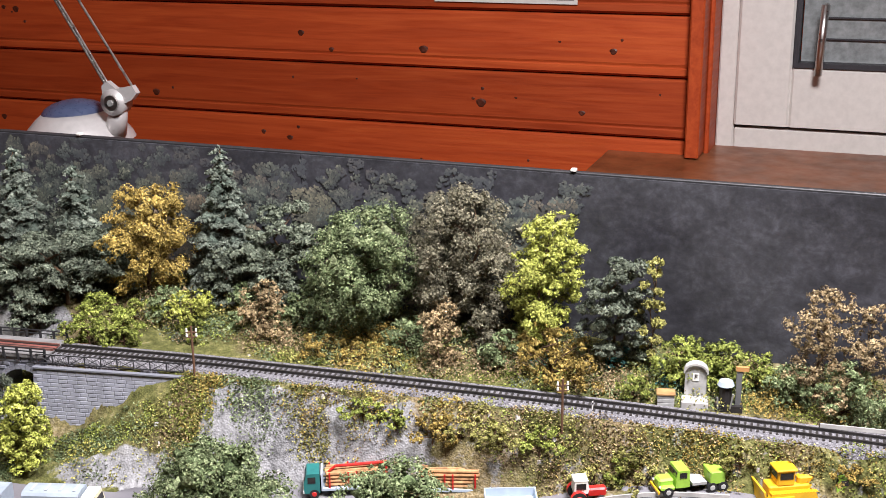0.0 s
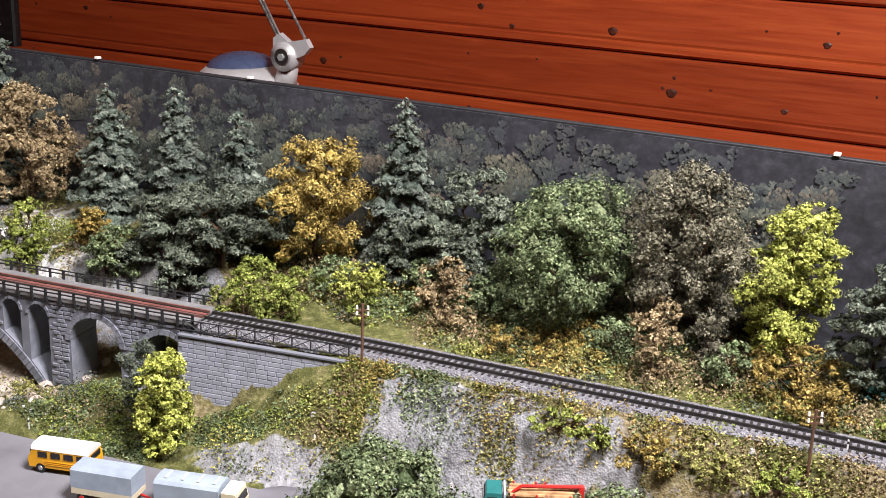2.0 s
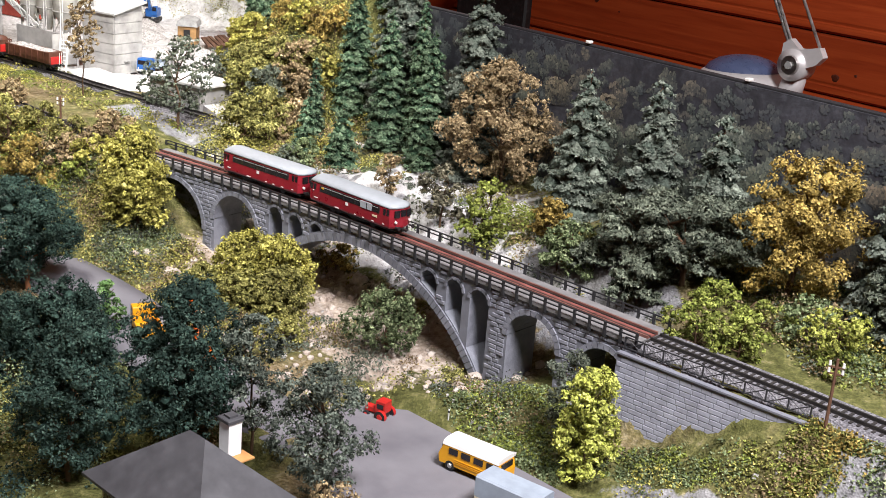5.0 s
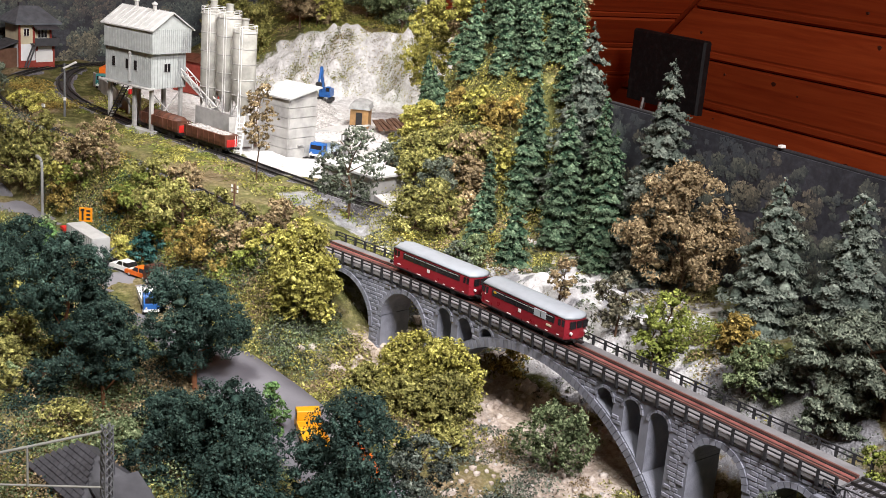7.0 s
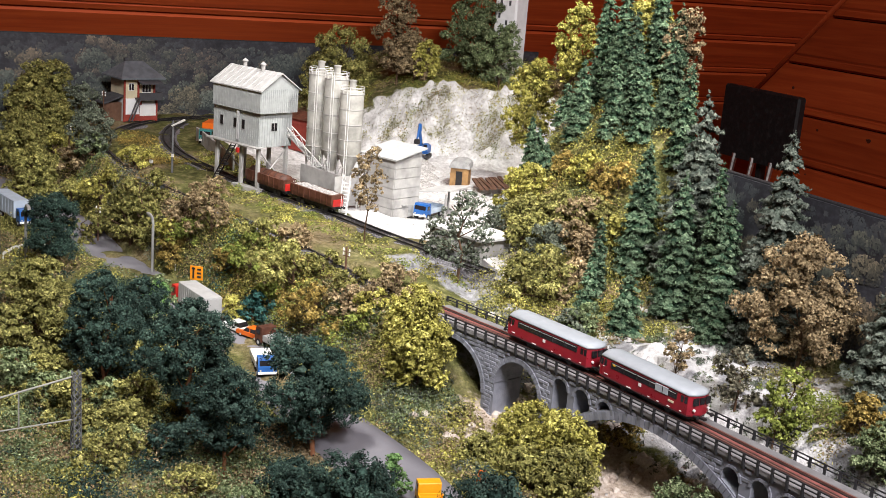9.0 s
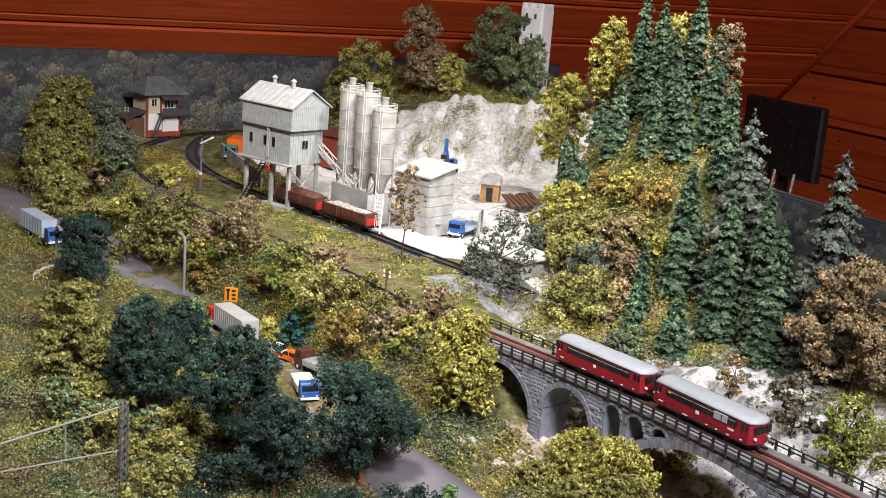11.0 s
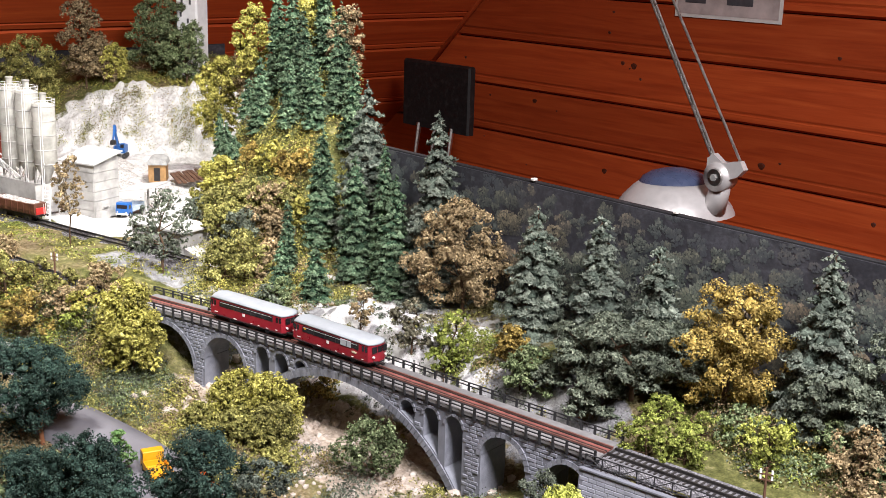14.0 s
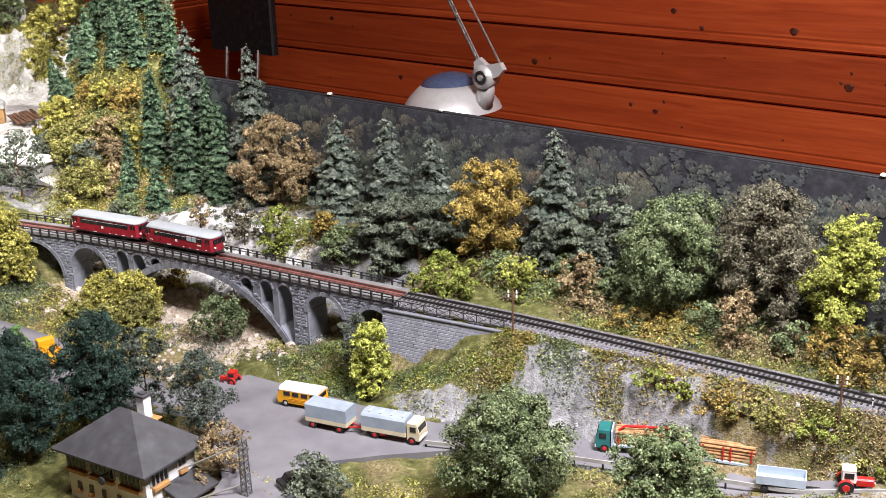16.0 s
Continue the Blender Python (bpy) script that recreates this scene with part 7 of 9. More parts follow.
def log_trailer(m):
    t = thing("log_trailer", "pale blue trailer loaded with stacked logs between red stakes", "trailer", m)
    part("flatbed", Shape().box((0, 0, 0.0105), (0.072, 0.0275, 0.003), 0, 0.0004), M["pale_blue"], t)
    part("chassis", Shape().box((0, 0, 0.0078), (0.064, 0.012, 0.0026)), M["frame_black"], t)
    log_load(t, -0.034, 0.034, 0.0115, 0.012, 5)
    part("drawbar", Shape().tube((0.034, 0.005, 0.008), (0.05, 0, 0.008), 0.0011).tube((0.034, -0.005, 0.008), (0.05, 0, 0.008), 0.0011), M["frame_black"], t)
    wheels(t, (0.022, -0.024), 0.0115, 0.0054, "bright_red")
    return t


def tip_trailer(m):
    t = thing("farm_trailer", "pale blue-grey open farm trailer, empty", "trailer", m)
    s = Shape()
    for y in (-0.0128, 0.0128):
        s.box((0, y, 0.0165), (0.056, 0.0014, 0.0105))
    for x in (-0.0275, 0.0275):
        s.box((x, 0, 0.0165), (0.0014, 0.0243, 0.0105))
    part("side_boards", s, M["pale_blue"], t)
    part("load_floor", Shape().box((0, 0, 0.0112), (0.0536, 0.0242, 0.0012)), M["pale_blue"], t)
    for y in (-0.0137, 0.0137):
        for k in range(4):
            part("rib", Shape().box((-0.021 + 0.014 * k, y, 0.0165), (0.0012, 0.0006, 0.0105)), M["pale_blue"], t)
    part("chassis", Shape().box((0, 0, 0.008), (0.05, 0.01, 0.003)).tube((0.026, 0, 0.0075), (0.044, 0, 0.0075), 0.0012), M["frame_black"], t)
    wheels(t, (0.018, -0.018), 0.0105, 0.0048, "frame_black")
    return t


def tractor(m, colour, cab_colour, label):
    t = thing("tractor", label, "tractor", m)
    part("bonnet", Shape().box((0.0135, 0, 0.0125), (0.021, 0.010, 0.0085), 0, 0.0018), M[colour], t)
    part("gearbox", Shape().box((-0.004, 0, 0.0095), (0.016, 0.008, 0.006)), M["frame_black"], t)
    cab = part("cab", Shape().prism([(-0.012, 0.013), (0.003, 0.013), (0.0045, 0.018), (0.0025, 0.0275), (-0.0115, 0.0275)], 0.0165, Matrix.Translation((0, -0.00825, 0))), M[cab_colour], t)
    part("cab_roof", Shape().box((-0.0045, 0, 0.0281), (0.0155, 0.017, 0.0016), 0, 0.0006), M[cab_colour], cab)
    for sd in (-1, 1):
        part("side_window", Shape().box((-0.0045, sd * 0.0083, 0.0215), (0.0105, 0.0008, 0.0068)), M["glass_dark"], cab)
        part("mudguard", Shape().lathe([(0.0088, -0.0026), (0.0088, 0.0026)], 16, (0, 0, 0), Matrix.Translation((-0.0075, sd * 0.0112, 0.0085)) @ Matrix.Rotation(math.pi / 2, 4, "X")), M[colour], t)
        w = part("wheel", Shape().tube((-0.0075, sd * 0.0112 - 0.0028, 0.0085), (-0.0075, sd * 0.0112 + 0.0028, 0.0085), 0.0083, 0.0083, 18), M["tyre"], t)
        part("rim", Shape().tube((-0.0075, sd * 0.0138, 0.0085), (-0.0075, sd * 0.0144, 0.0085), 0.0046, 0.004, 14), M["bright_red"], w)
        w = part("wheel", Shape().tube((0.0175, sd * 0.009 - 0.0018, 0.005), (0.0175, sd * 0.009 + 0.0018, 0.005), 0.005, 0.005, 14), M["tyre"], t)
        part("rim", Shape().tube((0.0175, sd * 0.0106, 0.005), (0.0175, sd * 0.0111, 0.005), 0.0027, 0.0024, 12), M["bright_red"], w)
        part("headlight", Shape().tube((0.0235, sd * 0.003, 0.0125), (0.0246, sd * 0.003, 0.0125), 0.0011, 0.0011, 8), M["white"], t)
    return t


def bonnet_truck(m, colour, label, name="tractor_unit"):
    """Long-nosed truck with a bare fifth-wheel frame and rear box."""
    t = thing(name, label, "truck", m)
    part("chassis", Shape().box((-0.006, 0, 0.0075), (0.07, 0.011, 0.003)), M["frame_black"], t)
    part("bonnet", Shape().box((0.0235, 0, 0.0135), (0.0175, 0.0145, 0.010), 0, 0.0022), M[colour], t)
    part("wing", Shape().box((0.0235, 0, 0.0102), (0.016, 0.0255, 0.0032), 0, 0.0012), M[colour], t)
    cab = part("cab", Shape().prism([(-0.001, 0.009), (0.0145, 0.009), (0.0145, 0.0185), (0.0125, 0.0285), (0.0, 0.0285)], 0.023, Matrix.Translation((0, -0.0115, 0))), M[colour], t)
    part("windscreen", Shape().box((0.0138, 0, 0.0232), (0.0012, 0.019, 0.0062)), M["glass_dark"], cab)
    for sd in (-1, 1):
        part("side_window", Shape().box((0.0068, sd * 0.0116, 0.0232), (0.008, 0.0008, 0.006)), M["glass_dark"], cab)
        part("headlight", Shape().tube((0.031, sd * 0.0098, 0.0112), (0.0325, sd * 0.0098, 0.0112), 0.0014, 0.0014, 10), M["white"], t)
    part("bumper", Shape().box((0.0335, 0, 0.0065), (0.002, 0.026, 0.003), 0, 0.0005), M["dozer"], t)
    part("grey_deck", Shape().box((-0.0125, 0, 0.0105), (0.016, 0.02, 0.003)), M["grey_box"], t)
    part("rear_box", Shape().box((-0.032, 0, 0.0165), (0.017, 0.0245, 0.0135), 0, 0.001), M[colour], t)
    wheels(t, (0.023, -0.026, -0.038), 0.0112, 0.0056, "grey_box")
    return t


def bulldozer(m):
    t = thing("bulldozer", "orange-yellow tracked bulldozer with a cab", "bulldozer", m)
    for sd in (-1, 1):
        s = Shape().prism([(-0.026, 0.003), (-0.022, 0.0), (0.022, 0.0), (0.027, 0.004), (0.024, 0.0105), (-0.023, 0.0105)], 0.007, Matrix.Translation((0, sd * 0.0135 - 0.0035, 0)))
        tr = part("crawler_track", s, M["dozer"], t)
        for k in range(16):
            part("track_shoe", Shape().box((-0.024 + 0.0032 * k, sd * 0.0135, 0.0108), (0.0022, 0.0072, 0.0009)), M["yellow"], tr)
    part("hull", Shape().box((0.0, 0, 0.0105), (0.05, 0.019, 0.011), 0, 0.0014), M["dozer"], t)
    part("engine_hood", Shape().box((-0.0175, 0, 0.0195), (0.021, 0.015, 0.0095), 0, 0.002), M["dozer"], t)
    cab = part("cab", Shape().box((0.0065, 0, 0.0245), (0.019, 0.0185, 0.0155), 0, 0.0014), M["dozer"], t)
    part("cab_window", Shape().box((0.0065, 0, 0.0265), (0.0145, 0.0192, 0.0072)), M["glass_dark"], cab)
    part("cab_window", Shape().box((0.0065, 0, 0.0265), (0.0197, 0.0138, 0.0072)), M["glass_dark"], cab)
    part("cab_roof", Shape().box((0.0065, 0, 0.0335), (0.023, 0.0215, 0.0022), 0, 0.0009), M["dozer"], cab)
    part("exhaust", Shape().tube((-0.02, 0.004, 0.024), (-0.02, 0.004, 0.033), 0.0011), M["frame_black"], t)
    bl = Shape()
    bl.prism([(0.032, 0.0), (0.0345, 0.0), (0.0335, 0.008), (0.0352, 0.0165), (0.0330, 0.0165), (0.0312, 0.008)], 0.041, Matrix.Translation((0, -0.0205, 0)))
    part("blade", bl, M["dozer"], t)
    part("ripper", Shape().tube((-0.026, 0, 0.012), (-0.036, 0, 0.022), 0.0022).tube((-0.036, 0, 0.022), (-0.04, 0, 0.008), 0.0018), M["dozer"], t)
    part("push_arm", Shape().box((0.018, 0.0185, 0.006), (0.034, 0.002, 0.004)).box((0.018, -0.0185, 0.006), (0.034, 0.002, 0.004)), M["dozer"], t)
    return t


def car(m, colour, label, roof=None):
    t = thing("car", label, "car", m, "cars on the road")
    s = Shape().prism([(-0.0225, 0.0035), (0.0235, 0.0035), (0.024, 0.0075), (0.022, 0.0095), (-0.0225, 0.0098), (-0.0235, 0.007)], 0.0185, Matrix.Translation((0, -0.00925, 0)))
    part("body", s, M[colour], t)
    cabin = part("cabin", Shape().prism([(-0.017, 0.0096), (0.0105, 0.0096), (0.0045, 0.0153), (-0.012, 0.0155)], 0.0160, Matrix.Translation((0, -0.008, 0))), M["glass_dark"], t)
    part("car_roof", Shape().box((-0.0038, 0, 0.0156), (0.0165, 0.0150, 0.0012), 0, 0.0005), M[roof or colour], t)
    for sd in (-1, 1):
        part("pillar", Shape().box((-0.0035, sd * 0.0080, 0.0125), (0.0014, 0.0006, 0.006)), M[colour], t)
        part("headlight", Shape().tube((0.0232, sd * 0.0066, 0.0072), (0.0244, sd * 0.0066, 0.0072), 0.0013, 0.0013, 8), M["white"], t)
    for x in (0.0242, -0.0236):
        part("bumper", Shape().box((x, 0, 0.0048), (0.0012, 0.0175, 0.0012)), M["steel"], t)
    wheels(t, (0.0145, -0.0145), 0.0078, 0.0037, "grey_box", 0.0028)
    return t


def container_truck(m, colour, box, label, length=0.105):
    t = thing("container_truck", label, "truck", m)
    part("chassis", Shape().box((-0.01, 0, 0.0075), (length + 0.015, 0.011, 0.003)), M["frame_black"], t)
    cab_body(t, length / 2 - 0.003, 0.018, 0.0265, 0.0065, 0.025, colour, None)
    b = part("cargo_box", Shape().box((-0.008, 0, 0.0265), (length - 0.01, 0.0275, 0.031), 0, 0.0006), M[box], t, "ribbed cargo box")
    for k in range(14):
        x = -0.008 - (length - 0.016) / 2 + (length - 0.016) * k / 13
        for sd in (-1, 1):
            part("rib", Shape().box((x, sd * 0.0139, 0.0265), (0.0016, 0.0006, 0.027)), M[box], b)
    part("rear_door", Shape().box((-0.008 - (length - 0.01) / 2 - 0.0002, 0, 0.0265), (0.0008, 0.024, 0.027)), M[box], b)
    wheels(t, (length / 2 + 0.006, -0.02, -0.034), 0.0115, 0.0055, "grey_box")
    return t


def small_truck(m, colour, body, label):
    t = thing("flatbed_truck", label, "truck", m)
    part("chassis", Shape().box((-0.004, 0, 0.0072), (0.06, 0.011, 0.003)), M["frame_black"], t)
    cab_body(t, 0.016, 0.0155, 0.0245, 0.006, 0.0215, colour, None)
    s = Shape().box((-0.0125, 0, 0.0105), (0.05, 0.026, 0.002)).box((-0.0125, 0.0127, 0.0145), (0.05, 0.0012, 0.007)).box((-0.0125, -0.0127, 0.0145), (0.05, 0.0012, 0.007)).box((-0.037, 0, 0.0145), (0.0012, 0.025, 0.007)).box((0.012, 0, 0.0145), (0.0012, 0.025, 0.007))
    part("drop_side_body", s, M[body], t)
    wheels(t, (0.0235, -0.022), 0.0106, 0.0052, "grey_box")
    return t


def excavator(m, colour, label, boom_up=True):
    t = thing("excavator", label, "excavator", m)
    for sd in (-1, 1):
        part("crawler_track", Shape().prism([(-0.022, 0.003), (-0.019, 0), (0.019, 0), (0.022, 0.003), (0.019, 0.0085), (-0.019, 0.0085)], 0.007, Matrix.Translation((0, sd * 0.012 - 0.0035, 0))), M["frame_black"], t)
    part("house", Shape().box((-0.005, 0, 0.019), (0.034, 0.026, 0.017), 0, 0.002), M[colour], t)
    c = part("cab", Shape().box((0.009, 0.008, 0.0245), (0.0125, 0.010, 0.018), 0, 0.001), M[colour], t)
    part("cab_window", Shape().box((0.0095, 0.008, 0.0275), (0.0129, 0.0078, 0.0082)), M["glass_dark"], c)
    boom = Shape().tube((0.008, -0.003, 0.02), (0.03, -0.003, 0.062), 0.0036, 0.003, 6).tube((0.03, -0.003, 0.062), (0.034, -0.003, 0.078), 0.0042, 0.0038, 6)
    part("boom", boom, M[colour], t)
    part("dipper", Shape().tube((0.034, -0.003, 0.077), (0.05, -0.003, 0.048), 0.0026, 0.0022, 6), M[colour], t)
    part("bucket", Shape().box((0.05, -0.003, 0.042), (0.009, 0.013, 0.010), 0, 0.002), M["frame_black"], t)
    part("cable", Shape().tube((-0.004, -0.003, 0.028), (0.033, -0.003, 0.078), 0.0006, 0.0006, 4), M["frame_black"], t)
    return t


YARD_Z = 0.0733
bus(pose(-0.684, 0.722, YARD_Z, 0, 0, 196) @ Matrix.Scale(1.24, 4))
tilt_trailer(pose(-0.6075, 0.698, YARD_Z, 0, 0, 14))
tilt_truck(pose(-0.518, 0.726, YARD_Z, 0, 0, 16))


def road_at(x, y, heading, lift=0.0):
    z = 0.069 + 0.03 * float(sm(-0.88, -1.12, x)) + 0.04 * float(sm(-2.0, -2.6, x)) + 0.038 * float(sm(-0.12, 0.12, x))
    return pose(x, y, z + lift, 0, 0, heading)


log_truck(road_at(-0.262, 0.881, 206))
log_trailer(road_at(-0.145, 0.917, 198))
tip_trailer(road_at(-0.066, 0.893, 22))
tractor(road_at(0.010, 0.912, 26), "bright_red", "white", "red tractor with a white cab towing the trailer")
bonnet_truck(road_at(0.112, 0.942, 212), "lime_paint", "lime green bonneted tractor unit by the roadside")
bulldozer(road_at(0.216, 0.966, 208))
small_truck(road_at(0.288, 0.992, 205), "lime_paint", "lime_paint", "lime green low-loader end behind the bulldozer")
container_truck(road_at(-1.752, 0.528, 188), "bright_red", "grey_box", "red truck with a light grey ribbed container")
car(road_at(-1.667, 0.562, 203), "white", "white saloon car queued behind the container truck")
car(road_at(-1.632, 0.574, 205), "orange", "orange saloon car in the road queue")
small_truck(road_at(-1.578, 0.590, 198), "rust_wagon", "grey_box", "brown truck with a grey flatbed in the queue")
small_truck(road_at(-1.500, 0.546, -10), "blue", "white", "blue truck with a white bed on the road")
small_truck(road_at(-1.062, 0.578, 165), "yellow", "yellow", "orange-yellow municipal truck on the road")
excavator(road_at(-0.985, 0.598, 170), "orange", "orange excavator half hidden behind the dark trees")
container_truck(road_at(-2.315, 0.345, 12), "blue", "pale_blue", "blue truck with a pale turquoise box body", 0.115)
tractor(pose(-0.825, 0.715, level(-0.81, 0.71) + 0.003, 0, 0, 200) @ Matrix.Scale(0.72, 4), "bright_red", "bright_red", "small red tractor at the edge of the yard")
car(pose(-0.535, 0.565, YARD_Z, 0, 0, 70), "black", "black car parked on the yard lane")
# in and round the quarry
excavator(pose(-2.41, 1.215, 0.209, 0, 0, -40), "blue", "blue quarry excavator with a raised boom")
small_truck(pose(-1.868, 0.962, 0.209, 0, 0, -55), "blue", "pale_blue", "blue dump truck beside the quarry shed")
container_truck(pose(-2.62, 0.80, 0.209, 0, 0, -30), "teal", "orange", "green lorry with an orange tilt by the loading wall", 0.07)

# ---------------------------------------------------------------- buildings
def hip_roof(parent, w, d, z0, z1, ridge, material, over=0.0, thick=0.0025):
    a, b = w / 2 + over, d / 2 + over
    s = Shape().add([(-a, -b, z0), (a, -b, z0), (a, b, z0), (-a, b, z0), (-a, -b, z0 + thick), (a, -b, z0 + thick), (a, b, z0 + thick), (-a, b, z0 + thick), (-ridge / 2, 0, z1), (ridge / 2, 0, z1)],
                    [(3, 2, 1, 0), (0, 1, 5, 4), (1, 2, 6, 5), (2, 3, 7, 6), (3, 0, 4, 7), (4, 5, 9, 8), (6, 7, 8, 9), (5, 6, 9), (7, 4, 8)])
    return part("roof", s, M[material], parent)


def window_unit(parent, c, size, rz, bars=1, frame="white", glass="glass_dark", sill=None):
    m = Matrix.Translation(c) @ Matrix.Rotation(radians(rz), 4, "Z")
    w = part("window", Shape().box((0, 0, 0), (size[0], 0.0016, size[1]), 0, 0, m), M[frame], parent)
    n = bars + 1
    for k in range(n):
        x = -size[0] / 2 + size[0] * (k + 0.5) / n
        part("pane", Shape().box((x, -0.0004, 0), (size[0] / n * 0.78, 0.0016, size[1] * 0.86), 0, 0, m), M[glass], w)
    if sill:
        part("sill", Shape().box((0, -0.002, -size[1] / 2 - 0.002), (size[0] * 1.05, 0.005, 0.0042), 0, 0.0006, m), M[sill], w, "tan flower box")
    return w


def signal_box(m):
    """White rendered station signal box with a wide slate hip roof."""
    t = thing("signal_box", "white rendered signal box with a dark slate hip roof", "building", m)
    W, D = 0.132, 0.084
    part("wall", Shape().box((0, 0, 0.026), (W, D, 0.056)), M["render_wall"], t)
    up = part("upper_wall", Shape().box((0, 0, 0.0625), (W * 0.998, D * 0.998, 0.018)), M["grey_wood"], t)
    hip_roof(t, W, D, 0.0712, 0.122, 0.02, "slate", 0.0125)
    for k, x in enumerate((-0.050, -0.028)):
        pass
    # glazed control room: front row of tall lights in three groups, with flower boxes below
    for k, (x0, n) in enumerate(((-0.048, 5), (-0.005, 6), (0.042, 5))):
        w = 0.0066 * n
        part("mullion_panel", Shape().box((x0, -D / 2 - 0.0005, 0.059), (w + 0.004, 0.0014, 0.0205)), M["grey_wood"], up)
        for j in range(n):
            part("pane", Shape().box((x0 - w / 2 + w * (j + 0.5) / n, -D / 2 - 0.0012, 0.059), (0.0043, 0.0014, 0.0178)), M["glass_dark"], up)
        part("flower_box", Shape().box((x0, -D / 2 - 0.0028, 0.0455), (w + 0.002, 0.0055, 0.005), 0, 0.0008), M["tan"], t, "tan flower box")
    for k, (y0, n) in enumerate(((-0.020, 4), (0.018, 2))):
        w = 0.0068 * n
        part("mullion_panel", Shape().box((W / 2 + 0.0005, y0, 0.059), (0.0014, w + 0.004, 0.0205 if k == 0 else 0.011)), M["grey_wood"], up)
        for j in range(n):
            part("pane", Shape().box((W / 2 + 0.0012, y0 - w / 2 + w * (j + 0.5) / n, 0.059), (0.0014, 0.0043, 0.0178 if k == 0 else 0.009)), M["glass_dark"], up)
        part("flower_box", Shape().box((W / 2 + 0.0028, y0, 0.0455 if k == 0 else 0.0475), (0.0055, w * 0.95, 0.005), 0, 0.0008), M["tan"], t)
    for x in (-0.048, -0.028, -0.006, 0.02):
        window_unit(t, (x, -D / 2 - 0.0003, 0.0255), (0.007, 0.0105), 0, 1, "grey_wood", "glass_dark", "tan")
    part("clock", Shape().tube((0.004, -D / 2 - 0.012, 0.05), (0.004, -D / 2 - 0.0095, 0.05), 0.0052, 0.0052, 16).box((0.004, -D / 2 - 0.005, 0.0555), (0.0018, 0.012, 0.0018)), M["slate"], t)
    ch = part("chimney", Shape().box((-0.004, 0.034, 0.106), (0.0125, 0.0125, 0.034)), M["render_wall"], t)
    part("chimney_cap", Shape().box((-0.004, 0.034, 0.1245), (0.0155, 0.0155, 0.003), 0, 0.0006).box((-0.004, 0.034, 0.127), (0.008, 0.008, 0.002)), M["slate"], ch)
    part("flashing", Shape().box((0.006, 0.036, 0.0935), (0.016, 0.018, 0.0012)), M["tan"], ch)
    # lean-to annexe
    an = part("annexe", Shape().box((0.076, 0.012, 0.012), (0.03, 0.05, 0.03)), M["render_wall"], t)
    part("annexe_roof", Shape().prism([(-0.002, 0.040), (0.036, 0.026), (0.036, 0.0285), (-0.002, 0.0425)], 0.060, Matrix.Translation((W / 2, -0.018, 0))), M["slate"], an)
    return t


signal_box(pose(-0.7125, 0.4575, 0.044, 0, 0, 7.5))


def goods_shed(m):
    t = thing("station_shed", "timber station shed with a slate hip roof", "building", m)
    part("wall", Shape().box((0, 0, 0.013), (0.085, 0.052, 0.034)), M["hut_brown"], t)
    hip_roof(t, 0.085, 0.052, 0.03, 0.062, 0.03, "slate", 0.011)
    # slates laid in rows
    r = random.Random(2)
    a, b = 0.0535, 0.037
    for row in range(9):
        u = row / 9
        z = 0.0325 + (0.062 - 0.0325) * u + 0.0006
        y = -b * (1 - u)
        half = a + (0.015 - a) * u
        n = max(3, int(2 * half / 0.0085))
        for k in range(n):
            x = -half + 2 * half * (k + 0.5) / n
            mm = Matrix.Translation((x, y, z + 0.0012)) @ Matrix.Rotation(math.atan2(0.0295, b), 4, "X")
            part("shingle", Shape().box((0, 0.002, 0), (2 * half / n * 0.93, 0.0046, 0.0009), 0, 0, mm), M["slate"], t)
    for k in range(3):
        part("door", Shape().box((-0.026 + 0.026 * k, -0.0263, 0.012), (0.012, 0.0012, 0.022)), M["frame_black"], t)
    part("chimney", Shape().box((0.03, 0.004, 0.052), (0.010, 0.010, 0.022)), M["slate"], t)
    part("annexe_roof", Shape().prism([(0.04, 0.045), (0.075, 0.03), (0.075, 0.0325), (0.04, 0.0475)], 0.05, Matrix.Translation((0, -0.02, 0))), M["slate"], t)
    part("annexe", Shape().box((0.056, 0.005, 0.012), (0.03, 0.042, 0.034)), M["hut_brown"], t)
    return t


goods_shed(pose(-1.075, 0.355, 0.057, 0, 0, 12))


def clad(parent, name, x0, x1, y0, y1, z0, z1, material, pitch, seams=True):
    """A boarded storey: a core with upright boards on its four sides."""
    p = part(name, Shape().box(((x0 + x1) / 2, (y0 + y1) / 2, (z0 + z1) / 2), (x1 - x0, y1 - y0, z1 - z0)), M[material], parent)
    r = random.Random(int((x1 + z1) * 1e4))
    board = {}
    for face in ("s", "n", "e", "w"):
        span = (x1 - x0) if face in "sn" else (y1 - y0)
        n = int(span / pitch)
        for k in range(n):
            u = (k + 0.5) / n
            w = span / n * 0.86
            h = z1 - z0 - r.uniform(0.0, 0.001)
            key = (face in "sn", round(w, 5), round(h, 3))
            if key not in board:
                size = (w, 0.001, h) if face in "sn" else (0.001, w, h)
                board[key] = fix_normals(Shape().box((0, 0, 0), size).mesh("board", M[material]))
            b = part("board", board[key], None, p)
            b.location = {"s": (x0 + span * u, y0 - 0.0004, (z0 + z1) / 2), "n": (x0 + span * u, y1 + 0.0004, (z0 + z1) / 2), "e": (x1 + 0.0004, y0 + span * u, (z0 + z1) / 2), "w": (x0 - 0.0004, y0 + span * u, (z0 + z1) / 2)}[face]
    return p


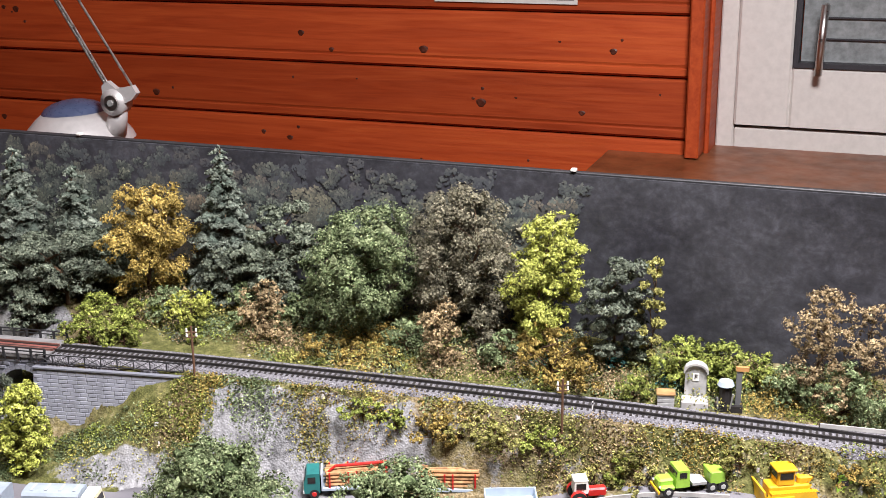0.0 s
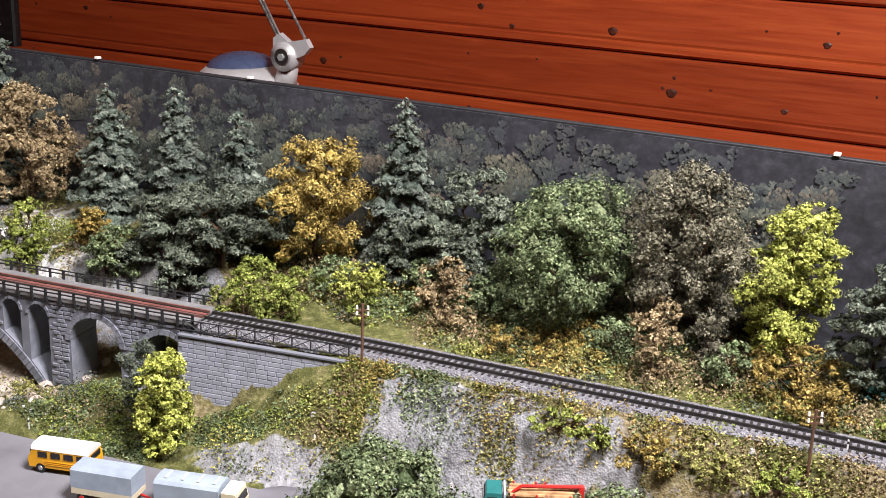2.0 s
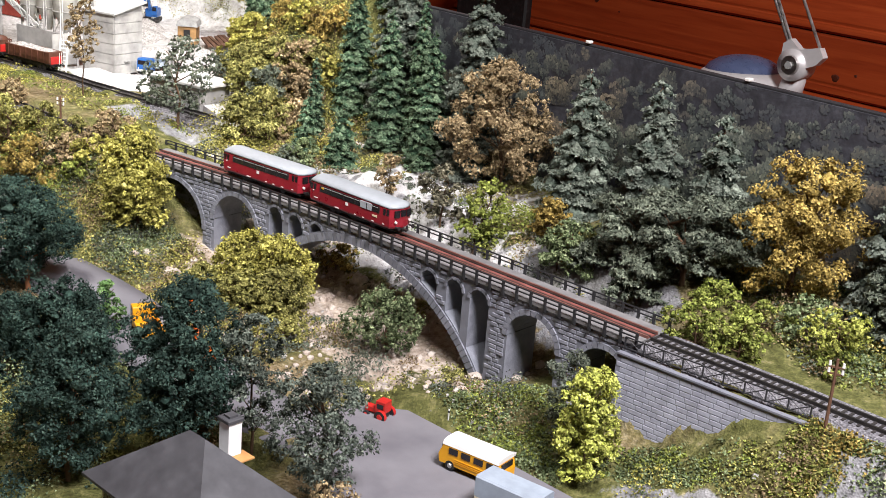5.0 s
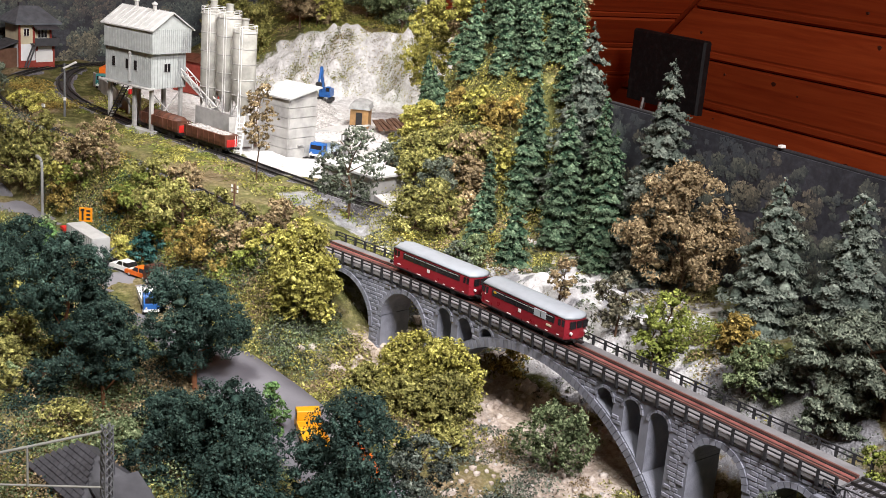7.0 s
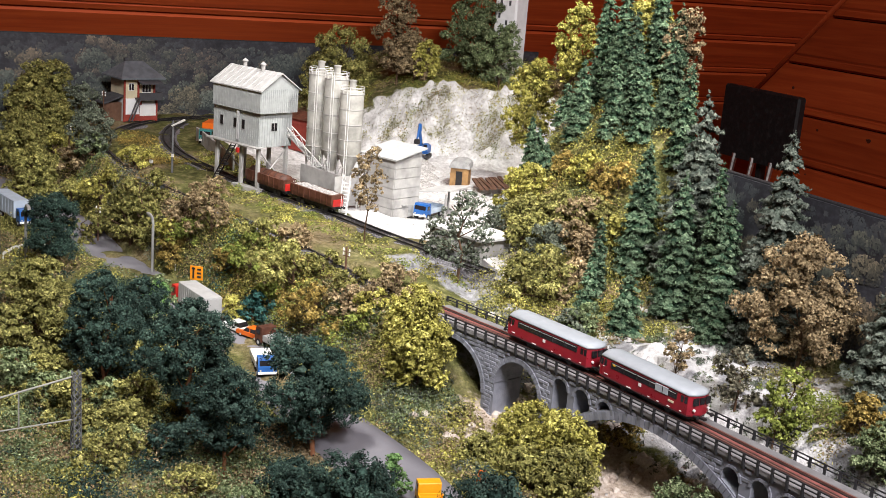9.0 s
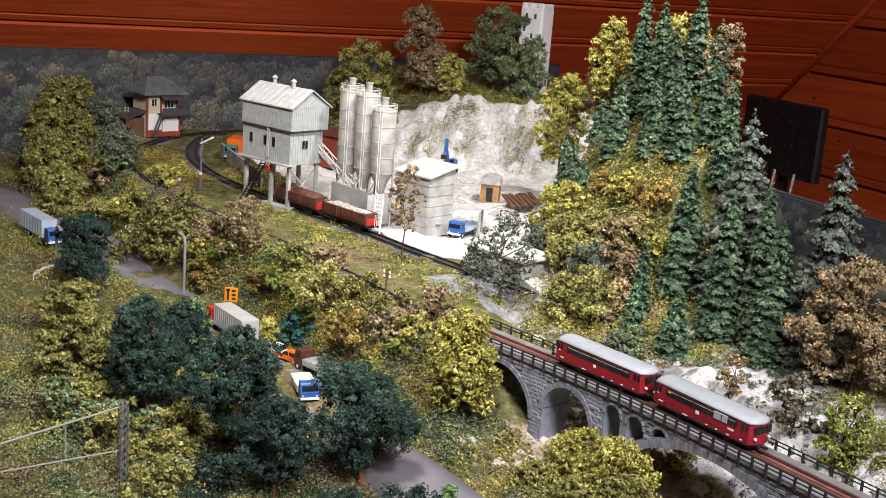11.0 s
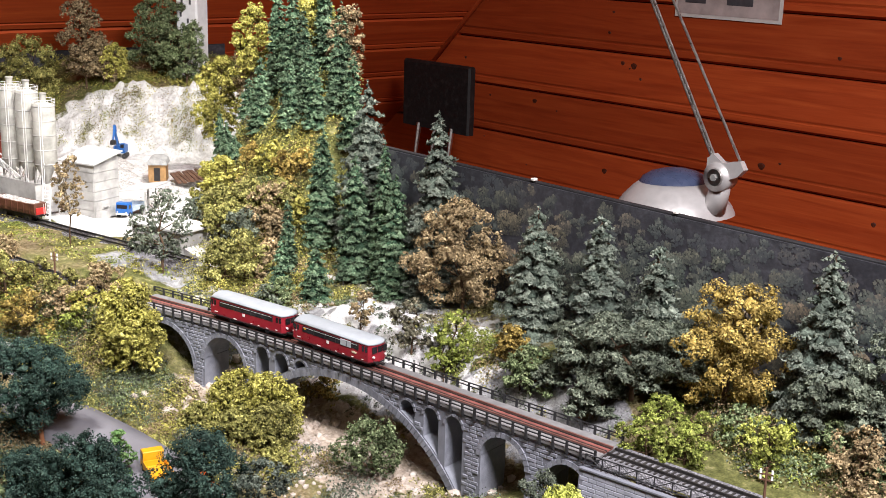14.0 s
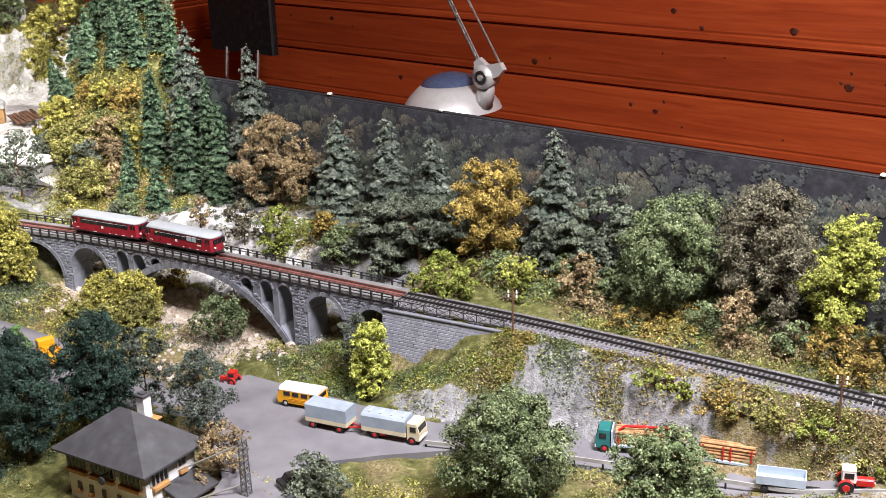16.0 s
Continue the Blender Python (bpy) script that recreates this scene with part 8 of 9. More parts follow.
def gravel_tower(m):
    """Loading tower on legs. Local x runs east, the south-east corner of the lower storey stands at the origin."""
    t = thing("gravel_tower", "pale grey boarded gravel loading tower on tall legs", "building", m)
    L, D = 0.122, 0.07
    low = clad(t, "lower_storey", -L, 0, 0, D, 0.078, 0.136, "pale_board", 0.0052)
    up = clad(t, "upper_storey", -L + 0.004, 0.008, -0.006, D + 0.004, 0.136, 0.176, "pale_board", 0.0042)
    ya, yb, ym = -0.010, D + 0.008, D / 2 - 0.001
    xa, xb = -L - 0.002, 0.013
    gable = Shape().add([(-L + 0.004, -0.006, 0.176), (-L + 0.004, D + 0.004, 0.176), (-L + 0.004, ym, 0.199), (0.008, -0.006, 0.176), (0.008, D + 0.004, 0.176), (0.008, ym, 0.199)], [(0, 1, 2), (3, 5, 4), (0, 2, 5, 3), (1, 4, 5, 2), (0, 3, 4, 1)])
    part("gable", gable, M["pale_board"], t)
    for s, (y0, z0) in ((-1, (ya, 0.1725)), (1, (yb, 0.1725))):
        sh = Shape().add([(xa, y0, z0), (xb, y0, z0), (xb, ym, 0.2015), (xa, ym, 0.2015), (xa, y0, z0 + 0.002), (xb, y0, z0 + 0.002), (xb, ym, 0.2035), (xa, ym, 0.2035)], [(0, 1, 2, 3), (4, 5, 6, 7), (0, 1, 5, 4), (1, 2, 6, 5), (2, 3, 7, 6), (3, 0, 4, 7)])
        rf = part("roof", sh, M["roof_pale"], t, "bleached pitched roof")
        for k in range(9):
            x = xa + (xb - xa) * (k + 0.5) / 9
            part("batten", Shape().tube((x, y0, z0 + 0.0024), (x, ym, 0.2038), 0.0006, 0.0006, 4), M["roof_pale"], rf)
    for x, y in ((-0.09, ym + 0.004), (-0.035, ym - 0.002)):
        v = part("roof_vent", Shape().tube((x, y, 0.195), (x, y, 0.211), 0.0034, 0.0034, 10), M["concrete"], t)
        part("vent_cap", Shape().lathe([(0.0, 0.217), (0.0052, 0.2125), (0.005, 0.211), (0, 0.211)], 12, (x, y, 0)), M["roof_pale"], v)
    # windows of the lower storey
    window_unit(low, (0.0012, 0.03, 0.112), (0.013, 0.015), 90, 1, "grey_wood")
    for x in (-0.098, -0.062, -0.04):
        window_unit(low, (x, -0.0012, 0.112), (0.009, 0.018), 0, 0, "grey_wood")
    part("downpipe", Shape().tube((-0.05, -0.004, 0.085), (-0.05, -0.004, 0.15), 0.0013).tube((-0.054, -0.004, 0.085), (-0.054, -0.004, 0.15), 0.0013), M["grey_box"], t)
    part("ledge", Shape().box((-L / 2, -0.003, 0.0785), (L + 0.012, 0.016, 0.002)), M["concrete"], t)
    for x in (-0.006, -0.05, -0.116):
        for y in (0.005, D - 0.005):
            leg = part("leg", Shape().box((x, y, 0.039), (0.0055, 0.0055, 0.078)), M["concrete"], t)
    for x in (-0.006, -0.116):
        part("brace", Shape().tube((x, 0.005, 0.012), (x, D - 0.005, 0.072), 0.0012).tube((x, D - 0.005, 0.012), (x, 0.005, 0.072), 0.0012), M["concrete"], t)
    part("footing", Shape().box((-0.03, 0.004, 0.0035), (0.07, 0.014, 0.009), 0, 0.001), M["concrete"], t)
    part("signal_head", Shape().box((-0.04, -0.012, 0.069), (0.005, 0.004, 0.008)), M["bright_red"], t)
    st = part("stair", Shape().box((-0.072, -0.01, 0.04), (0.004, 0.008, 0.004)), M["frame_black"], t)
    for k in range(14):
        part("step", Shape().box((-0.055 - 0.0034 * k, -0.011, 0.074 - 0.005 * k), (0.005, 0.011, 0.001)), M["frame_black"], st)
    part("stringer", Shape().tube((-0.052, -0.0165, 0.078), (-0.102, -0.0165, 0.006), 0.0011).tube((-0.052, -0.0055, 0.078), (-0.102, -0.0055, 0.006), 0.0011), M["frame_black"], st)
    # trussed conveyor running up from the silos
    cv = part("conveyor", Shape().box((0, 0, 0), (0.11, 0.012, 0.0014), 0, 0, Matrix.Translation((0.042, 0.066, 0.075)) @ Matrix.Rotation(0.5, 4, "Y")), M["concrete"], t, "pale trussed conveyor")
    for y in (0.060, 0.072):
        a, b = Vector((-0.004, y, 0.112)), Vector((0.092, y, 0.059))
        part("truss_chord", Shape().tube(a, b, 0.0011), M["white"], cv)
        pts = [a.lerp(b, k / 8) + Vector((0, 0, -0.010 if k % 2 else 0)) for k in range(9)]
        part("truss_web", Shape().path(pts, 0.0007, 4), M["white"], cv)
    return t


gravel_tower(Matrix.Translation((-2.087, 0.728, 0.207)) @ Matrix.Rotation(radians(21), 4, "Z") @ Matrix.Scale(1.06, 4))


def silos(base):
    t = thing("gravel_silos", "three weathered steel silos on a braced steel frame", "silo", base)
    for k, (x, y, top) in enumerate(((-0.085, -0.022, 0.207), (-0.044, -0.010, 0.205), (0.0, 0.0, 0.187))):
        r = 0.0192
        body = part("silo_body", Shape().lathe([(0.004, 0.052), (r * 0.55, 0.070), (r, 0.088), (r, top), (r * 0.9, top + 0.003), (0.004, top + 0.006)], 28, (x, y, 0)), M["silo"], t, "", True)
        for j in range(5):
            z = 0.088 + (top - 0.088) * j / 4
            part("band", Shape().lathe([(r + 0.0002, z - 0.0008), (r + 0.0009, z - 0.0004), (r + 0.0009, z + 0.0004), (r + 0.0002, z + 0.0008)], 28, (x, y, 0)), M["concrete"], body)
        part("filter_cap", Shape().lathe([(0.0056, top), (0.0056, top + 0.019), (0.0066, top + 0.0195), (0.0066, top + 0.0215), (0.0, top + 0.0225)], 14, (x, y, 0)), M["silo"], body)
        for j in range(10):
            a = 2 * math.pi * j / 10
            px, py = x + r * math.cos(a), y + r * math.sin(a)
            part("railing_post", Shape().tube((px, py, top), (px, py, top + 0.011), 0.0004, 0.0004, 4), M["white"], body)
        for h in (top + 0.0055, top + 0.011):
            ring = [(r - 0.00045, h), (r, h - 0.00045), (r + 0.00045, h), (r, h + 0.00045), (r - 0.00045, h)]
            part("hand_rail", Shape().lathe(ring, 20, (x, y, 0)), M["white"], body)
        part("ladder", Shape().tube((x + r * 0.75, y - r * 0.75, 0.03), (x + r * 0.75, y - r * 0.75, top + 0.01), 0.0006).tube((x + r * 0.9, y - r * 0.6, 0.03), (x + r * 0.9, y - r * 0.6, top + 0.01), 0.0006), M["white"], body)
        for a in (0.8, 2.4, 3.9, 5.5):
            px, py = x + r * math.cos(a), y + r * math.sin(a)
            part("leg", Shape().tube((px, py, 0), (px, py, 0.094), 0.0016, 0.0016, 6), M["concrete"], t)
        part("brace", Shape().tube((x - r, y - r * 0.6, 0.05), (x + r, y - r * 0.6, 0.09), 0.0008).tube((x + r, y - r * 0.6, 0.05), (x - r, y - r * 0.6, 0.09), 0.0008), M["white"], t)
    part("bunker_wall", Shape().box((-0.045, -0.03, 0.029), (0.11, 0.003, 0.05), 14).box((0.012, -0.008, 0.029), (0.003, 0.045, 0.05), 14), M["concrete"], t)
    st = part("stair", Shape().tube((0.03, -0.02, 0.05), (0.062, -0.038, 0.0), 0.0012).tube((0.036, -0.01, 0.05), (0.068, -0.028, 0.0), 0.0012), M["white"], t, "white steel stair")
    for k in range(9):
        u = (k + 0.5) / 9
        part("step", Shape().box((0.033 + 0.032 * u, -0.015 - 0.018 * u, 0.05 - 0.05 * u), (0.005, 0.012, 0.0009), -30), M["white"], st)
    part("handrail", Shape().tube((0.03, -0.02, 0.06), (0.062, -0.038, 0.011), 0.0006).tube((0.036, -0.01, 0.06), (0.068, -0.028, 0.011), 0.0006), M["white"], st)
    return t


silos(pose(-1.968, 0.85, 0.207) @ Matrix.Scale(1.06, 4))


def quarry_shed(m):
    t = thing("quarry_shed", "pale plank-clad quarry shed with a bright sloping roof", "building", m)
    a, b, h = 0.074, 0.062, 0.1
    s = Shape().prism([(0, 0), (b, 0), (b, h + 0.014), (0, h)], a, Matrix.Rotation(math.pi / 2, 4, "Z"))
    w = part("wall", s, M["concrete"], t)
    for k in range(6):
        z = 0.0085 + 0.0172 * k
        part("plank", Shape().box((0.0005, b / 2, z), (0.0016, b * 0.99, 0.0162)), M["concrete"], w)
        part("plank", Shape().box((-a / 2, -0.0005, z), (a * 0.99, 0.0016, 0.0162)), M["concrete"], w)
    part("roof", Shape().prism([(-0.006, h + 0.0005), (b + 0.006, h + 0.0165), (b + 0.006, h + 0.019), (-0.006, h + 0.003)], a + 0.014, Matrix.Translation((0.007, 0, 0)) @ Matrix.Rotation(math.pi / 2, 4, "Z")), M["roof_pale"], t, "bright bleached roof")
    part("vent", Shape().box((-0.06, 0.012, h + 0.008), (0.006, 0.006, 0.014)), M["concrete"], t)
    part("door", Shape().box((0.0016, 0.042, 0.011), (0.0012, 0.010, 0.02)), M["grey_wood"], w)
    part("lamp", Shape().box((0.003, 0.025, 0.022), (0.005, 0.01, 0.0016)), M["grey_wood"], w)
    part("annexe_roof", Shape().prism([(0.0, 0.04), (0.07, 0.052), (0.07, 0.0545), (0.0, 0.0425)], 0.07, Matrix.Translation((-0.005, b + 0.002, 0)) @ Matrix.Rotation(0.25, 4, "Z")), M["roof_pale"], t)
    part("annexe_post", Shape().box((0.045, b + 0.02, 0.022), (0.003, 0.003, 0.044)).box((0.02, b + 0.055, 0.022), (0.003, 0.003, 0.044)), M["concrete"], t)
    return t


quarry_shed(Matrix.Translation((-1.868, 0.893, 0.207)) @ Matrix.Rotation(radians(20), 4, "Z"))

bk = thing("loading_bunker", "low concrete loading bunker with a flat pale roof", "building", Matrix.Translation((-1.615, 0.878, 0.2)) @ Matrix.Rotation(radians(14), 4, "Z"))
part("wall", Shape().box((0.0, 0.03, 0.022), (0.115, 0.06, 0.05), 0, 0.001), M["concrete"], bk)
part("roof", Shape().box((0.004, 0.03, 0.0485), (0.128, 0.074, 0.004), 0, 0.001), M["roof_pale"], bk)
part("ramp", Shape().prism([(0.06, 0.0), (0.13, 0.0), (0.06, 0.02)], 0.03, Matrix.Translation((0, 0.005, 0))), M["concrete"], bk)
part("gate", Shape().box((0.02, -0.001, 0.015), (0.04, 0.003, 0.026)), M["grey_wood"], bk)

hut = thing("watchman_hut", "small ochre boarded hut with a curved grey roof", "hut", pose(-2.11, 1.15, 0.212, 0, 0, -35) @ Matrix.Scale(1.35, 4))
part("wall", Shape().box((0, 0, 0.014), (0.036, 0.026, 0.028)), M["hut_brown"], hut)
part("roof", Shape().prism([(-0.0155, 0.027), (0.0155, 0.027), (0.013, 0.034), (0.006, 0.0375), (-0.006, 0.0375), (-0.013, 0.034)], 0.041, Matrix.Translation((0.0205, 0, 0)) @ Matrix.Rotation(math.pi / 2, 4, "Z")), M["grey_wood"], hut)
part("door", Shape().box((0.0184, 0, 0.0125), (0.001, 0.009, 0.02)), M["frame_black"], hut)
for k, (x, y, s, label) in enumerate(((-2.2, 1.1, 0.045, "a"), (-2.08, 1.06, 0.035, "b"), (-2.3, 1.14, 0.05, "c"), (-2.0, 1.12, 0.03, "d"))):
    r = random.Random(k)
    h = Shape()
    n = 16
    for q, z in ((1, -0.004), (0.78, 0.25), (0.5, 0.48), (0.2, 0.62)):
        h.v += [(q * s * math.cos(2 * math.pi * j / n) * r.uniform(0.88, 1.12), q * s * math.sin(2 * math.pi * j / n) * r.uniform(0.88, 1.12), z * s * 0.75 * r.uniform(0.9, 1.1)) for j in range(n)]
    for i in range(3):
        h.f += [(i * n + j, i * n + (j + 1) % n, (i + 1) * n + (j + 1) % n, (i + 1) * n + j) for j in range(n)]
    h.f.append(tuple(range(3 * n, 4 * n)))
    ob = solid("gravel_heap", h, M["gravel"], "heap of pale gravel on the quarry floor", "gravel heap", "", True, "gravel heaps")
    ob.location = (x, y, 0.208)
planks = thing("plank_stack", "brown weathered planks stacked on the quarry floor", "planks", pose(-2.06, 1.19, 0.213, 0, 0, -20) @ Matrix.Scale(1.4, 4))
for k in range(7):
    part("plank", Shape().box((0.003 * (k % 2), -0.018 + 0.006 * (k % 7), 0.006 + 0.0008 * k), (0.075, 0.0052, 0.0022), 2 * (k % 3)), M["mast_wood"], planks)


def signal_cabin(m):
    """Two-storey cabin by the junction: slate hip roof, red timber posts, balcony."""
    t = thing("signal_cabin", "slate-roofed signal cabin with red timbers and a balcony", "building", m)
    part("ground_wall", Shape().box((0, 0, 0.02), (0.064, 0.056, 0.042)), M["render_wall"], t)
    for x in (-0.032, 0.0, 0.032):
        part("timber", Shape().box((x, -0.0285, 0.02), (0.004, 0.002, 0.042)), M["brick_red"], t)
    part("red_base", Shape().box((0.0, -0.029, 0.006), (0.066, 0.002, 0.012)), M["brick_red"], t)
    part("garage_door", Shape().box((0.014, -0.0297, 0.019), (0.032, 0.0016, 0.02)), M["white"], t)
    part("upper_wall", Shape().box((-0.002, 0.0, 0.058), (0.06, 0.052, 0.036)), M["ivory"], t)
    for x in (-0.031, -0.004, 0.028):
        part("timber", Shape().box((x, -0.0268, 0.058), (0.0036, 0.0018, 0.036)), M["brick_red"], t)
    for y in (-0.025, 0.0, 0.025):
        part("timber", Shape().box((0.0288, y, 0.058), (0.0018, 0.0036, 0.036)), M["brick_red"], t)
    window_unit(t, (-0.018, -0.0266, 0.062), (0.010, 0.014), 0, 1, "white")
    window_unit(t, (0.012, -0.0266, 0.060), (0.018, 0.018), 0, 2, "white")
    part("balcony", Shape().box((0.012, -0.036, 0.041), (0.046, 0.02, 0.003)).box((0.012, -0.0455, 0.048), (0.046, 0.0014, 0.011)).box((0.0345, -0.036, 0.048), (0.0014, 0.02, 0.011)), M["slate"], t)
    part("awning", Shape().prism([(-0.05, 0.069), (-0.024, 0.078), (-0.024, 0.08), (-0.05, 0.071)], 0.044, Matrix.Translation((0.034, 0, 0)) @ Matrix.Rotation(math.pi / 2, 4, "Z")), M["slate"], t)
    hip_roof(t, 0.064, 0.056, 0.0765, 0.106, 0.036, "slate_blue", 0.012)
    part("chimney", Shape().box((-0.012, 0.008, 0.104), (0.007, 0.007, 0.014)), M["slate"], t)
    part("stair", Shape().tube((-0.01, -0.047, 0.041), (-0.028, -0.05, 0.002), 0.0014).tube((-0.01, -0.037, 0.041), (-0.028, -0.04, 0.002), 0.0014), M["slate"], t)
    sh = part("lean_to", Shape().box((-0.05, 0.0, 0.016), (0.034, 0.04, 0.034)), M["mast_wood"], t)
    part("lean_to_roof", Shape().prism([(-0.071, 0.031), (-0.029, 0.046), (-0.029, 0.0485), (-0.071, 0.0335)], 0.05, Matrix.Translation((0, -0.026, 0))), M["slate"], sh)
    return t


signal_cabin(Matrix.Translation((-2.915, 0.7, 0.211)) @ Matrix.Rotation(radians(104), 4, "Z") @ Matrix.Scale(1.27, 4))
rb = thing("brick_shed", "low red brick shed behind the tower", "building", pose(-2.52, 0.98, 0.209, 0, 0, 20))
part("wall", Shape().box((0, 0, 0.035), (0.14, 0.06, 0.07)), M["brick_red"], rb)
part("roof", Shape().prism([(-0.036, 0.069), (0.036, 0.069), (0.0, 0.082)], 0.15, Matrix.Translation((0.075, 0, 0)) @ Matrix.Rotation(math.pi / 2, 4, "Z")), M["rust_wagon"], rb)
cw = thing("loading_wall", "pale concrete panel wall beside the siding", "wall")
for k in range(9):
    a = Vector((-2.64, 0.775, 0)).lerp(Vector((-2.30, 0.752, 0)), (k + 0.5) / 9)
    part("panel", Shape().box((a.x, a.y, 0.2215), (0.0365, 0.004, 0.03), -4, 0.0006), M["concrete"], cw)
# white plaster ruin above the quarry
ruin = thing("ruined_tower", "white plaster ruined tower behind the hilltop trees", "tower", pose(-2.57, 1.5, 0.38, 0, 0, 25))
part("shaft", Shape().box((0, 0, 0.085), (0.062, 0.05, 0.2), 0, 0.004), M["render_wall"], ruin)
for k, (x, w) in enumerate(((-0.024, 0.014), (-0.002, 0.016), (0.023, 0.016))):
    part("merlon", Shape().box((x, -0.0, 0.188), (w, 0.046, 0.012), 0, 0.003), M["render_wall"], ruin)
for x, z in ((-0.012, 0.165), (0.012, 0.165), (-0.016, 0.135), (0.005, 0.12)):
    part("opening", Shape().box((x, -0.025, z), (0.006, 0.002, 0.011), 0, 0.0005), M["slate"], ruin)


# ---------------------------------------------------------------- poles, signals and street furniture
def telegraph_pole(x, y, h, z=None, cross=2):
    z = rough_z(x, y) if z is None else z
    t = thing("telegraph_pole", "thin brown telegraph pole with white insulators", "pole", pose(x, y, z - 0.004), "telegraph poles along the line")
    part("pole", Shape().tube((0, 0, 0), (0, 0, h + 0.004), 0.0016, 0.0012, 7), M["mast_wood"], t)
    for k in range(cross):
        c = part("crossarm", Shape().box((0, 0, h - 0.003 - 0.006 * k), (0.0125, 0.0014, 0.0014), 25), M["mast_wood"], t)
        for s in (-1, 1):
            part("insulator", Shape().tube((s * 0.005, s * 0.0023, h - 0.0022 - 0.006 * k), (s * 0.005, s * 0.0023, h + 0.0016 - 0.006 * k), 0.0013, 0.0010, 7), M["white"], c)
    return t


for x, y, h in ((-0.456, 0.899, 0.066), (-0.026, 0.953, 0.06), (-1.565, 0.683, 0.056), (-1.978, 0.585, 0.07), (-2.18, 0.47, 0.075), (-2.62, 0.50, 0.08), (-2.86, 0.62, 0.075)):
    telegraph_pole(x, y, h)

sg = thing("semaphore_signal", "dark lattice semaphore signal with a raised white arm", "signal", pose(-2.276, 0.625, 0.209))
part("mast", Shape().tube((0, 0, 0), (0, 0, 0.098), 0.0022, 0.0018, 6), M["mast_steel"], sg)
part("mast_band", Shape().tube((0, 0, 0.03), (0, 0, 0.036), 0.0026, 0.0025, 6), M["white"], sg)
part("signal_arm", Shape().tube((0, -0.003, 0.088), (0.02, 0.016, 0.103), 0.0017, 0.0024, 6), M["white"], sg)
part("lamp", Shape().box((0, -0.004, 0.086), (0.005, 0.004, 0.006)), M["frame_black"], sg)
dwarf = thing("dwarf_signal", "small white shunting signal between the tracks", "signal", pose(-2.335, 0.60, 0.209))
part("post", Shape().tube((0, 0, 0), (0, 0, 0.008), 0.001), M["frame_black"], dwarf)
part("signal_head", Shape().box((0, 0, 0.0105), (0.008, 0.003, 0.006), 20), M["white"], dwarf)


def street_lamp(x, y, z, h, turn):
    t = thing("street_lamp", "grey curved street lamp beside the road", "street lamp", pose(x, y, z, 0, 0, turn), "street lamps along the road")
    part("post", Shape().path([(0, 0, -0.004), (0, 0, h * 0.88), (-0.003, 0, h * 0.955), (-0.009, 0, h * 0.99), (-0.02, 0, h)], 0.0023, 8), M["lamp_grey"], t)
    part("lamp_head", Shape().box((-0.027, 0, h - 0.0005), (0.018, 0.006, 0.004), 0, 0.001), M["lamp_grey"], t)


street_lamp(-1.992, 0.520, 0.1, 0.092, 0)
street_lamp(-2.06, 0.33, 0.105, 0.1, 180)
sn = thing("road_sign", "orange road sign with black symbols", "sign", pose(-1.83, 0.548, level(-1.83, 0.548), 0, 0, 55))
part("post", Shape().tube((0, 0, -0.004), (0, 0, 0.03), 0.0008), M["lamp_grey"], sn)
bd_ = part("board", Shape().box((0, 0, 0.042), (0.0205, 0.0016, 0.022), 0, 0.0005), M["sign_orange"], sn)
for x, z, w, h in ((-0.0045, 0.042, 0.003, 0.018), (-0.0045, 0.049, 0.006, 0.003), (0.0045, 0.048, 0.006, 0.003), (0.0045, 0.042, 0.006, 0.003), (0.0045, 0.036, 0.006, 0.003)):
    part("symbol_bar", Shape().box((x, -0.0011, z), (w, 0.0006, h)), M["black"], bd_)


def lattice_mast(x, y, z, h, label):
    """Square lattice catenary mast."""
    t = thing("catenary_mast", label, "mast", pose(x, y, z, 0, 0, 12), "catenary masts of the station")
    a = 0.0046
    for sx in (-1, 1):
        for sy in (-1, 1):
            part("chord", Shape().tube((sx * a, sy * a, -0.004), (sx * a * 0.75, sy * a * 0.75, h), 0.0008, 0.0007, 4), M["mast_steel"], t)
    n = int(h / 0.0085)
    for k in range(n):
        z0, z1 = h * k / n, h * (k + 1) / n
        s = Shape()
        for sx, sy, tx, ty in ((-1, -1, 1, -1), (1, -1, 1, 1), (1, 1, -1, 1), (-1, 1, -1, -1)):
            s.tube((sx * a * 0.9, sy * a * 0.9, z0), (tx * a * 0.9, ty * a * 0.9, z1), 0.0006, 0.0006, 4).tube((tx * a * 0.9, ty * a * 0.9, z0), (sx * a * 0.9, sy * a * 0.9, z1), 0.0006, 0.0006, 4)
        part("lattice_bar", s, M["mast_steel"], t)
    return t


m1 = lattice_mast(-0.566, 0.512, 0.058, 0.088, "grey lattice catenary mast beside the signal box")
part("bracket_arm", Shape().tube((0, 0, 0.083), (-0.075, -0.03, 0.045), 0.0011), M["wire"], m1, "pale bracket arm")
part("bracket_arm", Shape().tube((0, 0, 0.03), (-0.07, -0.04, 0.005), 0.0011), M["wire"], m1)
m2 = lattice_mast(-1.325, 0.272, 0.05, 0.135, "grey lattice catenary mast among the pines")
part("bracket_arm", Shape().tube((0, 0, 0.13), (-0.02, -0.16, 0.10), 0.0012).tube((0, 0, 0.08), (-0.02, -0.16, 0.075), 0.0009).tube((-0.008, -0.06, 0.12), (-0.008, -0.06, 0.08), 0.0009), M["wire"], m2, "pale bracket arm")
m3 = lattice_mast(-1.0, 0.352, 0.055, 0.12, "grey lattice catenary mast at the station shed")
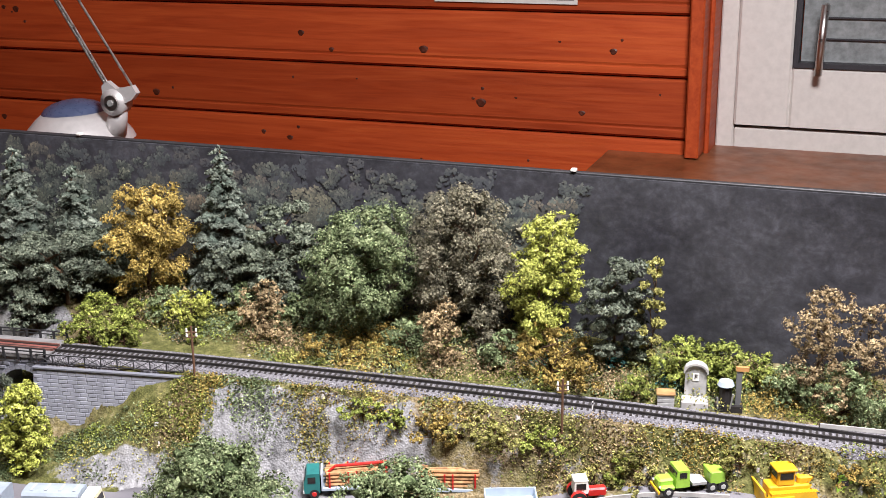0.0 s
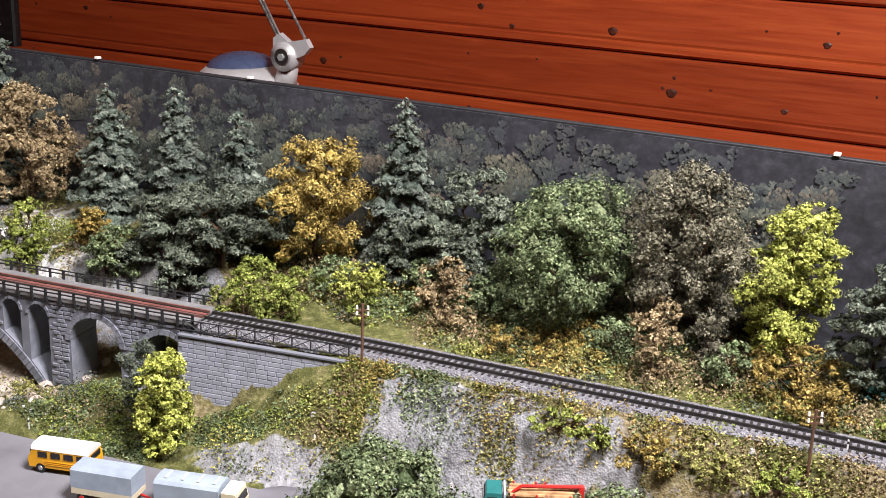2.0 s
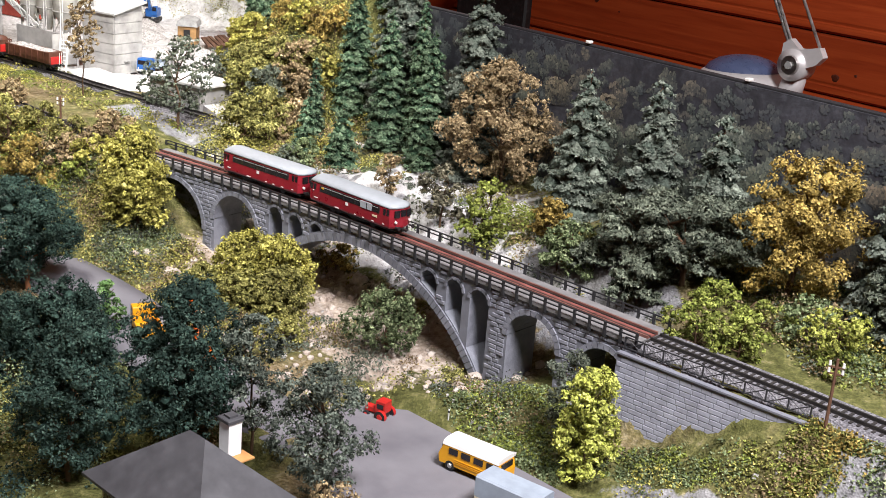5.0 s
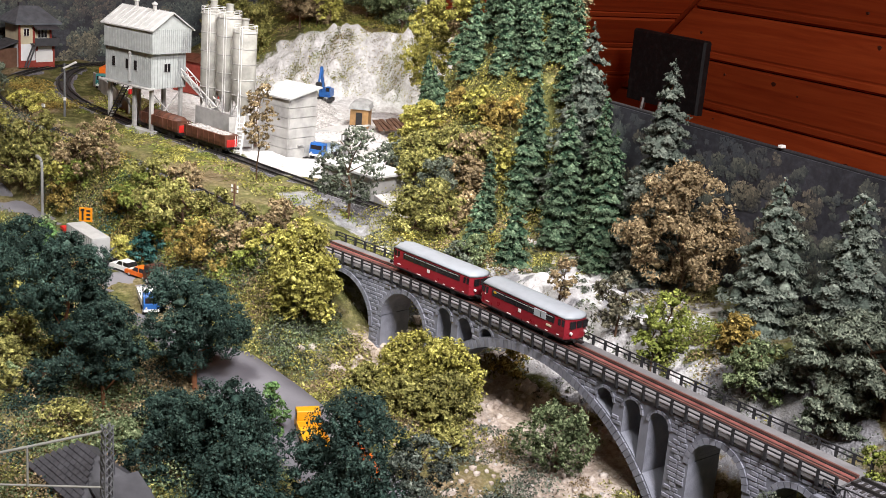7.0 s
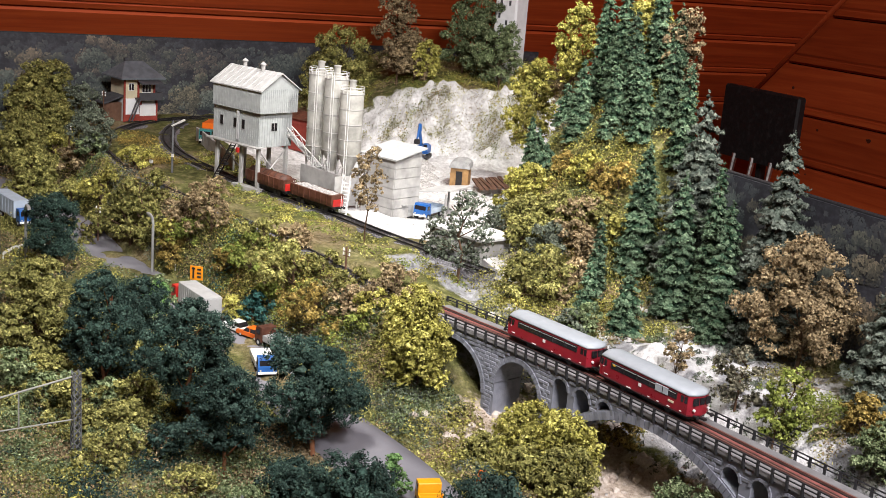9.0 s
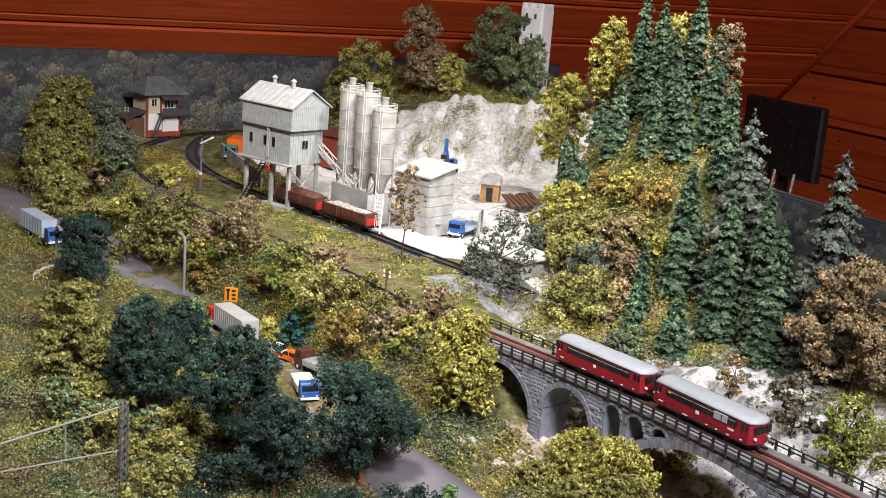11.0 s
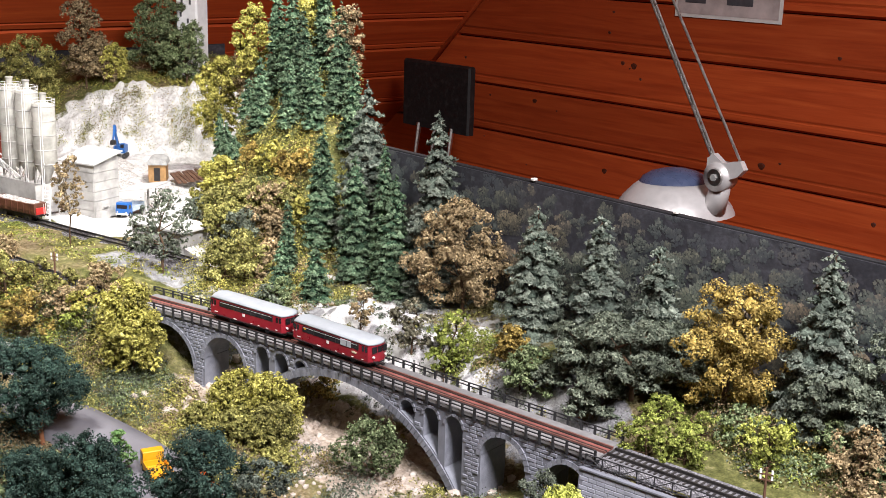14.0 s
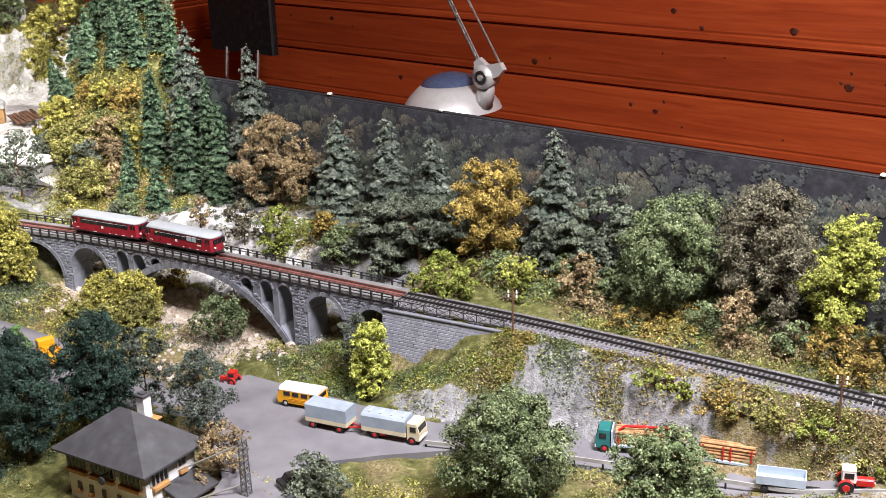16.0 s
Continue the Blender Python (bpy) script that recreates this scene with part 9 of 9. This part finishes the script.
part("bracket_arm", Shape().tube((0, 0, 0.115), (-0.09, -0.12, 0.075), 0.0013).tube((0, 0, 0.06), (-0.09, -0.12, 0.06), 0.001).tube((-0.04, -0.055, 0.097), (-0.04, -0.055, 0.06), 0.001), M["wire"], m3, "pale bracket arm")

# guard rails of the road
for name_pts in ([(-0.47, 0.728), (-0.39, 0.762)], [(-0.32, 0.795), (-0.245, 0.822), (-0.16, 0.85), (-0.06, 0.882), (0.05, 0.912), (0.16, 0.935)], [(0.24, 1.03), (0.36, 1.045), (0.5, 1.055)]):
    gr = thing("guard_rail", "pale grey concrete guard rail along the road edge", "guard rail")
    pts = [Vector((x, y, 0.0)) for x, y in name_pts]
    pts = smooth_path(pts, 5)
    for p in pts:
        p.z = max(0.074, level(p.x, p.y)) + 0.0062
    part("rail_beam", swept(pts, [(-0.0009, -0.0024), (0.0009, -0.0024), (0.0009, 0.0024), (-0.0009, 0.0024)]), M["concrete"], gr)
    for k in range(0, len(pts), 2):
        part("post", Shape().box((pts[k].x, pts[k].y + 0.0014, pts[k].z - 0.005), (0.0018, 0.0018, 0.014)), M["frame_black"], gr)
gr = thing("guard_rail", "white curved guard rail by the lay-by", "guard rail")
pts = smooth_path([(-2.1, 0.30, 0.112), (-2.14, 0.325, 0.112), (-2.15, 0.36, 0.112), (-2.12, 0.40, 0.112)], 5)
part("rail_beam", swept(pts, [(-0.0008, -0.0022), (0.0008, -0.0022), (0.0008, 0.0022), (-0.0008, 0.0022)]), M["white"], gr)
for k in range(0, len(pts), 3):
    part("post", Shape().box((pts[k].x, pts[k].y, pts[k].z - 0.005), (0.0016, 0.0016, 0.012)), M["white"], gr)
for x, y in ((-1.96, 0.55), (-0.78, 0.765), (0.0, 0.985)):
    d = thing("delineator_post", "white roadside delineator post", "road post", pose(x, y, max(level(x, y), 0.07)), "delineator posts")
    part("post", Shape().box((0, 0, 0.006), (0.0016, 0.0012, 0.014), 0, 0.0003), M["white"], d)
    part("reflector", Shape().box((0, 0, 0.0102), (0.0018, 0.0014, 0.002)), M["black"], d)

# lineside telephone slab with its letter, crate and pump
ph = thing("lineside_phone", "grey round-topped lineside phone slab marked F", "telephone", pose(0.102, 1.052, level(0.102, 1.052), 0, 0, 8))
arch_pts = [(0.012 * math.cos(math.pi * k / 10), 0.036 + 0.010 * math.sin(math.pi * k / 10)) for k in range(11)]
part("slab", Shape().prism([(-0.012, 0.0), (0.012, 0.0)] + arch_pts, 0.008, Matrix.Translation((0, -0.004, 0))), M["grey_wood"], ph)
part("hood", Shape().prism([(0.0138 * math.cos(math.pi * k / 10), 0.037 + 0.0118 * math.sin(math.pi * k / 10)) for k in range(11)] + [(0.0122 * math.cos(math.pi * k / 10), 0.0365 + 0.010 * math.sin(math.pi * k / 10)) for k in range(10, -1, -1)], 0.012, Matrix.Translation((0, -0.007, 0))), M["concrete"], ph)
plate = part("plate", Shape().box((0, -0.0043, 0.032), (0.0072, 0.0008, 0.009)), M["white"], ph, "white plate")
cu = bpy.data.curves.new("letter", "FONT")
cu.body, cu.size, cu.align_x, cu.align_y, cu.extrude = "F", 0.0085, "CENTER", "CENTER", 0.0002
cu.materials.append(M["black"])
tx = new("letter", cu)
tx.parent = plate
tx.matrix_local = pose(0, -0.0049, 0.032, 90)
part("plinth", Shape().box((0.0, -0.012, 0.004), (0.03, 0.022, 0.01), 0, 0.001), M["concrete"], ph)
crate = thing("crate", "weathered brown wooden crate beside the track", "crate", pose(0.072, 1.035, level(0.072, 1.035), 0, 0, 12))
for k in range(3):
    part("slat", Shape().box((0, 0, 0.0028 + 0.0048 * k), (0.019, 0.015, 0.0042), 0, 0.0005), M["grey_wood"], crate)
part("lid", Shape().box((0, 0, 0.0152), (0.021, 0.017, 0.0018), 0, 0.0005), M["hut_brown"], crate)
pu = thing("lineside_machine", "dark lineside pump machine with a pale cap", "machine", pose(0.14, 1.048, level(0.14, 1.048), 0, 0, 10))
part("base", Shape().box((0, 0, 0.003), (0.03, 0.018, 0.008)), M["frame_black"], pu)
part("drum", Shape().tube((-0.004, 0, 0.006), (-0.004, 0, 0.03), 0.0075, 0.0065, 12), M["frame_black"], pu)
part("cap", Shape().lathe([(0.0095, 0.029), (0.0075, 0.034), (0.0, 0.0365)], 14, (-0.004, 0, 0)), M["pale_blue"], pu)
part("mast", Shape().box((0.010, 0, 0.026), (0.006, 0.006, 0.044)), M["mast_steel"], pu)
part("jib", Shape().box((0.013, -0.002, 0.05), (0.014, 0.004, 0.005), 0, 0, Matrix.Rotation(0.0, 4, "Z")), M["tan"], pu)
part("lever", Shape().tube((0.001, -0.009, 0.004), (0.004, -0.01, 0.022), 0.001).tube((-0.012, -0.009, 0.004), (-0.013, -0.01, 0.018), 0.001), M["lamp_grey"], pu)

pk = thing("plank_stack", "grey weathered planks lying on the grass", "planks", pose(-0.70, 0.762, level(-0.70, 0.762) + 0.004, 0, 0, 20))
for k in range(3):
    part("plank", Shape().box((0, -0.006 + 0.006 * k, 0.001 + 0.0016 * k), (0.028, 0.005, 0.0018), 12 * k), M["concrete"], pk)

# ---------------------------------------------------------------- the desk lamp behind the backdrop
dl = thing("desk_lamp", "silver domed desk lamp with a blue cap, hung on twin rods", "lamp", pose(-1.168, 1.68, 0.267, 0, -3, 0) @ Matrix.Scale(1.04, 4))
part("shade", Shape().lathe([(0.105, 0.0), (0.100, 0.012), (0.087, 0.030), (0.071, 0.046), (0.059, 0.055), (0.053, 0.053), (0.082, 0.027), (0.100, 0.0)], 48, (-0.022, 0, -0.016)), M["lamp_silver"], dl, "satin silver shade", True)
part("cap", Shape().lathe([(0.060, 0.0545), (0.054, 0.063), (0.040, 0.071), (0.021, 0.076), (0.0005, 0.078)], 40, (-0.022, 0, -0.016)), M["lamp_blue"], dl, "dark blue translucent cap", True)
kn = part("joint", Shape().tube((0.085, 0.0, 0.060), (0.085, -0.03, 0.060), 0.024, 0.024, 24), M["lamp_silver"], dl, "silver joint knob", True)
part("joint_cap", Shape().tube((0.085, -0.03, 0.060), (0.085, -0.034, 0.060), 0.015, 0.014, 20), M["steel"], kn)
part("screw", Shape().tube((0.085, -0.034, 0.060), (0.085, -0.037, 0.060), 0.006, 0.006, 6), M["lamp_grey"], kn)
part("stem", Shape().tube((0.085, -0.01, 0.05), (0.066, -0.005, 0.0), 0.016, 0.02, 16), M["lamp_silver"], dl, "", True)
part("yoke", Shape().prism([(-0.012, -0.02), (0.04, 0.0), (0.052, 0.012), (0.044, 0.026), (0.01, 0.02), (-0.008, 0.034), (-0.02, 0.026), (-0.022, 0.0)], 0.012, Matrix.Translation((0.085, -0.026, 0.064))), M["lamp_silver"], dl)
for x0, x1 in ((0.077, 0.0), (0.083, 0.006), (0.132, 0.043)):
    part("rod", Shape().tube((x0, -0.02, 0.078), (x1 - 0.13, -0.02, 0.46), 0.0024, 0.0024, 8), M["steel"], dl)
